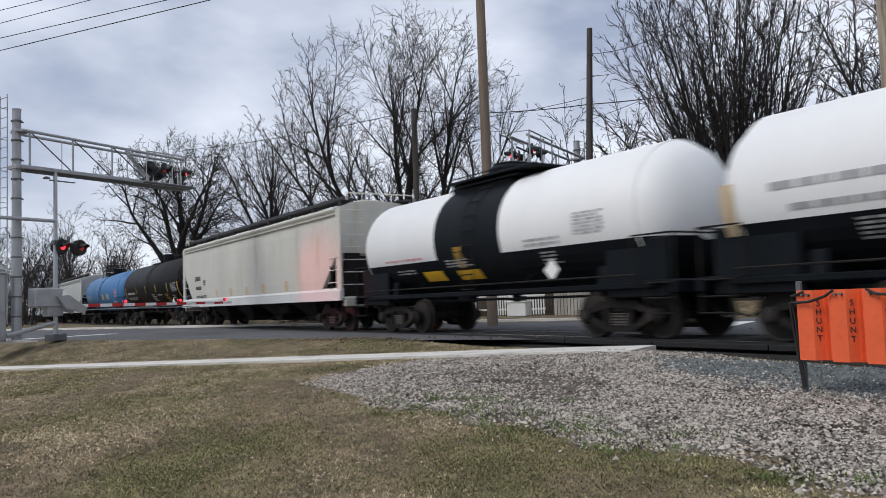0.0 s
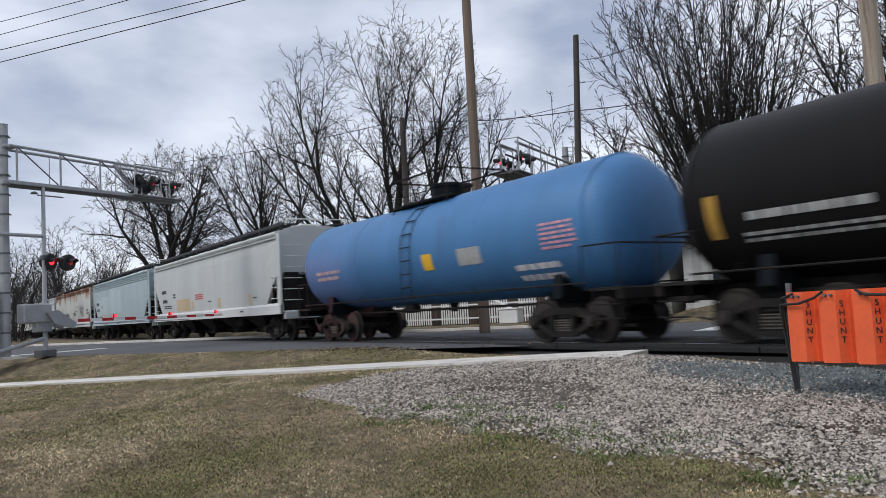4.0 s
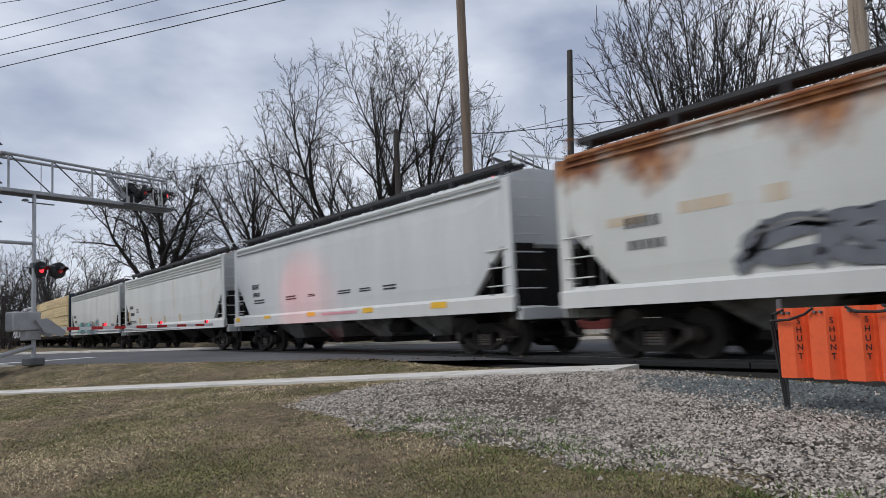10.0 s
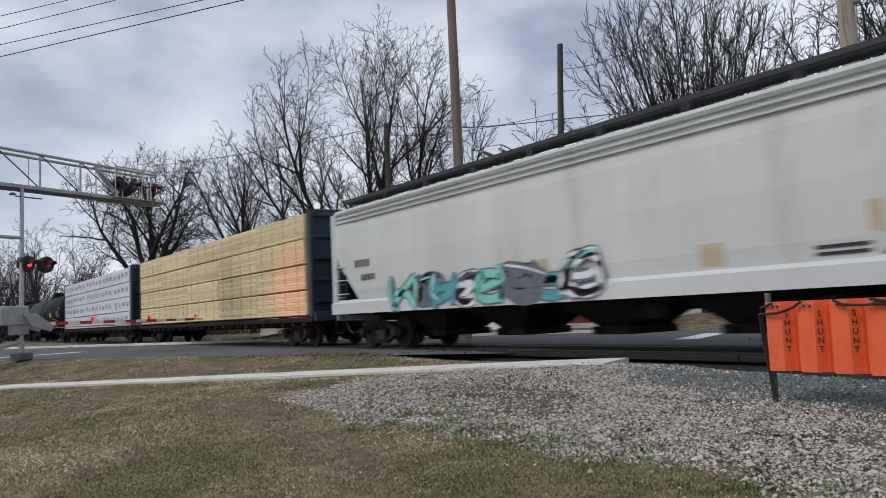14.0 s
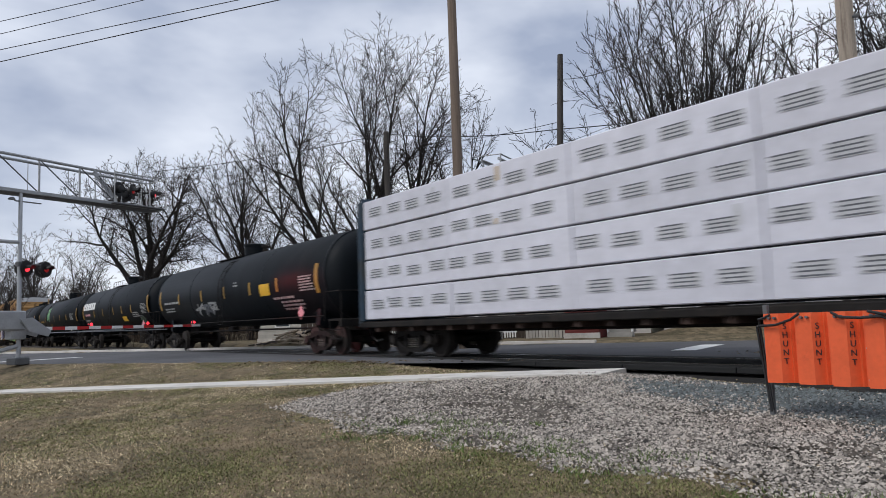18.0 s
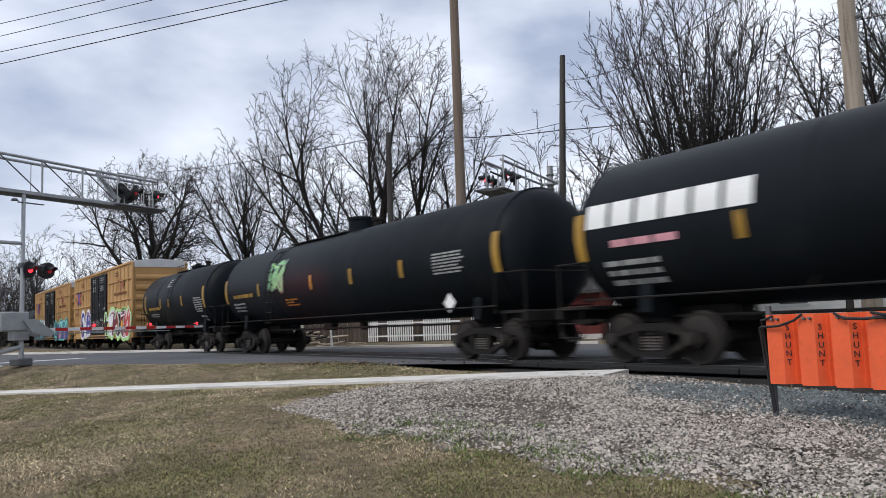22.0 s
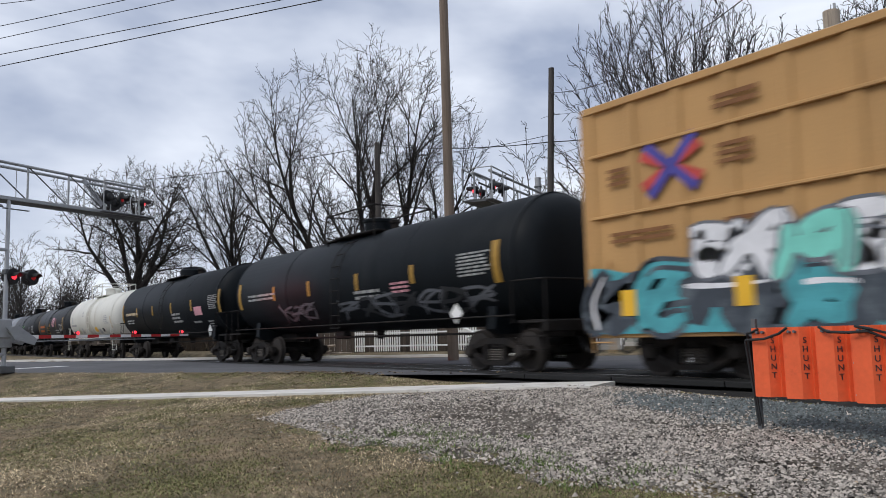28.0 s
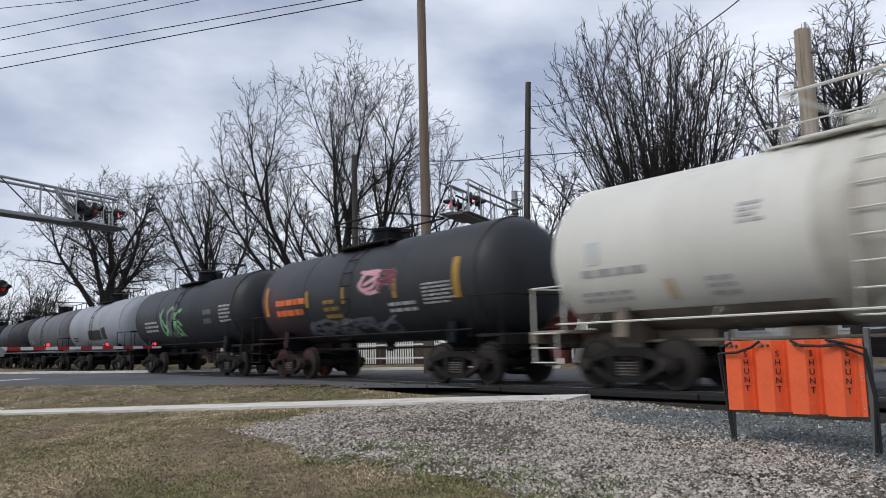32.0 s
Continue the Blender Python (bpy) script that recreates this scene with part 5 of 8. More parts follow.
graffiti(h10, -5.2, 2.2, 1.02, 1.95, ["paint_mint", "paint_grey", "paint_teal", "paint_white"], ["paint_grey", "paint_mint", "paint_white"], y=-1.612, seed=8, weight=0.17)
lumber_car(-192.6, -214.6, "dark blue flat car stacked with pale sawn lumber", "timber", "strap", False)
lumber_car(-216.1, -238.0, "flat car stacked with white wrapped lumber packs", "wrap", "strap", True)


def strip_row(small, ends, lo=2.15, hi=2.62):
    return [("reflective_strip", x - 0.1, x + 0.1, lo, hi, 0, "yellow") for x in small] + [("reflective_strip", x - 0.1, x + 0.1, 1.95, 2.88, 0, "yellow") for x in ends]


t13, h13, _ = tank(-239.3, -259.3, "tank_black", "black tank car with yellow strips and white stencils", 1.48, 1.02, marks=strip_row((-5.86, -2.6, 0.26, 3.03, 5.57), (-8.9, 8.7)) + [("panel", 3.99, 4.90, 2.06, 2.48, 0, "reflect_yellow"), ("stencil", -8.18, -5.50, 2.13, 2.30, 1, "chalk"), ("stencil", -8.21, -6.45, 1.78, 2.02, 2, "chalk"), ("stencil", 7.39, 8.54, 2.03, 2.56, 6, "chalk"), ("stencil", 5.08, 7.08, 1.82, 1.96, 1, "chalk"), ("stencil", 5.61, 7.57, 1.45, 1.81, 3, "chalk"), ("placard", 7.25, 7.74, 1.15, 1.5, 0, "paint_pink"), ("stencil", 1.33, 1.84, 2.50, 2.73, 2, "chalk")])
graffiti(t13, -3.5, -0.7, 1.5, 2.1, ["chalk", "paint_grey"], ["paint_grey", "chalk"], seed=11, weight=0.09, edge="tank_slate", tankfn=(1.48, 2.50))
t14, h14, p14 = tank(-260.1, -278.2, "tank_black", "black tank car with a white emblem", 1.48, 1.02, inset=(1.3, 1.9), marks=strip_row((-4.85, -2.3, 0.6, 2.7, 4.9), (-8.4, 8.45), 2.05, 2.5) + [("stencil", -7.60, -5.93, 2.06, 2.30, 1, "paint_pink"), ("stencil", -7.87, -6.30, 1.39, 1.92, 3, "chalk"), ("panel", 2.46, 3.47, 1.62, 1.90, 0, "reflect_yellow"), ("stencil", 5.05, 6.63, 1.77, 2.07, 3, "chalk"), ("stencil", 7.02, 8.2, 1.93, 2.48, 8, "chalk"), ("placard", 7.33, 7.84, 1.17, 1.47, 0, "paint_pink")])
for k in range(6):
    p14("emblem", -8.2 + k * 0.62, -7.68 + k * 0.62, 2.56, 3.02, "white")
graffiti(t14, 6.3, 7.3, 1.43, 1.78, ["paint_dark_green"], ["tank_slate"], n=2, seed=17, weight=0.12, tankfn=(1.48, 2.50))
t15, h15, _ = tank(-279.5, -298.3, "tank_black", "black tank car with green graffiti", 1.48, 1.02, ladder_x=-4.2, marks=strip_row((-5.3, -3.2, -0.85, 1.85, 4.68), (-8.7, 8.7), 2.12, 2.58) + [("stencil", -7.91, -5.82, 2.02, 2.26, 1, "yellow"), ("stencil", -8.10, -6.85, 1.56, 1.94, 3, "chalk"), ("panel", -3.13, -2.13, 1.63, 1.90, 3, "yellow"), ("stencil", 6.2, 7.6, 2.05, 2.6, 7, "chalk"), ("placard", 6.6, 7.1, 1.15, 1.5, 0, "white")])
graffiti(t15, -4.2, -3.05, 2.1, 3.4, ["paint_green"], ["paint_lime", "paint_green"], n=2, seed=12, weight=0.13, tankfn=(1.48, 2.50))
tank(-299.5, -311.3, "tank_black", "short black tank car with yellow strips", 1.50, 1.02, cage=False, dome_h=0.35, marks=strip_row((-1.8, -0.4, 1.73), (-4.7, 4.9), 2.15, 2.6) + [("stencil", -4.00, -1.48, 1.98, 2.22, 1, "yellow"), ("stencil", -0.96, -0.19, 3.09, 3.52, 4, "chalk"), ("stencil", 3.57, 4.73, 1.75, 2.43, 7, "chalk"), ("stencil", 3.82, 4.50, 1.32, 1.63, 2, "chalk"), ("stencil", -3.9, -2.2, 1.7, 1.9, 2, "chalk")])
b17, hb17, hx17 = box_car(-312.5, -330.4, "tan ribbed box car with black doors and graffiti")
graffiti(b17, 2.4, hx17 - 0.6, 0.85, 2.3, ["box_black", "paint_white", "paint_maroon", "box_black", "paint_maroon", "paint_red"], ["paint_white", "paint_maroon", "reflect_yellow", "paint_white"], y=-1.60, seed=21, n=6, outline="paint_lime", weight=0.34, edge="paint_white")
for x, z in ((2.95, 1.42), (6.6, 1.5)):
    part("reflective_panel", Shape().box(x, -1.614, z, 0.32, 0.008, 0.46), "reflect_yellow", b17)
graffiti(b17, -5.6, -2.7, 0.85, 2.5, ["paint_blue", "paint_white", "paint_blue"], ["paint_pink", "paint_blue"], y=-1.60, n=3, seed=22, outline="paint_white", weight=0.26, edge="paint_white")
graffiti(b17, -2.2, 2.0, 1.1, 1.9, ["box_black", "paint_maroon"], ["paint_orange", "chalk"], y=-1.625, n=5, seed=23, weight=0.09, edge="chalk")
b18, hb18, hx18 = box_car(-331.9, -350.4, "tan ribbed box car with teal graffiti below")
graffiti(b18, -hx18 + 0.1, -2.7, 0.78, 2.0, ["paint_slate", "paint_teal", "paint_slate"], ["paint_white", "paint_slate"], y=-1.60, seed=31, n=6, ground="paint_teal", weight=0.30, edge="paint_slate")
graffiti(b18, -6.6, -2.6, 1.55, 2.55, ["paint_white", "paint_white", "paint_mint"], ["paint_grey"], y=-1.607, seed=33, n=5, weight=0.24, edge="paint_grey")
for x, z in ((-7.9, 1.32), (-5.6, 1.4)):
    part("reflective_panel", Shape().box(x, -1.618, z, 0.32, 0.008, 0.46), "reflect_yellow", b18)
graffiti(b18, 2.6, hx18 - 0.4, 0.8, 2.1, ["paint_mint", "paint_teal"], ["paint_white", "paint_blue"], y=-1.60, seed=32, n=5, outline="paint_mint", weight=0.26, edge="paint_blue")
graffiti(b18, 4.0, hx18 - 0.3, 0.75, 1.4, ["paint_blue", "paint_pink"], ["paint_teal"], y=-1.607, seed=34, n=5, weight=0.16)
t19, h19, _ = tank(-351.6, -368.8, "tank_black", "black tank car with scrawled grey graffiti", 1.48, 1.02, cage=True, marks=strip_row((-4.5, -1.87, 1.17, 4.0), (-7.57, 7.33)) + [("stencil", -6.73, -4.29, 2.15, 2.42, 2, "chalk"), ("stencil", 5.96, 7.19, 2.13, 2.70, 7, "chalk"), ("stencil", 2.94, 3.93, 1.92, 2.24, 3, "paint_pink"), ("stencil", 0.95, 2.55, 1.83, 2.13, 2, "chalk"), ("placard", 5.55, 6.09, 1.12, 1.46, 0, "white")])
graffiti(t19, -4.2, -1.9, 1.35, 2.0, ["paint_grey"], ["tank_slate"], seed=13, weight=0.06, edge="tank_slate", tankfn=(1.48, 2.50))
graffiti(t19, -0.2, 6.9, 1.3, 2.05, ["paint_grey", "tank_slate"], ["paint_grey", "tank_slate"], seed=18, n=7, weight=0.06, edge="tank_slate", tankfn=(1.48, 2.50))
tank(-369.6, -385.6, "tank_black", "black tank car with yellow strips", 1.48, 1.02, inset=(1.2, 1.9), dome="box", marks=strip_row((-4.4, -1.6, 1.37, 4.2), (-7.2, 7.6)) + [("stencil", -6.47, -4.04, 2.17, 2.40, 1, "patch_tan"), ("stencil", -6.46, -4.98, 1.79, 2.05, 2, "chalk"), ("stencil", 1.33, 2.91, 1.64, 2.13, 3, "chalk"), ("panel", 4.52, 5.46, 1.94, 2.30, 0, "paint_pink"), ("stencil", 6.34, 7.4, 2.11, 2.69, 8, "chalk"), ("stencil", 4.00, 5.15, 1.57, 1.71, 1, "chalk"), ("stencil", 5.75, 6.42, 1.39, 1.69, 3, "chalk"), ("placard", 6.28, 6.88, 1.08, 1.40, 0, "white")])
t21, h21, _ = tank(-386.8, -400.0, "tank_cream", "cream white tank car with rust stains", 1.46, 1.04, cage=True, saddle="tank_cream", rail_mat="tank_cream", sill_mat="cream_grime", band=(-0.9, 0.5, "tank_cream_band"), marks=[("stencil", 3.90, 4.96, 1.99, 2.52, 5, "ink_soft"), ("reflective_strip", 5.36, 5.68, 1.76, 2.42, 0, "patch_tan"), ("panel", 1.04, 1.69, 1.61, 1.88, 0, "reflect_yellow"), ("stencil", 1.93, 2.52, 1.49, 1.77, 0, "ink_soft"), ("stencil", 2.90, 3.35, 1.59, 1.81, 0, "ink"), ("stencil", -5.33, -3.58, 1.95, 2.18, 1, "ink_soft"), ("stencil", -5.45, -4.11, 1.54, 1.78, 2, "ink_soft"), ("reflective_strip", -3.73, -3.18, 1.56, 1.90, 0, "patch_tan"), ("stencil", -2.74, -2.21, 1.52, 1.88, 3, "ink_soft"), ("stencil", -2.03, -1.60, 2.60, 2.96, 4, "ink_soft"), ("stencil", -5.18, -4.84, 2.27, 2.68, 0, "hop_grey")])
# Rust grime and the belly's overall darkening share one brown below a level line.
underside(t21, h21, 1.463, 2.50, 1.42, "cream_grime", "grimy_dark_underside")
t22, h22, _ = tank(-401.2, -413.5, "tank_slate", "grimy dark tank car with red and white markings", 1.40, 1.02, cage=True, marks=strip_row((-2.34, -0.25, 2.3), (-5.1, 4.8), 2.1, 2.58) + [("stencil", -4.41, -2.37, 1.77, 2.41, 2, "paint_orange"), ("stencil", -1.37, -0.44, 1.64, 2.25, 3, "yellow"), ("stencil", 3.49, 4.73, 1.83, 2.37, 6, "chalk"), ("stencil", 1.95, 3.36, 1.68, 1.99, 2, "chalk")])
graffiti(t22, 0.75, 2.26, 2.23, 2.88, ["paint_pink", "paint_maroon"], ["tank_slate"], n=2, seed=14, weight=0.09, tankfn=(1.40, 2.42))
graffiti(t22, -2.8, 1.8, 1.2, 1.75, ["paint_grey"], ["chalk", "yellow"], n=5, seed=15, weight=0.06, tankfn=(1.40, 2.42))
t23, h23, _ = tank(-414.7, -427.4, "tank_slate", "dark grey tank car with faded graffiti", 1.40, 1.02, cage=True, marks=[("stencil", -4.27, -2.20, 1.73, 2.26, 3, "chalk"), ("stencil", 4.5, 5.6, 1.89, 2.56, 5, "chalk"), ("stencil", 2.93, 3.77, 1.80, 2.47, 2, "paint_grey")])
graffiti(t23, -2.0, 0.4, 1.5, 2.9, ["paint_green", "paint_grey"], ["tank_slate", "paint_lime"], n=3, seed=16, weight=0.12, tankfn=(1.40, 2.42))
tank(-428.7, -440.7, "tank_silver", "dull silver tank car with dark square patches", 1.40, 1.02, cage=True, marks=[("panel", -1.0, 1.6, 1.7, 2.2, 0, "tank_slate"), ("panel", 1.8, 2.6, 1.7, 2.3, 0, "tank_slate"), ("stencil", -4.6, -3.4, 1.6, 1.9, 2, "ink")])
tank(-442.0, -453.6, "tank_grey", "dull grey weathered tank car", 1.40, 1.02, cage=True, marks=[("stencil", -4.2, -3.0, 1.7, 2.0, 2, "chalk")])
tank(-454.9, -466.6, "tank_slate", "dark grey weathered tank car", 1.40, 1.02, cage=True)
tank(-467.9, -480.0, "tank_black", "plain black weathered tank car", 1.40, 1.02, cage=True)

# ---- bare trees ----
def bare_tree(seed, stems, height, angles=(38, 42, 45, 48), gaps=(0.8, 0.55, 0.36, 0.22), ratios=(0.42, 0.5, 0.5, 0.5), starts=(0.3, 0.16, 0.14, 0.1), wander=(0.05, 0.08, 0.11, 0.14), up=(0.02, 0.035, 0.03, 0.02), tip=0.0095, girth=0.5, fall=0.65, least=0.3, crown=None):
    """A bare tree: stems that carry limbs, branches, twigs and twiglets, each set alternately along the one before it. stems: foot, lean, length, radius."""
    rnd = random.Random(seed)
    rng = np.random.default_rng(seed)
    verts, faces = [[], []], [[], []]
    last = []

    def tube(pts, radii, sides, which):
        v, f = verts[which], faces[which]
        k0 = len(v)
        a = None
        for i, (p, r) in enumerate(zip(pts, radii)):
            d = (pts[min(i + 1, len(pts) - 1)] - pts[max(i - 1, 0)]).normalized()
            a = d.orthogonal().normalized() if a is None else (a - d * a.dot(d)).normalized()
            b = d.cross(a)
            for q in range(sides):
                t = 2 * math.pi * q / sides
                v.append(tuple(p + (a * math.cos(t) + b * math.sin(t)) * r))
        for i in range(len(pts) - 1):
            for q in range(sides):
                f.append((k0 + i * sides + q, k0 + i * sides + (q + 1) % sides, k0 + (i + 1) * sides + (q + 1) % sides, k0 + (i + 1) * sides + q))

    def room(p, d):
        """How far a shoot can go before it leaves the uneven crown."""
        cx, cz, rx, rz = crown
        k = 1 + 0.16 * noise.noise((p.x * 0.35 + seed, p.y * 0.35, p.z * 0.35))
        a, b = Vector(((p.x - cx) / (rx * k), p.y / (rx * k * 0.9), (p.z - cz) / (rz * k))), Vector((d.x / (rx * k), d.y / (rx * k * 0.9), d.z / (rz * k)))
        aa, ab, bb = a.dot(a) - 1, a.dot(b), b.dot(b)
        root = ab * ab - aa * bb
        return max(0.0, (-ab + math.sqrt(root)) / bb) if root > 0 else 0.0

    def grow(p, d, length, r, lev):
        if crown:
            length = max(least, min(length, (room(p, d) if p.z > crown[1] - crown[3] else 99.0) * rnd.uniform(0.86, 1.04)))
        n = max(3, int(length / (0.6, 0.5, 0.36, 0.24)[lev]))
        pts, radii, dirs = [p.copy()], [r], [d.copy()]
        for i in range(n):
            d = (d + Vector((rnd.gauss(0, 1), rnd.gauss(0, 1), rnd.gauss(0, 0.8))) * wander[lev] + Vector((0, 0, up[lev]))).normalized()
            p = p + d * (length / n)
            pts.append(p.copy())
            radii.append(max(tip, r * (1 - 0.9 * (i + 1) / n)))
            dirs.append(d.copy())
        tube(pts, radii, 8 if r > 0.12 else (5 if r > 0.04 else 3), 0 if lev == 0 or r > 0.07 else 1)
        s, phi = length * starts[lev] * rnd.uniform(0.8, 1.2), rnd.uniform(0, 6.28)
        while s < length * 0.98:
            t = s / length
            i = min(n - 1, int(t * n))
            base, way = pts[i].lerp(pts[i + 1], t * n - i), dirs[i]
            phi += 2.4 + rnd.uniform(-0.5, 0.5)
            side = way.orthogonal().normalized()
            side.rotate(Matrix.Rotation(phi, 3, way))
            ang = radians(angles[lev] + rnd.gauss(0, 8))
            out = (way * math.cos(ang) + side * math.sin(ang)).normalized()
            ln = max(least * (0.6 if lev > 1 else 1.0), length * ratios[lev] * (1 - fall * t) * rnd.uniform(0.65, 1.2))
            rr = max(tip, min(radii[i] * 0.72, girth * 0.03 * ln ** 1.15 * rnd.uniform(0.8, 1.1)))
            if lev < 3:
                grow(base, out, ln, rr, lev + 1)
            else:
                last.append((*base, *out, ln))
            s += gaps[lev] * rnd.uniform(0.6, 1.4)

    for fx, fy, fz, lx, ly, ln, r in stems:
        grow(Vector((fx, fy, fz)), Vector((lx, ly, 1)).normalized(), ln, r, 0)
    q = np.array(last)
    m = len(q)
    p0, d0, ln = q[:, :3], q[:, 3:6], q[:, 6:7]
    line = np.stack([p0, p0 + d0 * ln], 1)
    a = np.cross(d0, rng.normal(size=(m, 3)))
    a /= np.linalg.norm(a, axis=1)[:, None] + 1e-9
    b = np.cross(d0, a)
    ring = np.stack([a, -0.5 * a + 0.866 * b, -0.5 * a - 0.866 * b], 1)
    tv = line[:, :, None] + ring[:, None] * (tip * np.array([0.9, 0.5]))[None, :, None, None]
    k0 = len(verts[1])
    one = np.array([(c, (c + 1) % 3, 3 + (c + 1) % 3, 3 + c) for c in range(3)])
    tf = one[None] + (k0 + 6 * np.arange(m))[:, None, None]
    allv = [np.array(verts[0]), np.vstack([np.array(verts[1]), tv.reshape(-1, 3)])]
    allf = [faces[0], faces[1] + tf.reshape(-1, 4).tolist()]
    top = max(v[:, 2].max() for v in allv) if not crown else height
    out = []
    for v, f, nm in zip(allv, allf, ("trunk", "crown")):
        me = bpy.data.meshes.new(nm)
        me.from_pydata((v * (height / top)).tolist(), [], f)
        for p in me.polygons:
            p.use_smooth = True
        out.append(me)
    return out


def fan_stems(seed, count, foot, z, spread, length, radius, droop=0.35):
    """Many stems that part from one bole like the ribs of a fan: longest in the middle."""
    rnd = random.Random(seed)
    out = []
    for k in range(count):
        q, a = ((k + 0.5) / count) ** 0.7, k * 2.4 + rnd.uniform(-0.3, 0.3)
        lean = math.tan(spread * q)
        out.append((foot * q * math.cos(a), foot * q * math.sin(a), z, lean * math.cos(a), lean * math.sin(a), length * (1 - droop * q * q) * rnd.uniform(0.9, 1.05), radius * rnd.uniform(0.7, 1.0)))
    return out


def tree(label, meshes, x, y, z=0.0, rz=0, scale=1.0, bark="bark", group=""):
    if abs(y - TRACK_Y) < 4.6 and x < -40:
        f = (TRACK_Y + 5.0) / y
        x, y, scale = x * f, y * f, scale * f
    t = thing("tree", label, "tree", pose(x, y, z, 0, 0, rz), group)
    for nm, me in zip(("trunk", "crown"), meshes):
        ob = part(nm, me, bark, t)
        ob.matrix_basis = Matrix.Diagonal((scale, scale, scale, 1))
    return t


T_BIG = bare_tree(6, [(-1.0, 0.3, -0.3, -0.30, 0.05, 15.5, 0.26), (-0.3, -0.5, -0.3, -0.12, -0.14, 16.5, 0.25), (0.2, 0.5, -0.3, 0.02, 0.2, 16.0, 0.23), (0.9, -0.3, -0.3, 0.14, -0.08, 15.5, 0.25), (1.5, 0.3, -0.3, 0.36, 0.06, 14.0, 0.23), (1.9, 0.0, -0.3, 0.62, -0.1, 12.0, 0.2), (-1.3, 0.2, -0.3, -0.62, 0.0, 14.0, 0.21), (-0.6, 0.6, -0.3, -0.22, 0.42, 14.0, 0.2)],
                  20.0, angles=(32, 36, 38, 42), ratios=(0.46, 0.42, 0.46, 0.5), starts=(0.25, 0.14, 0.1, 0.1), gaps=(0.92, 0.48, 0.31, 0.23), wander=(0.04, 0.055, 0.08, 0.1), up=(0.008, 0.02, 0.03, 0.02), tip=0.0115, fall=0.3, crown=(-0.2, 10.8, 8.5, 9.3))
T_OAK = bare_tree(7, [(0, 0, -0.3, -0.03, 0.02, 12.5, 0.42), (0.1, 0.0, 3.2, 0.36, 0.2, 10.5, 0.26), (-0.1, 0.0, 2.8, -0.75, -0.1, 8.5, 0.24), (0.0, 0.1, 3.8, 0.1, -0.5, 9.5, 0.22), (0.0, 0.0, 3.6, -0.28, 0.3, 10.5, 0.22), (0.05, 0.0, 4.2, 0.75, -0.1, 7.5, 0.18)], 14.2, angles=(44, 44, 46, 48), ratios=(0.5, 0.46, 0.48, 0.52), starts=(0.3, 0.14, 0.1, 0.1), wander=(0.07, 0.11, 0.13, 0.15), gaps=(0.62, 0.38, 0.28, 0.22), tip=0.0135, up=(0.03, 0.02, 0.03, 0.02), fall=0.3, crown=(-0.5, 8.8, 6.2, 6.2))
T_TALL = bare_tree(11, [(0, 0, -0.3, 0.02, 0.0, 13.5, 0.28), (0.05, 0.0, 3.4, 0.42, 0.1, 10.5, 0.18), (-0.05, 0.0, 3.2, -0.45, -0.1, 10.5, 0.19), (0.0, 0.1, 3.8, 0.06, 0.4, 10.0, 0.16), (0.0, -0.1, 4.2, -0.15, -0.36, 10.0, 0.16)], 16.0, angles=(30, 34, 38, 42), ratios=(0.45, 0.42, 0.46, 0.5), starts=(0.3, 0.14, 0.1, 0.1), gaps=(0.75, 0.42, 0.3, 0.22), wander=(0.04, 0.06, 0.08, 0.1), tip=0.013, fall=0.3, crown=(-0.6, 10.0, 4.7, 6.3))
T_DENSE = bare_tree(19, fan_stems(19, 40, 0.42, 0.5, 0.80, 12.5, 0.12, 0.2), 14.6, angles=(20, 26, 30, 34), ratios=(0.36, 0.42, 0.46, 0.5), starts=(0.16, 0.12, 0.1, 0.1), gaps=(0.8, 0.46, 0.32, 0.25), wander=(0.022, 0.04, 0.06, 0.08), up=(0.025, 0.03, 0.03, 0.02), tip=0.0105, fall=0.3, crown=(-1.0, 7.4, 5.5, 7.3))
T_SLIM = bare_tree(23, [(0, 0, -0.3, 0.03, 0.02, 10.5, 0.15), (0.05, 0, 1.6, 0.35, -0.1, 8.0, 0.09), (-0.05, 0, 2.2, -0.3, 0.2, 8.0, 0.09)], 12.0, angles=(32, 36, 40, 44), ratios=(0.42, 0.44, 0.48, 0.5), starts=(0.2, 0.14, 0.1, 0.1), gaps=(0.7, 0.46, 0.34, 0.3), wander=(0.05, 0.06, 0.08, 0.1), tip=0.013, fall=0.3, crown=(0.0, 6.8, 3.7, 5.5))
T_BUSH = bare_tree(29, fan_stems(29, 11, 0.5, -0.2, 0.75, 5.4, 0.05), 6.6, angles=(30, 36, 40, 42), ratios=(0.45, 0.45, 0.5, 0.5), starts=(0.1, 0.12, 0.1, 0.1), gaps=(0.72, 0.54, 0.5, 0.5), tip=0.013, fall=0.35)
tree("tall bare many-stemmed tree beyond the track", T_BIG, -41.6, 24.3, 0, 60)
tree("gnarled bare oak with spreading limbs", T_OAK, -60.1, 15.2, 0, 75)
tree("bare forked tree beside the oak", T_TALL, -57.8, 22.4, 0, 68)
dense = tree("dense bare tree with a thick short bole", T_DENSE, -20.6, 28.0, 0.1, 36)
for ob in dense.children:
    ob.matrix_basis = Matrix.Translation((0, 0, 1.35))
part("bole", Shape().lathe("z", [(-0.3, 1.25), (0.05, 0.95), (0.3, 0.68), (0.8, 0.53), (1.5, 0.56), (2.0, 0.5), (2.2, 0.2)], n=18), "bark", dense, "thick flared trunk base", smooth=True)
mound = part("soil_mound", Shape().lathe("z", [(-0.3, 3.6), (0.05, 2.9), (0.28, 1.9), (0.42, 1.1), (0.46, 0.3)], (-20.6, 28.0, 0.02), 24), "grass", smooth=True)
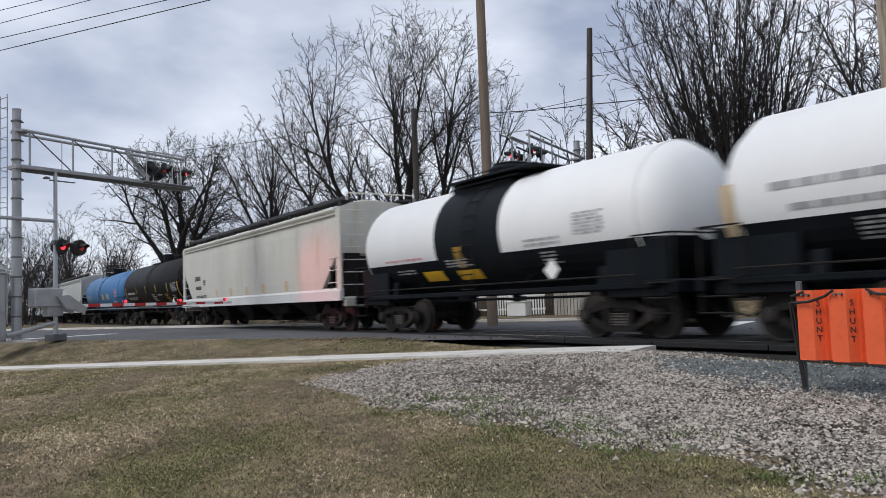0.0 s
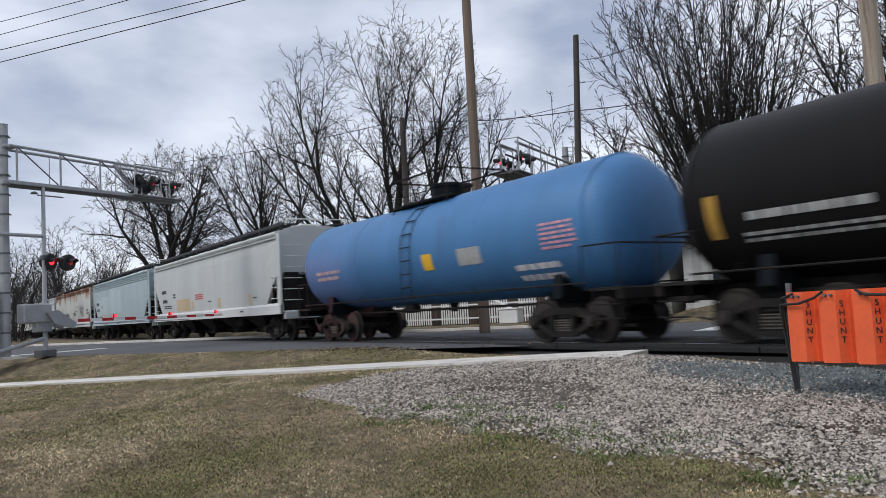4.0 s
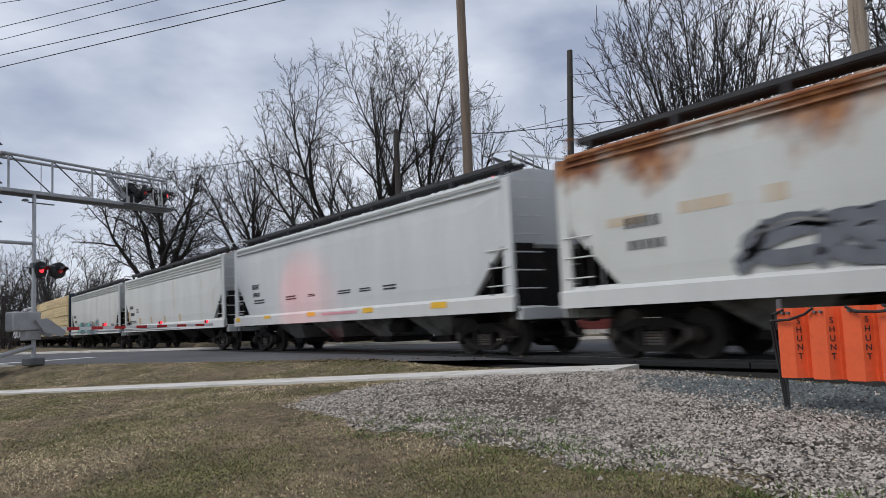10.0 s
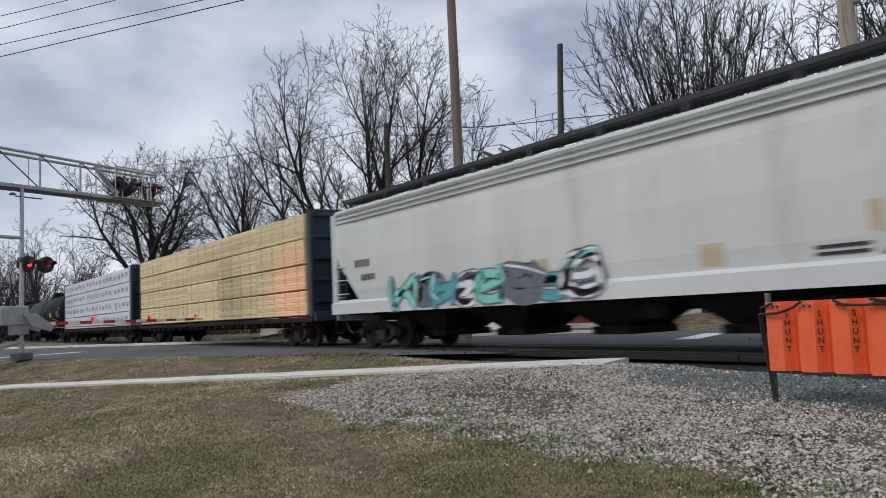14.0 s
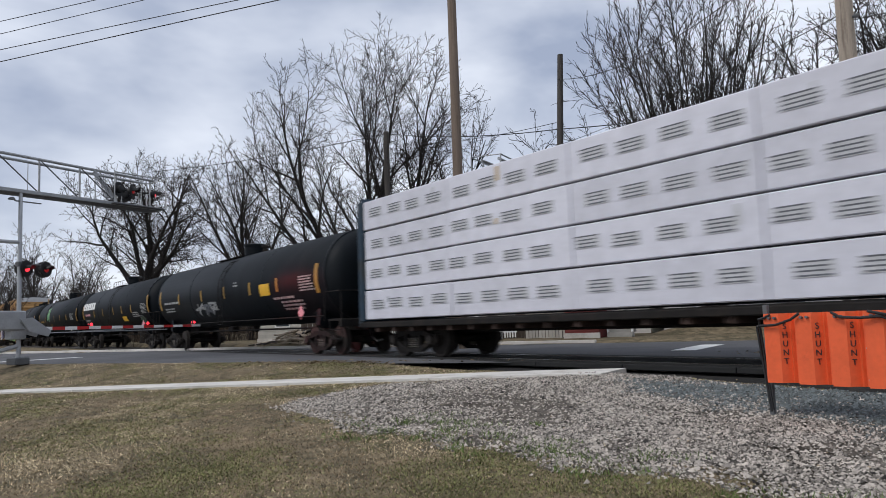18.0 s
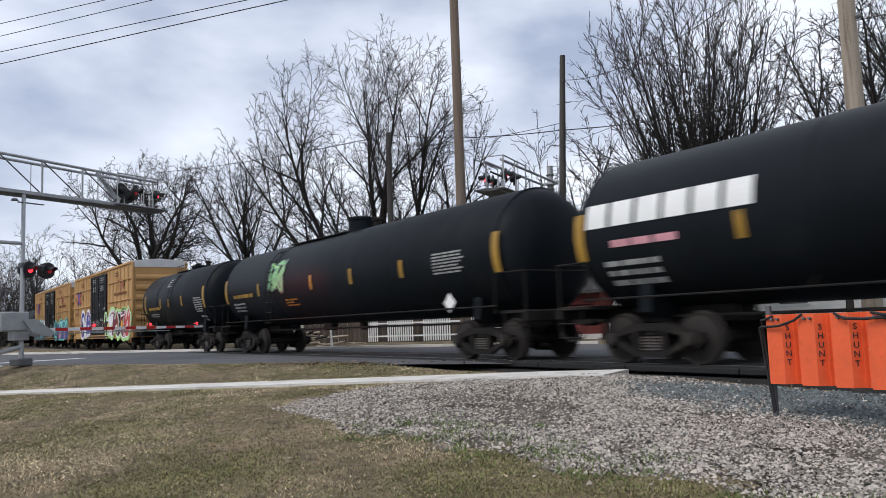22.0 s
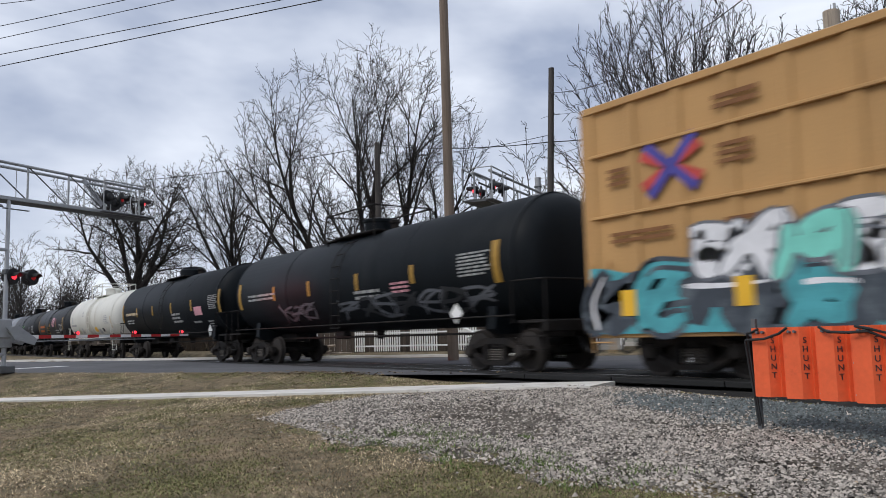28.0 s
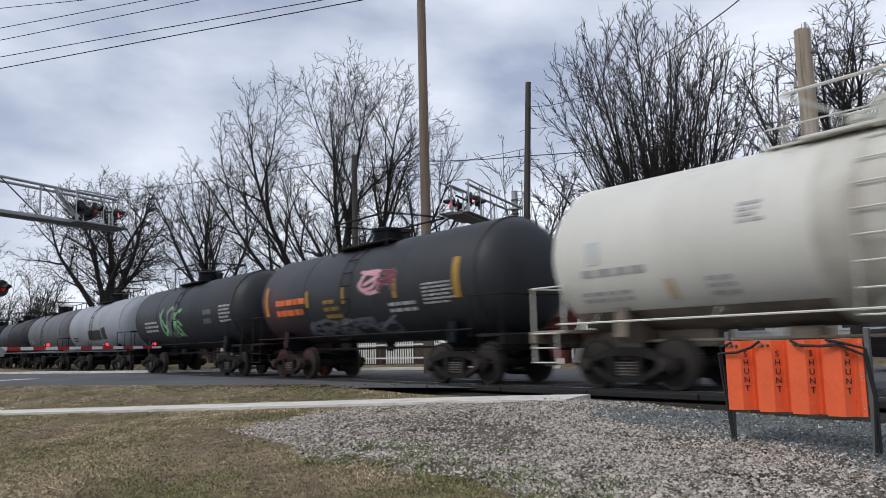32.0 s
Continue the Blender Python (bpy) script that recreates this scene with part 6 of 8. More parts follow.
tagged(mound, "low grassy mound round a thick tree bole", "mound", kind="structure")
tree("slender bare tree beyond the crossing", T_SLIM, -33.6, 31.5, 0, 40, 1.15)
tree("slender bare tree behind the house", T_SLIM, -16.4, 30.5, 0, 130, 1.1)
tree("bare tree behind the houses", T_TALL, -10.6, 29.0, 0, 200, 0.85)
tree("small bare tree beyond the track", T_SLIM, -69.4, 9.2, 0, 200, 0.84)
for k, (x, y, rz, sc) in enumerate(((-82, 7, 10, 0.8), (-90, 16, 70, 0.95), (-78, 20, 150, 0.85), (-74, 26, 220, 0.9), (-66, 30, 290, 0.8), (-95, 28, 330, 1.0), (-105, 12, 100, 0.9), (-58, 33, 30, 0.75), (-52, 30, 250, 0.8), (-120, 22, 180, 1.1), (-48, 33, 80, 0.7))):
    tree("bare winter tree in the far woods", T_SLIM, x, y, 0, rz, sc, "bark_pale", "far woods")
for k, (x, y, rz) in enumerate(((-64, 21, 0), (-70, 15, 50), (-55, 27, 100), (-50, 27, 200), (-75, 11, 250), (-46, 29, 300), (-62, 27, 20), (-80, 13, 140), (-37, 30, 70), (-86, 22, 300))):
    tree("leafless thicket along the railway", T_BUSH, x, y, 0, rz, 0.75 + 0.05 * (k % 4), "bark_pale", "thicket")

for k, (x, y, rz, sc) in enumerate(((-75, 4, 15, 0.75), (-71, 6.5, 95, 0.7), (-80, 9, 160, 0.8), (-88, 5, 230, 0.85), (-84, 12, 300, 0.85), (-69, 12, 45, 0.7), (-95, 8, 130, 0.9), (-66, 17.5, 205, 0.7), (-50, 24, 20, 0.7))):
    tree("bare winter tree in the near woods", T_SLIM, x, y, 0, rz, sc, "bark", "far woods")
for k, (x, y, rz) in enumerate(((-83, 3, 15), (-88, 8, 65), (-79, 1, 115), (-92, 12, 165), (-86, 16, 215), (-97, 5, 265), (-66, 13, 315), (-74, 14, 5), (-66, 5, 0), (-70, 8, 50), (-68, 3, 100), (-74, 6.5, 200), (-62, 18, 250), (-72, 10, 300), (-60, 21, 20), (-78, 5, 140))):
    tree("leafless thicket along the railway", T_BUSH, x, y, 0, rz, 0.8 + 0.06 * (k % 4), "bark_pale", "thicket")
tree("bare tree beside the street pole", T_TALL, -12.6, 26.6, 0.05, 100, 0.78)

# ---- crossing signals ----
def flasher(parent, x, y, z, facing, lit, hood=True):
    """One lamp head; facing in degrees."""
    m = pose(x, y, z, 0, 0, facing)
    disc = part("lamp_plate", Shape().lathe("x", [(-0.02, 0.02), (-0.02, 0.26), (0.0, 0.27), (0.02, 0.25), (0.02, 0.02)], n=24), "black", parent, at=m, smooth=True)
    part("lamp_housing", Shape().lathe("x", [(-0.16, 0.05), (-0.14, 0.12), (-0.02, 0.15), (0.0, 0.15)], n=16), "black", disc, smooth=True)
    part("lens", Shape().lathe("x", [(0.02, 0.105), (0.045, 0.09), (0.055, 0.02)], n=18), "lamp_red" if lit else "lamp_dull", disc, "red signal lens", smooth=True)
    s = Shape()
    n = 10
    vs = []
    for k in range(n + 1):
        a = math.pi * (-0.05 + 1.1 * k / n)
        for d, r in ((0.0, 0.125), (0.24, 0.115)):
            vs.append((0.02 + d * (1 if k not in (0, n) else 0.6), r * math.cos(a), r * math.sin(a)))
    s.add(vs, [(2 * k, 2 * k + 1, 2 * k + 3, 2 * k + 2) for k in range(n)])
    part("hood", s, "black", disc)


def sign_text(parent, text, size, at, material, name="lettering", squash=1.0):
    cu = bpy.data.curves.new(name, "FONT")
    cu.body, cu.size, cu.align_x, cu.align_y, cu.extrude = text, size, "CENTER", "CENTER", 0.002
    cu.materials.append(M[material])
    ob = new(name, cu)
    ob.parent, ob.matrix_basis = parent, at
    return ob


def cantilever(name_label, x, y, z, reach, arm_deg, base_h, mast_h, platform=2.2):
    """A signal bridge: mast at the origin, truss reaching along its own +x."""
    c = thing("cantilever_signal", name_label, "railroad signal", pose(x, y, z, 0, 0, arm_deg))
    mast = part("mast", Shape().lathe("z", [(0, 0.16), (mast_h, 0.13)], n=20), "galv", c, smooth=True)
    part("base_plate", Shape().box(0, 0, 0.04, 0.6, 0.6, 0.08, 0.01).box(0, 0, 0.02, 0.9, 0.9, 0.04), "concrete", mast)
    part("cap", Shape().lathe("z", [(mast_h, 0.14), (mast_h + 0.03, 0.14), (mast_h + 0.05, 0.04)], n=16), "galv", mast)
    for k in range(11):
        zz = 0.8 + k * (mast_h - 1.2) / 10
        part("clamp", Shape().lathe("z", [(zz, 0.17), (zz + 0.05, 0.17)], n=16).box(0.17, 0, zz + 0.025, 0.1, 0.06, 0.04), "galv_dark", mast)
    lad = ladder(Shape(), -0.42, 0, 0.6, mast_h + 0.4, 0.42, 0.32, 0.014, face="x")
    part("ladder", lad, "galv", c)
    cage = Shape()
    for k in range(6):
        zz = 2.4 + k * 1.0
        if zz < mast_h + 0.4:
            cage.path([(-0.42, -0.25, zz), (-0.75, -0.3, zz), (-0.9, 0, zz), (-0.75, 0.3, zz), (-0.42, 0.25, zz)], 0.012, 5)
    part("ladder_cage", cage, "galv", c)
    lo, hi = base_h, base_h + 1.18
    for yy in (-0.32, 0.32):
        part("lower_chord", Shape().box(reach / 2, yy, lo, reach, 0.07, 0.12, 0.01), "galv", c)
        part("upper_chord", Shape().tube((0, yy, hi), (reach - 0.3, yy, hi - 0.12), 0.05, n=8), "galv", c)
        n = 4
        for k in range(n + 1):
            xx = 0.25 + k * (reach - 0.7) / n
            zt = hi - 0.12 * xx / reach
            part("upright", Shape().tube((xx, yy, lo), (xx, yy, zt), 0.036 if yy < 0 else 0.014, n=6), "galv", c)
            if k < n - 1 and yy < 0:
                part("diagonal", Shape().tube((xx, yy, zt), (0.25 + (k + 1) * (reach - 0.7) / n, yy, lo), 0.022, n=6), "galv_dark", c)
    part("walkway", Shape().box(reach / 2 + 0.1, 0, lo - 0.03, reach, 0.60, 0.09), "galv_dark", c, "steel grating walkway")
    part("connector", Shape().box(0.1, 0, lo, 0.5, 0.5, 0.14, 0.02).box(0.1, 0, hi, 0.4, 0.4, 0.10, 0.02), "galv", c)
    g = Shape()
    x0, x1 = reach - platform, reach + 0.1
    for yy in (-0.55, 0.55):
        g.path([(x0, yy, lo), (x0, yy, lo + 1.12), (x1, yy, lo + 1.12), (x1, yy, lo)], 0.028, 6)
        g.tube(((x0 + x1) / 2, yy, lo), ((x0 + x1) / 2, yy, lo + 1.12), 0.02, n=6)
    g.tube((x1, -0.55, lo + 1.12), (x1, 0.55, lo + 1.12), 0.02, n=6)
    part("guard_rail", g, "galv", c)
    part("platform", Shape().box((x0 + x1) / 2, 0, lo - 0.02, x1 - x0, 1.15, 0.05, 0.01), "galv_dark", c)
    return c, lo, hi


ARM = 25.0 + 90.0
canti, c_lo, c_hi = cantilever("galvanised signal bridge reaching over the street", -28.6, 2.2, 0.02, 6.7, ARM, 5.62, 7.5)
part("cross_arm", Shape().tube((5.45, -0.8, c_lo + 0.62), (5.45, 0.8, c_lo + 0.62), 0.035, n=8).tube((6.35, -0.5, c_lo + 0.62), (6.35, 0.5, c_lo + 0.62), 0.035, n=8).tube((5.0, 0, c_lo + 0.62), (6.6, 0, c_lo + 0.62), 0.03, n=8), "black", canti)
flasher(canti, 4.75, -0.45, c_lo + 0.52, 95, False)
flasher(canti, 5.35, -0.45, c_lo + 0.52, -60, False)
flasher(canti, 5.75, 0.45, c_lo + 0.52, 40, True)
flasher(canti, 6.35, -0.45, c_lo + 0.52, -40, True)
# white board in galvanised grey: its backlit darkness is put into the colour
buck = part("crossbuck", Shape().box(4.15, -0.40, c_lo + 0.62, 1.15, 0.03, 0.17, 0, 0, 0.8), "galv", canti, "narrow white sign board drawn in silhouette grey")
sign_text(canti, "CROSSING", 0.15, Matrix.Translation((4.15, -0.42, c_lo + 0.62)) @ Matrix.Rotation(0.8, 4, "Y") @ Matrix.Rotation(radians(90), 4, "X"), "ink")

gate = thing("crossing_gate", "grey gate mechanism with a lowered striped arm", "crossing gate", pose(-28.8, 3.35, 0.0, 0, 0, ARM))
part("mast", Shape().lathe("z", [(0, 0.11), (0.3, 0.075), (5.55, 0.06), (5.6, 0.02)], n=16), "galv", gate, smooth=True)
part("base", Shape().box(0, 0, 0.12, 0.5, 0.5, 0.24, 0.03), "galv_dark", gate)
part("mechanism", Shape().box(-0.35, 0.0, 1.42, 0.95, 0.45, 0.62, 0.04), "galv", gate)
part("gear_box", Shape().box(-0.1, 0.0, 0.98, 0.55, 0.32, 0.34, 0.03), "galv", gate)
part("counterweight", Shape().prism([(-0.15, 1.45), (0.25, 1.5), (0.9, 1.06), (0.8, 0.88), (0.15, 1.05)], -0.36, -0.28, "y").prism([(-0.15, 1.45), (0.25, 1.5), (0.9, 1.06), (0.8, 0.88), (0.15, 1.05)], 0.28, 0.36, "y"), "galv", gate)
part("strut", Shape().tube((-1.6, 0.0, 0.25), (0.05, 0, 0.62), 0.07, n=10), "galv", gate)
arm_len = 7.6
for k in range(15):
    x = 0.7 + (k + 0.5) * (arm_len - 0.7) / 15
    part("arm_stripe", Shape().box(x, 0, 1.14 - 0.02 * k / 15, (arm_len - 0.7) / 15, 0.035, 0.115 - 0.002 * k), "red" if k % 2 else "white", gate)
part("arm_truss", Shape().box(arm_len * 0.42, 0, 1.0, arm_len * 0.72, 0.03, 0.03).tube((0.8, 0.02, 0.98), (arm_len * 0.8, 0.02, 1.1), 0.012, n=6), "galv", gate)
for x, lit in ((2.6, True), (arm_len - 0.35, True), (5.0, True)):
    lamp = part("arm_lamp", Shape().box(x, 0, 1.25, 0.12, 0.1, 0.12, 0.02), "black", gate)
    part("lens", Shape().lathe("y", [(-0.07, 0.05), (-0.055, 0.055), (0.055, 0.055), (0.07, 0.05)], (x, 0, 1.25), 12), "lamp_red" if lit else "lamp_dull", lamp, "red lens")
part("flasher_arm", Shape().tube((-0.1, 0, 3.24), (1.0, 0, 3.24), 0.03, n=8).box(0, 0, 3.24, 0.2, 0.2, 0.16, 0.02), "galv_dark", gate)
flasher(gate, 0.18, -0.1, 3.1, -75, True)
flasher(gate, 0.85, -0.1, 3.1, -75, False)
flasher(gate, 0.2, 0.12, 3.1, 40, False)
flasher(gate, 0.88, 0.12, 3.1, 40, True)
part("mast_arm", Shape().tube((-2.2, 0, 3.95), (0, 0, 3.95), 0.06, n=10), "galv", gate)
part("bell", Shape().box(0.25, 0, 5.3, 0.9, 0.1, 0.03, 0.01).lathe("z", [(5.33, 0.12), (5.39, 0.08), (5.41, 0.02)], (-0.3, 0, 0), 14), "galv_dark", gate)
cabinet = thing("relay_cabinet", "grey steel signal cabinet beside the mast", "cabinet", pose(-28.4, 1.35, 0.0, 0, 0, 25))
part("body", Shape().box(0, 0, 1.15, 0.7, 0.9, 2.1, 0.03), "galv", cabinet)
part("roof", Shape().box(0, 0, 2.23, 0.8, 1.0, 0.06, 0.02), "galv", cabinet)
part("door", Shape().box(0.36, 0, 1.15, 0.03, 0.8, 1.9, 0.01), "galv", cabinet)

far_c, f_lo, f_hi = cantilever("galvanised signal bridge on the far side of the street", -24.9, 23.0, 0.05, 7.0, -60, 5.45, 7.4, 2.2)
for x, fac, lit in ((5.6, -60, False), (6.3, -60, True), (5.8, 115, False), (6.6, 115, True)):
    flasher(far_c, x, -0.45 if fac < 0 else 0.45, f_lo + 0.5, fac, lit)
part("cross_arm", Shape().tube((5.2, 0, f_lo + 0.62), (6.9, 0, f_lo + 0.62), 0.035, n=8), "black", far_c)

# ---- poles and wires ----
def pole(label, x, y, z0, z1, r0, r1, lean_x=0.0, lean_y=0.0, wood="pole_wood", name="utility_pole"):
    p = thing(name, label, "utility pole", pose(x, y, z0))
    h = z1 - z0
    s, rings, n = Shape(), [], 16
    for k in range(9):
        t = k / 8
        r = r0 + (r1 - r0) * t
        rings.append([(lean_x * t + r * math.cos(2 * math.pi * i / n), lean_y * t + r * math.sin(2 * math.pi * i / n), h * t) for i in range(n)])
    part("shaft", s.loft(rings), wood, p, smooth=True)
    return p


pole("tall round brown wooden utility pole", -21.8, 15.95, -0.1, 13.5, 0.19, 0.15)
p2 = pole("thin dark leaning wooden pole", -24.6, 23.0, 0, 12.3, 0.17, 0.12, 0.25, 0.55, "pole_old")
p3 = pole("stout weathered wooden utility pole", -8.2, 16.1, 0, 7.4, 0.2, 0.165, wood="pole_grey")
part("top_pin", Shape().tube((0.08, 0, 7.3), (0.08, 0, 7.55), 0.03, n=8), "galv", p3)
part("insulator", Shape().lathe("x", [(0.14, 0.02), (0.2, 0.05), (0.26, 0.05), (0.3, 0.02)], (0, 0, 6.85), 10), "galv_dark", p3)
pole("short broken dark pole among the tree stems", -38.6, 23.2, 0, 12.0, 0.2, 0.16, 0, 0, "pole_old")


def wire(label, pts, r=0.012, sag=0.0):
    w, line = Shape(), []
    for p, q in zip(pts, pts[1:]):
        p, q = Vector(p), Vector(q)
        line += [p.lerp(q, k / 12) - Vector((0, 0, sag * 4 * k / 12 * (1 - k / 12))) for k in range(0 if not line else 1, 13)]
    w.path(line, r, 5)
    tagged(part("overhead_wire", w, "black"), label, "wire")


for (x0, y0, x1, y1, z, r) in ((-24.53, 2.43, -15.88, 7.99, 8.6, 0.013), (-23.8, 2.35, -16.56, 7.31, 8.7, 0.011), (-24.25, 2.38, -19.11, 5.72, 9.3, 0.010), (-23.41, 2.29, -19.83, 4.75, 9.35, 0.010), (-22.7, 2.21, -21.74, 3.13, 9.7, 0.009)):
    p, q = Vector((x0, y0, z)), Vector((x1, y1, z))
    d = (q - p).normalized()
    wire("black overhead line above the lawn", [p - d * 45, q + d * 30], r)
wire("black overhead line between the poles", [(-58.0, 15.25, 12.5), (-38.6, 23.2, 11.9), (-24.45, 23.35, 9.0), (-14.0, 27.0, 8.7)], 0.022, 0.25)
wire("second black line between poles", [(-38.6, 23.2, 11.3), (-24.5, 23.3, 9.3)], 0.014, 0.3)
wire("thin black overhead line over the street", [(-24.4, 23.4, 11.2), (-6.6, 13.9, 8.2)], 0.014, 0.9)
wire("black overhead line to the street pole", [(-24.5, 23.3, 8.3), (-8.2, 16.1, 7.0)], 0.011, 0.2)
wire("black service line from the street pole", [(-8.2, 16.1, 6.8), (14.0, 22.0, 6.6)], 0.012, 0.2)

# ---- orange shunt boards on their frame ----
L0, L1 = Vector((-4.93, 7.53, 0)), Vector((-3.52, 7.61, 0))
dirv = (L1 - L0).normalized()
yaw = math.degrees(math.atan2(dirv.y, dirv.x))
BW = (L1 - L0).length
board = thing("shunt_boards", "bright orange steel boards marked SHUNT on a post frame", "sign", pose(L0.x, L0.y, -0.2, 0, 0, yaw))
for x in (0.0, BW):
    part("post", Shape().box(x, 0.03, 0.55, 0.05, 0.05, 1.16, 0.005), "galv_dark", board)
part("rail", Shape().box(BW / 2, 0.05, 0.38, BW, 0.04, 0.05, 0.005).box(BW / 2, 0.05, 1.0, BW, 0.04, 0.05, 0.005), "galv_dark", board)
pw = (BW - 0.06) / 4
for k in range(4):
    x0 = 0.03 + k * pw
    prof = [(x0, 0.0), (x0 + 0.01, -0.10), (x0 + pw * 0.52, -0.10), (x0 + pw * 0.72, -0.01), (x0 + pw * 0.80, -0.035), (x0 + pw * 0.86, -0.01), (x0 + pw * 0.995, -0.01), (x0 + pw * 0.995, 0.02), (x0, 0.02)]
    pan = part("panel", Shape().prism(prof, 0.33 - 0.006 * k, 1.035, "z"), "orange", board)
    face_a = math.degrees(math.atan2(0.09, pw * 0.20))
    for j, ch in enumerate("SHUNT"):
        sign_text(pan, ch, 0.085, pose(x0 + pw * 0.625, -0.060, 0.90 - j * 0.088, 90, 0, face_a), "ink")
    for z in (0.38, 0.68, 0.99):
        part("rivet", Shape().lathe("y", [(-0.02, 0.004), (-0.014, 0.011), (-0.008, 0.012)], (x0 + pw * 0.93, 0, z), 8), "galv", pan)
    for dx in (0.25, 0.42):
        part("terminal", Shape().tube((x0 + pw * dx, -0.10, 0.985), (x0 + pw * dx, -0.14, 0.99), 0.014, n=8), "galv_dark", pan)
for pts in ([(0.13, -0.13, 1.02), (0.05, -0.12, 0.99), (-0.04, -0.05, 0.98), (-0.05, -0.02, 0.9), (-0.01, -0.03, 0.5), (0.05, -0.05, 0.05)],
            [(0.44, -0.13, 1.03), (0.36, -0.15, 0.97), (0.2, -0.15, 0.92), (0.0, -0.13, 0.91), (-0.06, -0.06, 0.91), (-0.04, -0.04, 0.6), (0.04, -0.06, 0.03)],
            [(0.76, -0.13, 1.03), (0.86, -0.16, 0.98), (1.05, -0.16, 0.97), (1.22, -0.14, 0.98), (BW, -0.06, 0.88), (BW + 0.05, -0.04, 0.5), (BW + 0.03, -0.05, 0.0)],
            [(1.1, -0.13, 1.03), (1.24, -0.14, 1.0), (BW + 0.01, -0.06, 0.94), (BW + 0.06, -0.03, 0.5), (BW + 0.06, -0.03, 0.0)]):
    part("cable", Shape().path(pts, 0.014, 7), "black", board, "thick black cable")

# ---- across the street ----
M["clapboard"] = shader("clapboard", (0.74, 0.74, 0.72), 0.7, vary=0.08, scale=2, bump=0.05, per_piece=0.05)
M["shingle"] = shader("shingle", (0.09, 0.085, 0.08), 0.95, vary=0.3, scale=3, fine=30, bump=0.4)
M["shed_red"] = shader("shed_red", (0.16, 0.035, 0.03), 0.85, vary=0.2, scale=2, bump=0.1, per_piece=0.12)
M["board_dark"] = shader("board_dark", (0.075, 0.058, 0.046), 0.9, vary=0.3, scale=2, bump=0.2, per_piece=0.3)
M["board_pale"] = shader("board_pale", (0.42, 0.40, 0.36), 0.85, vary=0.2, scale=2, bump=0.15, per_piece=0.15)
M["stucco"] = shader("stucco", (0.45, 0.45, 0.40), 0.85, vary=0.15, scale=2, bump=0.15)
M["car_black"] = shader("car_black", (0.012, 0.012, 0.014), 0.18, 0.2, vary=0.1, scale=2, bump=0, spec=0.6)
M["alloy"] = shader("alloy", (0.6, 0.6, 0.62), 0.3, 0.9, vary=0.1, scale=4, bump=0)


def at_road(a, n, z=0.1, turn=0.0):
    x, y = road_xy(a, n)
    return pose(x, y, z, 0, 0, 25.0 + turn)


def house(label, a0, a1, n0, n1, eave, ridge, wall_mat, board=0.14, windows=(), name="house"):
    """A gabled house; its local x runs along the street, y away from it."""
    h = thing(name, label, "house", at_road(a0, n0))
    w, d = a1 - a0, n1 - n0
    part("wall", Shape().box(w / 2, d / 2, eave / 2, w, d, eave), wall_mat, h)
    front = part("siding", Shape().box(w / 2, -0.012, eave / 2, w, 0.02, eave), wall_mat, h)
    k, z = 0, 0.05
    while z < eave - 0.1:
        part("clapboard", Shape().prism([(-0.024, z), (-0.052, z), (-0.030, z + board), (-0.024, z + board)], 0.04, w - 0.04), wall_mat, front)
        z += board
        k += 1
    part("roof", Shape().prism([(-0.45, eave - 0.12), (d / 2, ridge), (d + 0.45, eave - 0.12), (d + 0.45, eave), (d / 2, ridge + 0.14), (-0.45, eave)], -0.35, w + 0.35), "shingle", h)
    part("gable", Shape().prism([(0.02, eave), (d - 0.02, eave), (d / 2, ridge - 0.03)], 0.0, w), wall_mat, h)
    part("foundation", Shape().box(w / 2, -0.03, 0.05, w + 0.06, 0.1, 0.3), "concrete", h)
    for x, z0, ww, hh in windows:
        win = part("window", Shape().box(x, -0.06, z0 + hh / 2, ww + 0.2, 0.05, 0.09).box(x, -0.06, z0 - 0.03, ww + 0.2, 0.09, 0.06).box(x, -0.06, z0 + hh + 0.03, ww + 0.2, 0.05, 0.09).box(x - ww / 2 - 0.05, -0.06, z0 + hh / 2, 0.1, 0.05, hh).box(x + ww / 2 + 0.05, -0.06, z0 + hh / 2, 0.1, 0.05, hh), "white", h, "white framed window")
        for s in (-1, 1):
            part("pane", Shape().box(x, -0.055, z0 + hh * (0.5 + 0.25 * s), ww, 0.01, hh * 0.46), "glass", win)
    return h


house("white clapboard house behind the big tree", -9.6, 4.0, 36.6, 44.0, 3.2, 5.6, "clapboard", windows=((1.85, 1.1, 1.1, 1.5), (5.4, 1.1, 1.1, 1.5), (9.7, 1.1, 1.6, 1.5)))
house("pale stucco cottage beside the white house", -13.9, -10.2, 36.4, 42.0, 2.8, 4.4, "stucco", 0.3, ((1.1, 1.1, 0.6, 0.6), (2.8, 1.1, 0.6, 0.6)))
shed = house("small dark red wooden garden shed", -11.7, -10.3, 29.6, 31.4, 1.9, 2.6, "shed_red", 0.2, name="garden_shed")
house("low grey house far along the street", -34.0, -26.0, 36.0, 43.0, 2.7, 4.4, "board_pale", 0.2, ((2.0, 0.9, 1.0, 1.2), (5.5, 0.9, 1.0, 1.2)))
house("tan house at the end of the street", 9.0, 19.0, 32.0, 40.0, 2.9, 4.8, "stucco", 0.2, ((2.2, 0.9, 1.1, 1.3), (6.5, 0.9, 1.1, 1.3)))

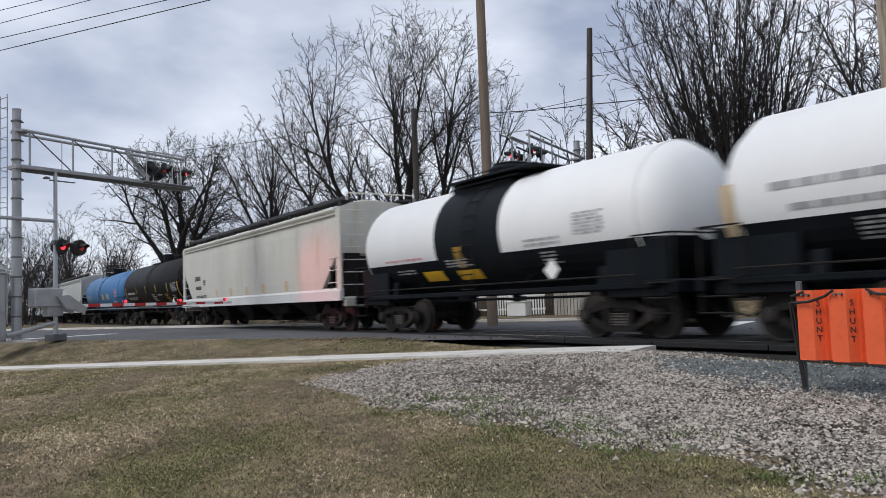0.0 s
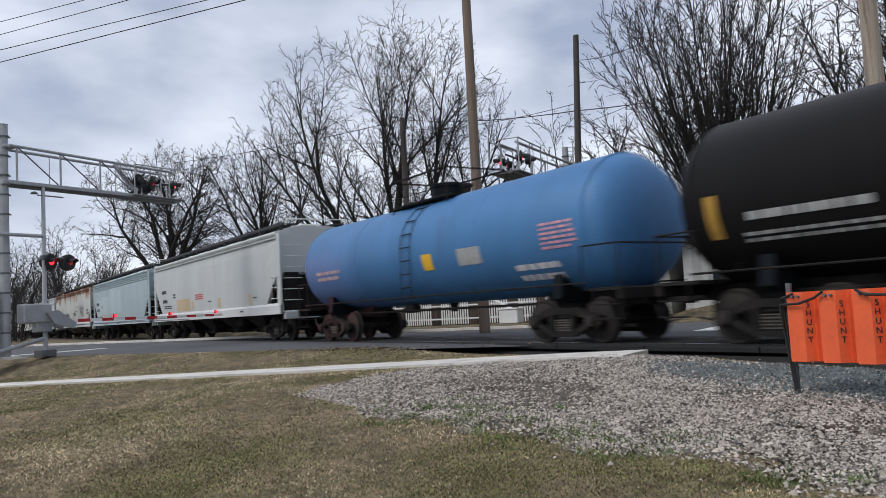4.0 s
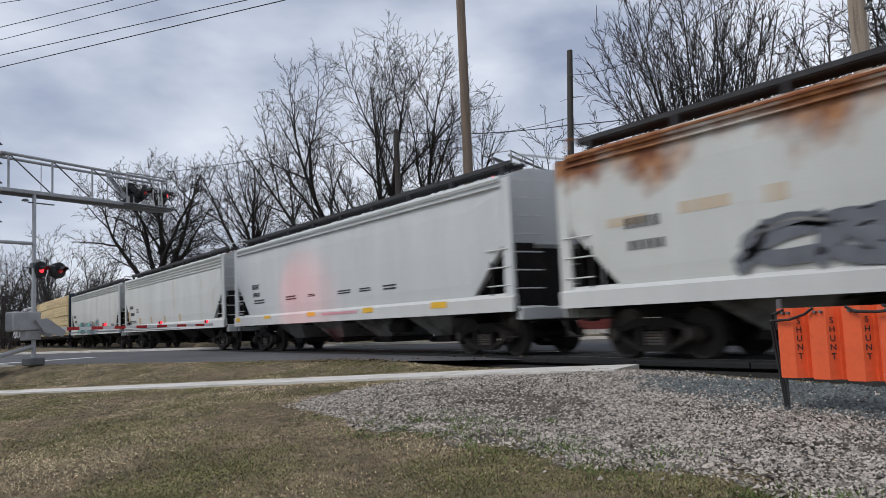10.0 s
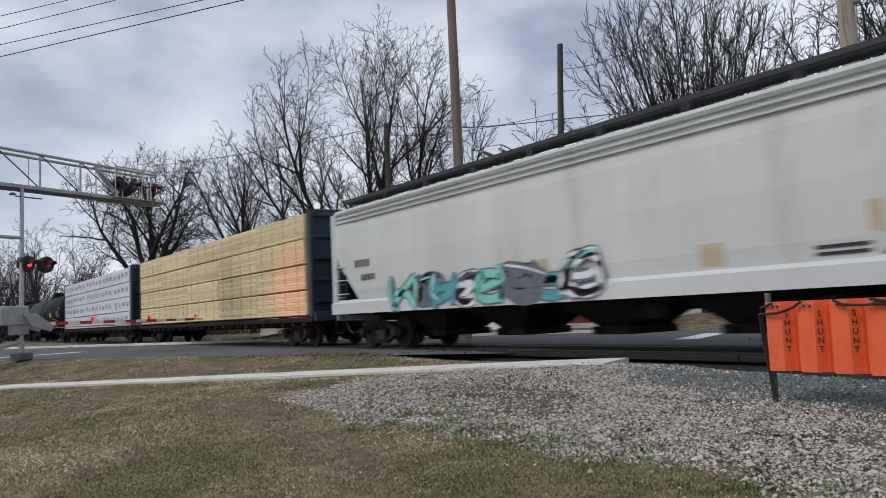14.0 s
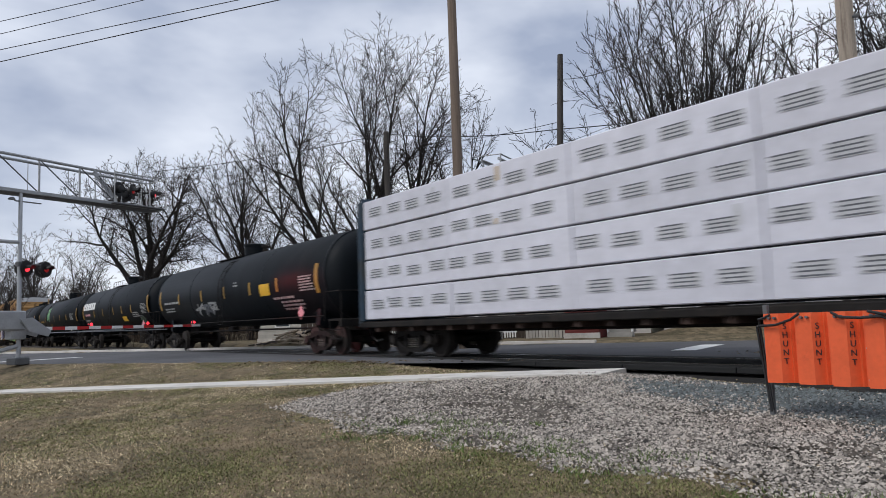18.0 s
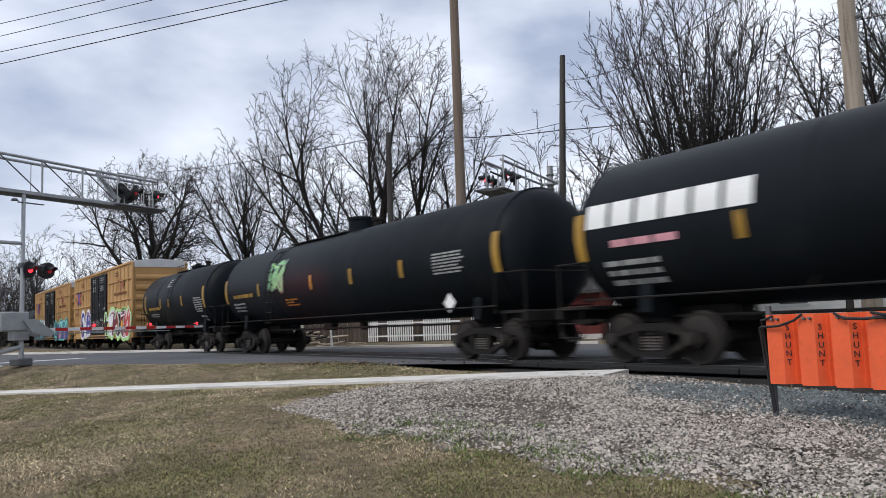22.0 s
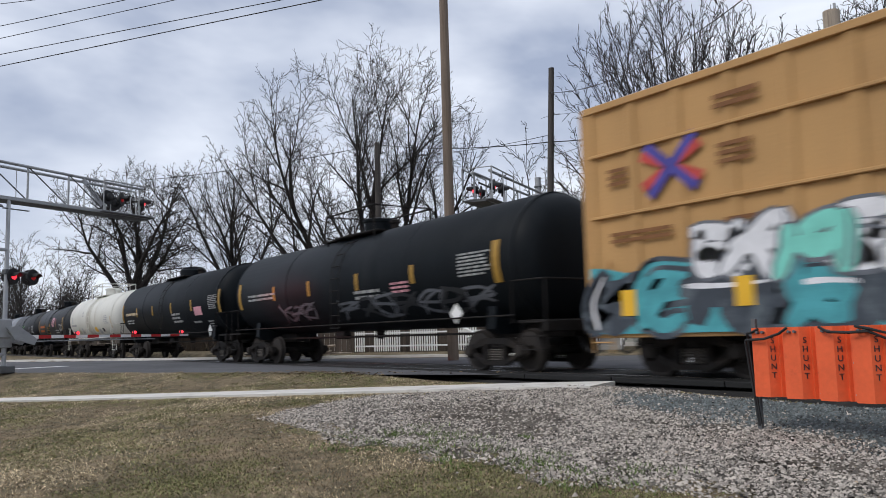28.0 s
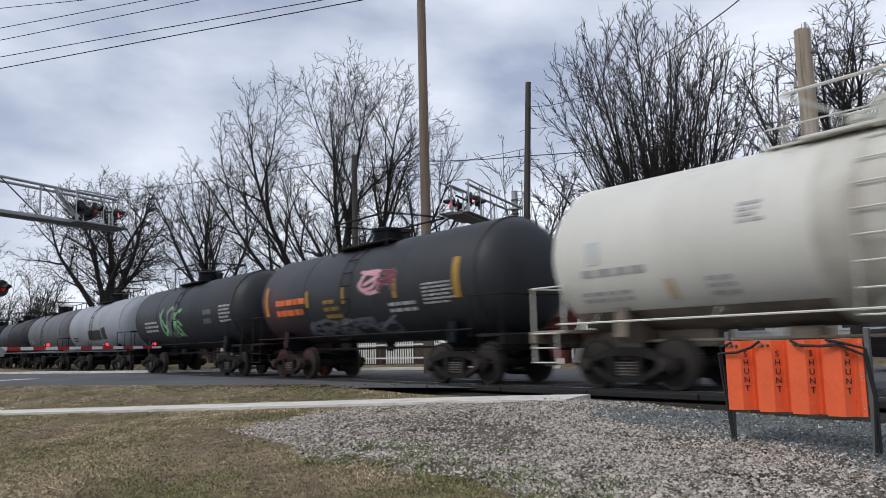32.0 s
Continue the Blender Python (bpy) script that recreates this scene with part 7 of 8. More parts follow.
stair = thing("porch_steps", "pale porch steps with a white handrail", "stairs", at_road(-10.1, 29.9))
for k in range(4):
    part("tread", Shape().box(0.5, 0.15 + 0.28 * k, 0.09 + 0.18 * k, 1.0, 0.30, 0.18, 0.01), "board_pale", stair)
for x in (0.02, 0.98):
    part("handrail", Shape().path([(x, 0.05, 0.0), (x, 0.05, 0.95), (x, 1.1, 1.65), (x, 1.1, 0.7)], 0.03, 6), "white", stair)
    for k in range(5):
        part("baluster", Shape().tube((x, 0.2 + 0.2 * k, 0.2 + 0.13 * k), (x, 0.2 + 0.2 * k, 1.02 + 0.133 * k), 0.016, n=5), "white", stair)

fence = thing("board_fence", "dark weathered board fence beside the street", "fence", at_road(-27.0, 31.8))
slat = Shape().prism([(-0.065, 0), (0.065, 0), (0.065, 1.62), (0.0, 1.7), (-0.065, 1.62)], 0, 0.025, "y").mesh("slat")
slat.materials.append(M["board_dark"])
for k in range(92):
    part("slat", slat, "board_dark", fence, at=pose(0.15 * k, random.uniform(-0.01, 0.01), random.uniform(-0.04, 0.02)))
for k in range(7):
    part("post", Shape().box(2.3 * k, 0.08, 0.85, 0.1, 0.1, 1.75, 0.01), "board_dark", fence)
pick = thing("picket_fence", "white painted picket fence panels", "fence", at_road(-22.5, 31.2))
picket = Shape().prism([(-0.03, 0.05), (0.03, 0.05), (0.03, 1.05), (0.0, 1.1), (-0.03, 1.05)], 0, 0.02, "y").mesh("picket")
picket.materials.append(M["white"])
for k in range(64):
    if k % 16 not in (5, 6, 7, 8):
        part("picket", picket, "white", pick, at=pose(0.125 * k, 0, 0))
for z in (0.3, 0.9):
    part("rail", Shape().box(3.95, 0.03, z, 8.0, 0.03, 0.07), "white", pick)
wood_fence = thing("panel_fence", "pale wooden fence beside the red shed", "fence", at_road(-13.8, 30.6))
pale = Shape().prism([(-0.06, 0), (0.06, 0), (0.06, 1.2), (-0.06, 1.2)], 0, 0.025, "y").mesh("slat")
pale.materials.append(M["board_pale"])
for k in range(13):
    part("slat", pale, "board_pale", wood_fence, at=pose(0.15 * k, 0, random.uniform(-0.03, 0.03)))
box_t = thing("storage_box", "white plastic storage box beside the fence", "box", at_road(-15.3, 30.2))
part("body", Shape().box(0, 0, 0.3, 0.9, 0.6, 0.6, 0.04), "white", box_t)
part("lid", Shape().box(0, 0, 0.63, 0.96, 0.66, 0.07, 0.02), "white", box_t)
pipe = thing("downspout", "white drain pipe lying against the fence", "pipe", at_road(-15.9, 30.0))
part("pipe", Shape().tube((-0.3, 0.2, 1.1), (0.9, 0.0, 0.55), 0.06, n=10), "white", pipe)

suv = thing("parked_car", "black parked car with silver alloy wheels", "car", at_road(2.3, 22.9, 0.0))
body = Shape().loft([[(x, y, z) for y, z in ((-0.9, zl), (-0.93, zl + 0.35), (-0.86, zm), (0.86, zm), (0.93, zl + 0.35), (0.9, zl))] for x, zl, zm in ((-2.2, 0.5, 0.9), (-2.1, 0.35, 1.02), (-1.2, 0.3, 1.08), (1.2, 0.3, 1.1), (2.2, 0.35, 1.05), (2.3, 0.5, 0.95))])
part("body", body, "car_black", suv, smooth=True)
part("cabin", Shape().loft([[(x0, -0.82, 1.05), (x1, -0.82, 1.05), (x1, 0.82, 1.05), (x0, 0.82, 1.05)] if k == 0 else [(x0 + 0.6, -0.66, 1.62), (x1 - 0.35, -0.66, 1.62), (x1 - 0.35, 0.66, 1.62), (x0 + 0.6, 0.66, 1.62)] for k, (x0, x1) in enumerate(((-1.2, 2.1), (-1.2, 2.1)))]), "glass", suv)
for x in (-1.4, 1.4):
    for y in (-0.86, 0.86):
        wheel = part("wheel", Shape().lathe("y", [(-0.1, 0.24), (-0.11, 0.33), (-0.06, 0.36), (0.06, 0.36), (0.11, 0.33), (0.1, 0.24)], (x, y, 0.36), 24), "black", suv, smooth=True)
        rim = Shape().lathe("y", [(-0.105, 0.05), (-0.115, 0.02), (0.115, 0.02), (0.105, 0.05)], (x, y, 0.36), 12)
        for k in range(10):
            a = 2 * math.pi * k / 10
            rim.tube((x, y - 0.105 if y < 0 else y + 0.105, 0.36), (x + 0.23 * math.cos(a), y - 0.11 if y < 0 else y + 0.11, 0.36 + 0.23 * math.sin(a)), 0.02, n=5)
        part("rim", rim, "alloy", wheel, "silver spoked rim")

# distant woods close the view
# distance haze is put into this colour, paler than the bark
M["woods"] = shader("woods", (0.085, 0.07, 0.062), 1.0, vary=0.4, scale=0.4, fine=4, bump=0.5, stretch=(1, 1, 0.3))
woods = Shape()
for x0, y0, x1, y1, hgt in ((-330, 40, -330, -150, 11), (-330, 40, -60, 120, 9), (-60, 120, 260, 130, 10)):
    n = 70
    p, q = Vector((x0, y0, 0)), Vector((x1, y1, 0))
    side = Vector((-(q - p).y, (q - p).x, 0)).normalized()
    for row in range(2):
        vs = []
        for k in range(n + 1):
            c = p.lerp(q, k / n) + side * (row * 5 + random.uniform(-2, 2))
            vs += [(c.x, c.y, -0.5), (c.x, c.y, hgt * random.uniform(0.55, 1.0))]
        woods.add(vs, [(2 * k, 2 * k + 2, 2 * k + 3, 2 * k + 1) for k in range(n)])
tagged(part("far_woods", woods, "woods"), "brown line of distant bare woods with haze in its colour", "woods", kind="stuff")
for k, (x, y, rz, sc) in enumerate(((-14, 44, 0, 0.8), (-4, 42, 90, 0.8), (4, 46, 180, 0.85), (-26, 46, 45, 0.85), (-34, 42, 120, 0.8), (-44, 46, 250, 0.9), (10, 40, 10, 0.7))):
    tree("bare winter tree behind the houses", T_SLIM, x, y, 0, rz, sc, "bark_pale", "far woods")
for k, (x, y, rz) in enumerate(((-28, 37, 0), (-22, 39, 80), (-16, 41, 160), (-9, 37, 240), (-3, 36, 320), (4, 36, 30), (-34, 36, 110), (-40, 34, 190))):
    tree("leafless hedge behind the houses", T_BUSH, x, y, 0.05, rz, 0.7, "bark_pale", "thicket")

pile = thing("brush_pile", "heap of pale cut branches and dead wood beside the street", "brush pile", pose(-35.6, 15.9, 0.08, 0, 0, 6))
M["dead_wood"] = shader("dead_wood", (0.42, 0.35, 0.27), 0.9, vary=0.3, scale=4, fine=40, bump=0.3, second=(0.16, 0.12, 0.09), cut=(0.5, 0.65))
rb = random.Random(41)
for k in range(70):
    ln, px_, py_ = rb.uniform(0.7, 2.6), rb.gauss(0, 1.5), rb.gauss(0.3, 0.4)
    zz = max(0.05, 0.62 * math.exp(-(px_ / 1.6) ** 2) * rb.uniform(0.1, 1.0))
    an, tl = rb.gauss(0, 0.5), rb.gauss(0, 0.16)
    dx_, dy_, dz_ = ln / 2 * math.cos(an), ln / 2 * math.sin(an), ln / 2 * math.sin(tl) * 0.6
    part("branch", Shape().path([(px_ - dx_, py_ - dy_, max(0.03, zz - dz_)), (px_ + rb.gauss(0, 0.06), py_, zz + rb.uniform(0, 0.08)), (px_ + dx_, py_ + dy_, max(0.03, zz + dz_))], rb.uniform(0.02, 0.07), 5), "dead_wood" if rb.random() < 0.7 else "bark_pale", pile)
marker = thing("marker_post", "short white leaning marker post beside the street", "post", pose(-31.2, 15.6, 0.0, 0, -5, 0))
part("shaft", Shape().box(0, 0, 0.55, 0.12, 0.06, 1.15, 0.01), "white", marker)
part("cap", Shape().box(0, 0, 1.14, 0.14, 0.08, 0.04, 0.01), "galv", marker)

# tangled undergrowth that closes the view along the railway
M["undergrowth"] = shader("undergrowth", (0.085, 0.066, 0.052), 1.0, vary=0.4, scale=0.8, bump=0, per_piece=0.5, island=True, spec=0.1)
ru = np.random.default_rng(61)
runs = np.array([(-118, 19, -62, 21), (-64, 20, -40, 31), (-130, 3, -76, -3), (-40, 30, -24, 36)], float)
pick = ru.choice(4, 2600, p=[0.4, 0.25, 0.2, 0.15])
f_ = ru.random(2600)[:, None]
foot = np.hstack([runs[pick, :2] * (1 - f_) + runs[pick, 2:] * f_ + ru.normal(0, 1.6, (2600, 2)), np.full((2600, 1), -0.1)])
rise = ru.uniform(1.2, 4.6, 2600)
tops = foot + np.stack([ru.normal(0, 0.5, 2600), ru.normal(0, 0.5, 2600), rise], 1)
starts_, ends_, thick = [foot], [tops], [np.full(2600, 0.02)]
for k in range(9):
    h_ = ru.uniform(0.1, 0.95, 2600)[:, None]
    base_ = foot * (1 - h_) + tops * h_
    starts_.append(base_)
    ends_.append(base_ + ru.normal(0, 0.42, (2600, 3)) * np.array([1, 1, 0.7]) + np.array([0, 0, 0.35]))
    thick.append(np.full(2600, 0.011))
p0, p1, r_ = np.vstack(starts_), np.vstack(ends_), np.concatenate(thick)
w_ = p1 - p0
w_ /= np.linalg.norm(w_, axis=1)[:, None] + 1e-9
a_ = np.cross(w_, ru.normal(size=w_.shape))
a_ /= np.linalg.norm(a_, axis=1)[:, None] + 1e-9
b_ = np.cross(w_, a_)
ring_ = np.stack([a_, -0.5 * a_ + 0.866 * b_, -0.5 * a_ - 0.866 * b_], 1) * r_[:, None, None]
stick = np.concatenate([p0[:, None] + ring_, p1[:, None] + ring_ * 0.4], 1)
SIDE = np.array([(0, 1, 4, 3), (1, 2, 5, 4), (2, 0, 3, 5)])
UNDERGROWTH = (stick.reshape(-1, 3), (SIDE[None] + 6 * np.arange(len(p0))[:, None, None]).reshape(-1, 4))

# signal lamps that shine on the passing cars
for loc, aim in (((-29.55, 4.75, 2.95), (-24.6, 10.84, 1.75)),):
    ld = bpy.data.lights.new("signal_beam", "SPOT")
    ld.energy, ld.color, ld.spot_size, ld.spot_blend, ld.shadow_soft_size = 850, (1.0, 0.06, 0.05), radians(30), 1.0, 0.1
    lo = new("signal_beam", ld)
    lo.matrix_world = look(loc, aim)

# ---- gravel ----
GRAVEL = [(-11.2, 4.65), (-11.9, 6.0), (-11.95, 6.95), (-10.5, 8.05), (-8.4, 9.3), (-6.0, 9.2), (3.0, 9.2), (3.0, 3.4), (-2.6, 4.35), (-3.5, 4.75), (-4.6, 4.7), (-5.9, 4.6), (-7.1, 4.45), (-8.8, 4.5)]
BLUE = [(-8.1, 8.5), (-7.0, 8.9), (-6.0, 9.4), (3.0, 9.4), (3.0, 7.2), (-3.2, 7.25), (-4.2, 7.55), (-5.2, 7.75), (-6.2, 7.85)]
DIRT = [(-10.3, 6.4), (-9.4, 7.4), (-7.6, 7.2), (-6.3, 5.9), (-7.4, 5.55), (-8.8, 5.6)]


def inside(poly, x, y):
    c, j = False, len(poly) - 1
    for i in range(len(poly)):
        (xi, yi), (xj, yj) = poly[i], poly[j]
        if (yi > y) != (yj > y) and x < (xj - xi) * (y - yi) / (yj - yi) + xi:
            c = not c
        j = i
    return c


def wob(x, y, k=0.0):
    return x + 0.45 * noise.noise((x * 0.9, y * 0.9, 1 + k)) + 0.15 * noise.noise((x * 4, y * 4, 2 + k)), y + 0.45 * noise.noise((x * 0.9, y * 0.9, 5 + k)) + 0.15 * noise.noise((x * 4, y * 4, 7 + k))


def on_gravel(x, y):
    return y < 9.35 and inside(GRAVEL, *wob(x, y))


def gravel_depth(x, y):
    """0 at the ragged edge of the gravel, 1 a good hand's breadth inside."""
    k = 0
    for dx, dy in ((0.22, 0), (-0.22, 0), (0, 0.22), (0, -0.22), (0.5, 0), (-0.5, 0), (0, 0.5), (0, -0.5)):
        k += on_gravel(x + dx, y + dy) or y + dy > 9.2
    return k / 8


def bulk(name, points, faces, material, label, category, smooth=False):
    me = bpy.data.meshes.new(name)
    nv, nf, k = len(points), len(faces), faces.shape[1]
    me.vertices.add(nv)
    me.vertices.foreach_set("co", points.astype(np.float32).ravel())
    me.loops.add(nf * k)
    me.loops.foreach_set("vertex_index", faces.astype(np.int32).ravel())
    me.polygons.add(nf)
    me.polygons.foreach_set("loop_start", np.arange(0, nf * k, k, dtype=np.int32))
    me.update(calc_edges=True)
    ob = part(name, me, material)
    return tagged(ob, label, category, kind="stuff")


bulk("undergrowth", *UNDERGROWTH, "undergrowth", "tangled brown leafless undergrowth along the railway", "undergrowth")

sheet_v, sheet_f = {}, []
gx, gy, gs = -12.6, 3.0, 0.12


def sheet_vertex(i, j):
    if (i, j) not in sheet_v:
        x, y = gx + i * gs, gy + j * gs
        sheet_v[(i, j)] = (len(sheet_v), (x, y, level(x, y) + 0.015 * noise.noise((x * 1.3, y * 1.3, 0)) + 0.004))
    return sheet_v[(i, j)][0]


for i in range(int(15.6 / gs)):
    for j in range(int(6.5 / gs)):
        x, y = gx + (i + 0.5) * gs, gy + (j + 0.5) * gs
        if on_gravel(x, y) and (gravel_depth(x, y) > 0.95 or noise.noise((x * 3, y * 3, 9)) > 0.25):
            sheet_f.append((sheet_vertex(i, j), sheet_vertex(i + 1, j), sheet_vertex(i + 1, j + 1), sheet_vertex(i, j + 1)))
M["grit"] = shader("grit", (0.115, 0.099, 0.082), 0.95, vary=0.5, scale=3.0, fine=70, bump=0.8, second=(0.06, 0.05, 0.04), second_scale=1.2, spec=0.15)
sheet_me = bpy.data.meshes.new("gravel_bed")
sheet_me.from_pydata([p for _, p in sorted(sheet_v.values())], [], sheet_f)
tagged(part("gravel_bed", sheet_me, "grit"), "grey brown grit under the loose stones", "gravel", kind="stuff")

OCT = np.array([(1, 0, -0.45), (0, 1, -0.45), (-1, 0, -0.45), (0, -1, -0.45), (0, 0, 1)], float)
OCTF = np.array([(0, 1, 4), (1, 2, 4), (2, 3, 4), (3, 0, 4)])


def stones(name, spots, material, label):
    rng = np.random.default_rng(4)
    c = np.array([s[:3] for s in spots])
    size = np.array([s[3] for s in spots])
    n = len(c)
    v = OCT[None] + rng.normal(0, 0.26, (n, 5, 3))
    v = v * (size[:, None, None] * rng.uniform(0.7, 1.3, (n, 1, 3)) * np.array([1.2, 1.2, 0.72]))
    a = rng.uniform(0, 2 * np.pi, n)
    tilt = rng.normal(0, 0.35, n)
    x, y, z = v[..., 0], v[..., 1], v[..., 2]
    y, z = y * np.cos(tilt)[:, None] - z * np.sin(tilt)[:, None], y * np.sin(tilt)[:, None] + z * np.cos(tilt)[:, None]
    x, y = x * np.cos(a)[:, None] - y * np.sin(a)[:, None], x * np.sin(a)[:, None] + y * np.cos(a)[:, None]
    v = np.stack([x, y, z], -1) + c[:, None]
    f = OCTF[None] + 5 * np.arange(n)[:, None, None]
    return bulk(name, v.reshape(-1, 3), f.reshape(-1, 3), material, label, "gravel")


pale_spots, blue_spots = [], []
rg = random.Random(77)
step = 0.023
for i in range(int(14.6 / step)):
    for j in range(int(6.6 / step)):
        x, y = -12.4 + (i + rg.random()) * step, 3.0 + (j + rg.random()) * step
        if not on_gravel(x, y):
            if rg.random() > 0.015 or not inside(GRAVEL, x + rg.uniform(-0.7, 0.7), y + rg.uniform(-0.7, 0.7)):
                continue
        elif gravel_depth(x, y) < 0.95 and rg.random() > 0.1 + 0.8 * gravel_depth(x, y) ** 2:
            continue
        wx, wy = wob(x, y, 11)
        blue = inside(BLUE, wx + rg.uniform(-0.5, 0.5), wy + rg.uniform(-0.3, 0.3)) and rg.random() < 0.9
        if rg.random() < 0.05:
            continue
        if not blue and inside(DIRT, wx + rg.uniform(-0.4, 0.4), wy + rg.uniform(-0.4, 0.4)) and rg.random() < 0.8:
            continue
        if not blue and noise.noise((x * 0.9, y * 1.3, 31)) > 0.22 and rg.random() < 0.55:
            continue
        r = (0.0098 + 0.0105 * rg.random() ** 2) * (1.12 if blue else 1.0) * (1.0 if rg.random() > 0.05 else 1.45)
        (blue_spots if blue else pale_spots).append((x, y, level(x, y) + 0.015 * noise.noise((x * 1.3, y * 1.3, 0)) + 0.004 + r * 0.35, r))
stones("gravel", pale_spots, "stone", "loose pale limestone gravel spread before the track")
stones("track_gravel", blue_spots, "stone_blue", "blue grey crushed stone along the track")

# ---- lawn ----
def field(f, x0, x1, y0, y1, step):
    """f on a grid, and a quick reader of it between the grid's points."""
    nx, ny = int((x1 - x0) / step) + 2, int((y1 - y0) / step) + 2
    g = np.array([[f(x0 + i * step, y0 + j * step) for j in range(ny)] for i in range(nx)])

    def read(x, y):
        u, v = np.clip((x - x0) / step, 0, nx - 1.001), np.clip((y - y0) / step, 0, ny - 1.001)
        i, j = u.astype(int), v.astype(int)
        a, b = u - i, v - j
        return g[i, j] * (1 - a) * (1 - b) + g[i + 1, j] * a * (1 - b) + g[i, j + 1] * (1 - a) * b + g[i + 1, j + 1] * a * b
    return read


soil_z = field(lambda x, y: level(x, y) + 0.015 * noise.noise((x * 1.3, y * 1.3, 0)), -32, 2, 0, 20, 0.25)
dry_at = field(lambda x, y: noise.noise((x * 0.33, y * 0.45, 17)) + 0.7 * noise.noise((x * 1.1, y * 1.5, 27)) + 0.35 * noise.noise((x * 3.6, y * 3.6, 37)), -32, 2, 0, 20, 0.14)
green_at = field(lambda x, y: noise.noise((x * 0.5, y * 0.6, 3.3)) + 0.6 * noise.noise((x * 1.9, y * 2.3, 8.8)), -32, 2, 0, 20, 0.2)
stony_at = field(lambda x, y: (0.25 + 0.75 * gravel_depth(x, y)) * on_gravel(x, y) if x > -12.6 and 2.8 < y < 9.6 else 0.0, -13, 2, 2.6, 9.8, 0.12)


def blades(name, count, material, label, seed, tall, want, near=3.0, far=27.0):
    """Short blades; want(dry, green, verge) gives the share that grows at a spot."""
    rng = np.random.default_rng(seed)
    m = count * 9
    d = near * (far / near) ** rng.random(m)
    az = np.radians(rng.uniform(104, 181, m))
    x, y = d * np.cos(az), d * np.sin(az)
    n, a = x * RN.x + y * RN.y, x * RU.x + y * RU.y
    fn = np.where(a < -4.5, 12.25 + 0.045 * (a + 4.5), 12.25)
    off = np.abs(n - fn) + 0.05 * np.sin(a * 2.3) + 0.05 * np.sin(a * 5.9 + 1)
    stony = stony_at(x, y) * (x > -12.6) * (y > 2.9)
    ok = (n < ROAD_NEAR - 0.15) & (off > 0.53) & (y < 9.6) & ~((a > -4.3) & (n > 11.6)) & (rng.random(m) > stony * 0.985)
    verge = np.clip(1 - np.abs(off - 0.8) / 0.4, 0, 1)
    ok &= rng.random(m) < want(dry_at(x, y), green_at(x, y), verge)
    pick = np.nonzero(ok)[0][:count]
    x, y, d = x[pick], y[pick], d[pick]
    k = len(pick)
    w = 0.0020 * d ** 0.62
    h = tall * rng.uniform(0.4, 1.2, k) * (1 + 0.02 * d)
    t = rng.uniform(0, 2 * np.pi, k)
    lean = rng.uniform(0.4, 1.8, k) * h
    z = soil_z(x, y) - 0.003
    c, q = np.cos(t), np.sin(t)
    v = np.stack([np.stack([x - w * q, y + w * c, z], 1), np.stack([x + w * q, y - w * c, z], 1), np.stack([x + lean * c, y + lean * q, z + h], 1)], 1)
    return bulk(name, v.reshape(-1, 3), np.arange(3 * k).reshape(-1, 3), material, label, "grass")


M["blade_brown"] = shader("blade_brown", (0.25, 0.19, 0.125), 0.9, vary=0.4, scale=1.5, bump=0, per_piece=0.8, island=True, spec=0.1)
blades("dry_grass", 100000, "blade_dry", "short straw-coloured winter grass blades", 1, 0.016, lambda p, g, v: 0.15 + 0.7 * p + 0.6 * v)
blades("dead_grass", 190000, "blade_brown", "matted brown dead grass", 2, 0.015, lambda p, g, v: 0.75 - 0.5 * p)
blades("green_grass", 110000, "blade_green", "short green winter grass", 3, 0.016, lambda p, g, v: 0.2 + 0.9 * g - 0.3 * p)

# green tufts that push through the edge of the gravel
tuft_v, tuft_f = [], []
rt = random.Random(52)
for k in range(46):
    cx, cy = rt.uniform(-8.8, -2.6), 4.75 + rt.gauss(0.15, 0.35)
    spread = rt.uniform(0.05, 0.2)
    for j in range(int(260 * spread) + 18):
        x, y = cx + rt.gauss(0, spread * 1.3), cy + rt.gauss(0, spread * 0.7)
        h, t = rt.uniform(0.02, 0.055), rt.uniform(0, 2 * math.pi)
        z = level(x, y) + 0.015 * noise.noise((x * 1.3, y * 1.3, 0)) + 0.012
        b = len(tuft_v)
        tuft_v += [(x - 0.005 * math.sin(t), y + 0.005 * math.cos(t), z), (x + 0.005 * math.sin(t), y - 0.005 * math.cos(t), z), (x + h * math.cos(t), y + h * math.sin(t), z + h)]
        tuft_f.append((b, b + 1, b + 2))
M["tuft_green"] = shader("tuft_green", (0.115, 0.17, 0.045), 0.8, vary=0.3, scale=3, bump=0, per_piece=0.5, island=True, spec=0.15)
bulk("grass_tufts", np.array(tuft_v), np.array(tuft_f), "tuft_green", "small green grass tufts in the gravel edge", "grass")

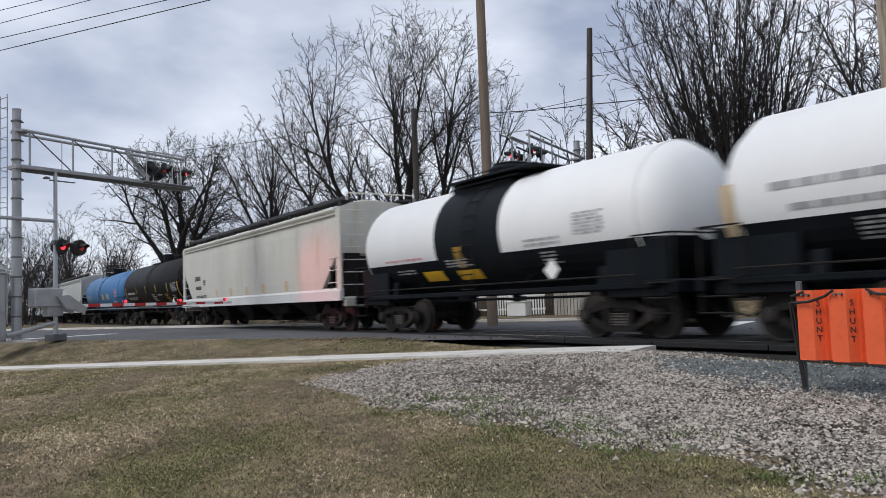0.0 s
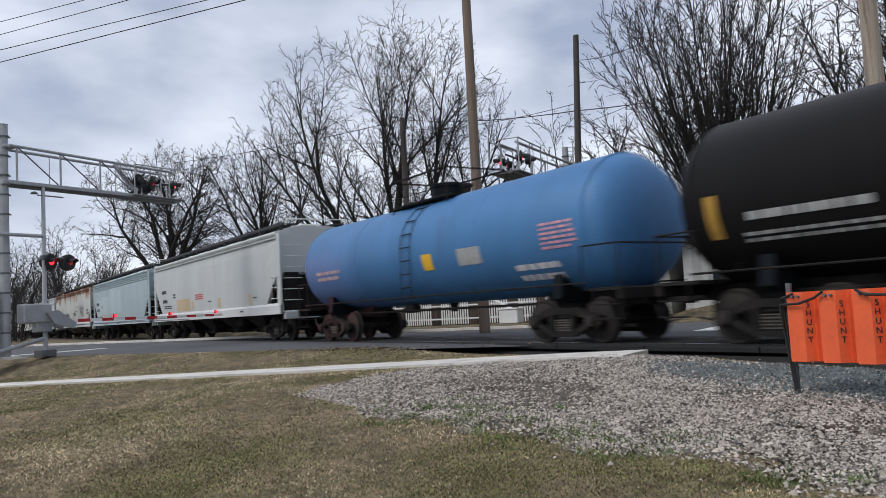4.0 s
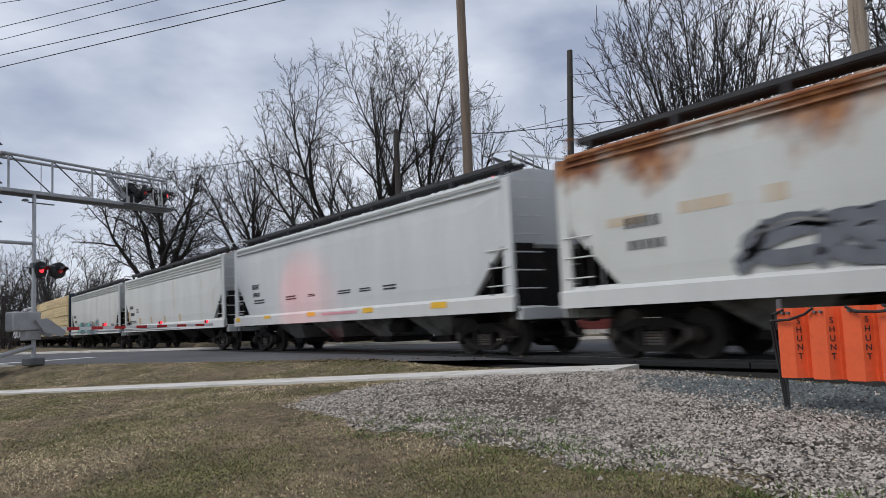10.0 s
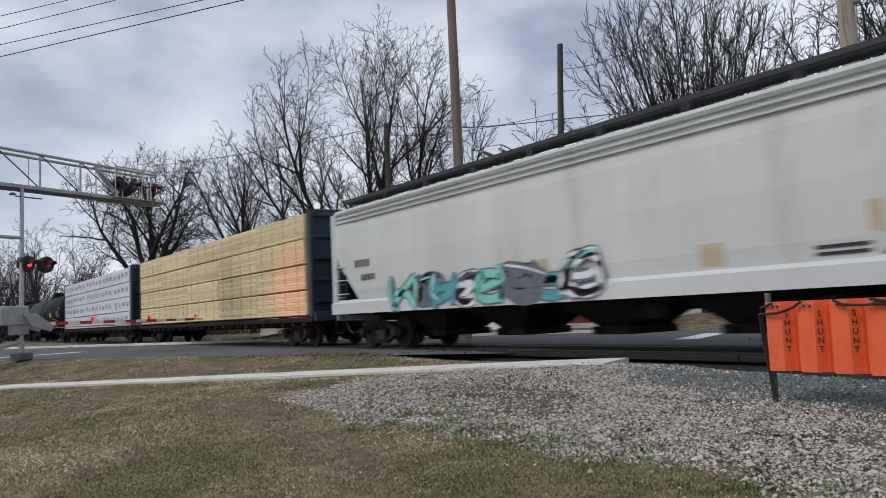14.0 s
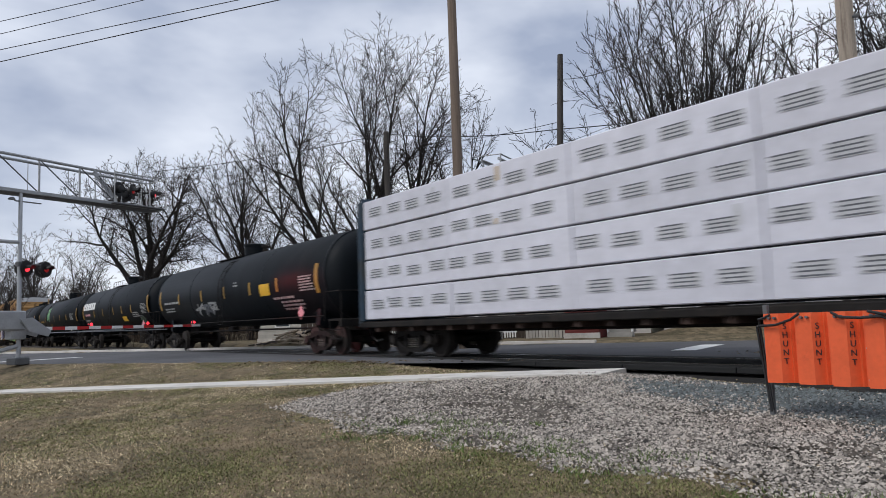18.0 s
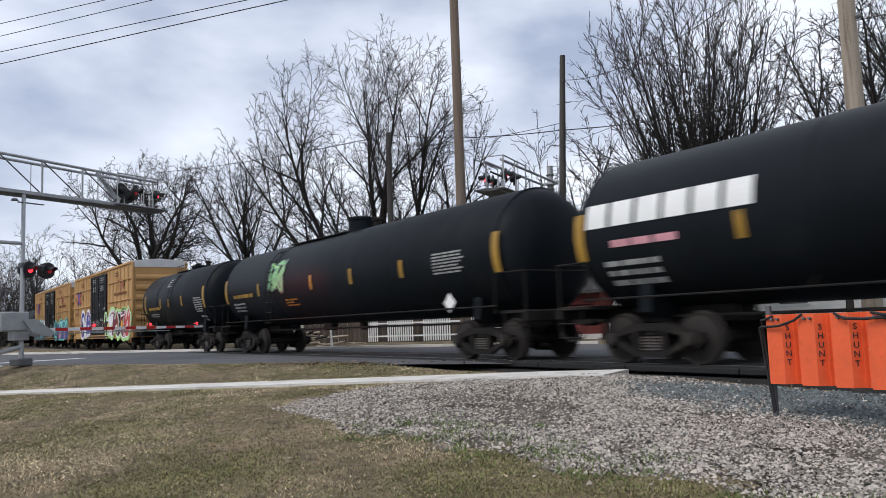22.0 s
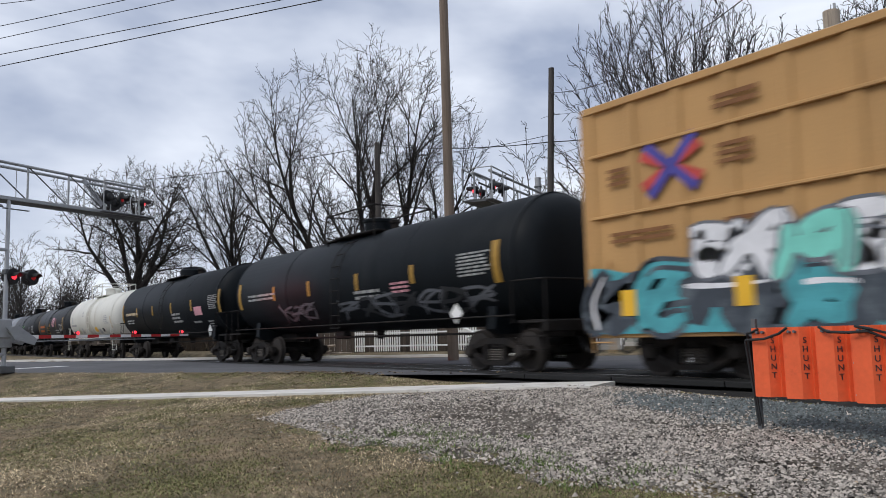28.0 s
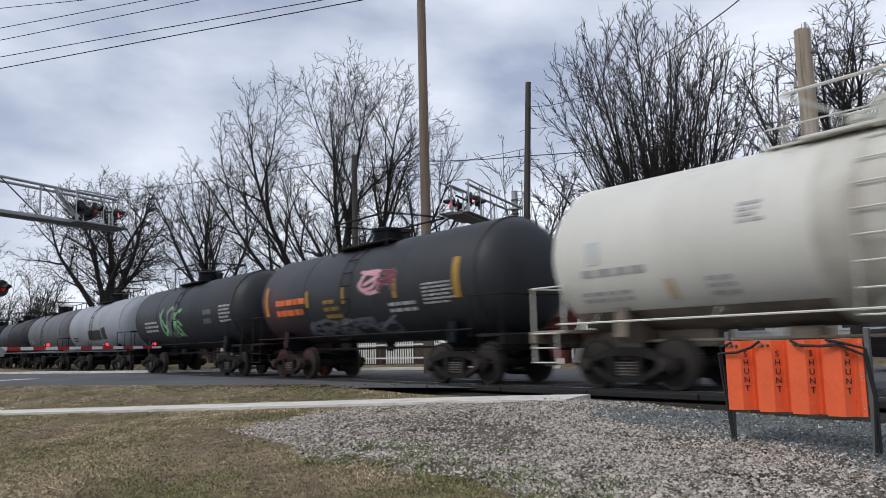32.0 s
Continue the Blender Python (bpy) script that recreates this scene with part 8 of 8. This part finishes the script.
leaf_v, leaf_f = [], []
rl = random.Random(9)
for k in range(420):
    d = rl.uniform(4, 16)
    az = radians(rl.uniform(110, 180))
    x, y = d * math.cos(az), d * math.sin(az)
    if x * RN.x + y * RN.y > 11.3:
        continue
    s, t, z = rl.uniform(0.012, 0.03), rl.uniform(0, 6.28), level(x, y) + 0.03
    c, q = math.cos(t) * s, math.sin(t) * s
    b = len(leaf_v)
    leaf_v += [(x + c, y + q, z), (x - q * 0.6, y + c * 0.6, z + 0.01), (x - c, y - q, z + 0.004), (x + q * 0.6, y - c * 0.6, z + 0.012)]
    leaf_f.append((b, b + 1, b + 2, b + 3))
M["leaf"] = shader("leaf", (0.36, 0.28, 0.19), 0.9, vary=0.3, scale=3, bump=0, per_piece=0.5, island=True)
bulk("fallen_leaves", np.array(leaf_v), np.array(leaf_f), "leaf", "scattered dry fallen leaves and litter", "leaves")

# leaf litter and clods swept to the street's edge
lit_v, lit_f = [], []
for k in range(1200):
    a, n = rl.gauss(-10.5, 2.2), rl.gauss(15.25, 0.28)
    x, y = road_xy(a, n)
    if k > 900:
        x, y = rl.gauss(-9.0, 0.8), rl.gauss(15.3, 0.12)
        a, n = x * RU.x + y * RU.y, x * RN.x + y * RN.y
    s, t, z = rl.uniform(0.015, 0.05), rl.uniform(0, 6.28), max(level(x, y), -0.03 if n > ROAD_NEAR - 0.1 else -9) + rl.uniform(0.0, 0.05)
    c, q = math.cos(t) * s, math.sin(t) * s
    b = len(lit_v)
    lit_v += [(x + c, y + q, z), (x - q * 0.5, y + c * 0.5, z + s * 0.7), (x - c, y - q, z + 0.01), (x + q * 0.5, y - c * 0.5, z + s * 0.4)]
    lit_f.append((b, b + 1, b + 2, b + 3))
M["litter"] = shader("litter", (0.20, 0.15, 0.095), 0.9, vary=0.3, scale=3, bump=0, per_piece=0.7, island=True)
bulk("leaf_litter", np.array(lit_v), np.array(lit_f), "litter", "dry leaf litter and clods along the street edge", "leaves")


def motions():
    for car, mid in CARS:
        walk(car, [(t, pose(mid + s, TRACK_Y, 0)) for t, s in S_T])


motions()
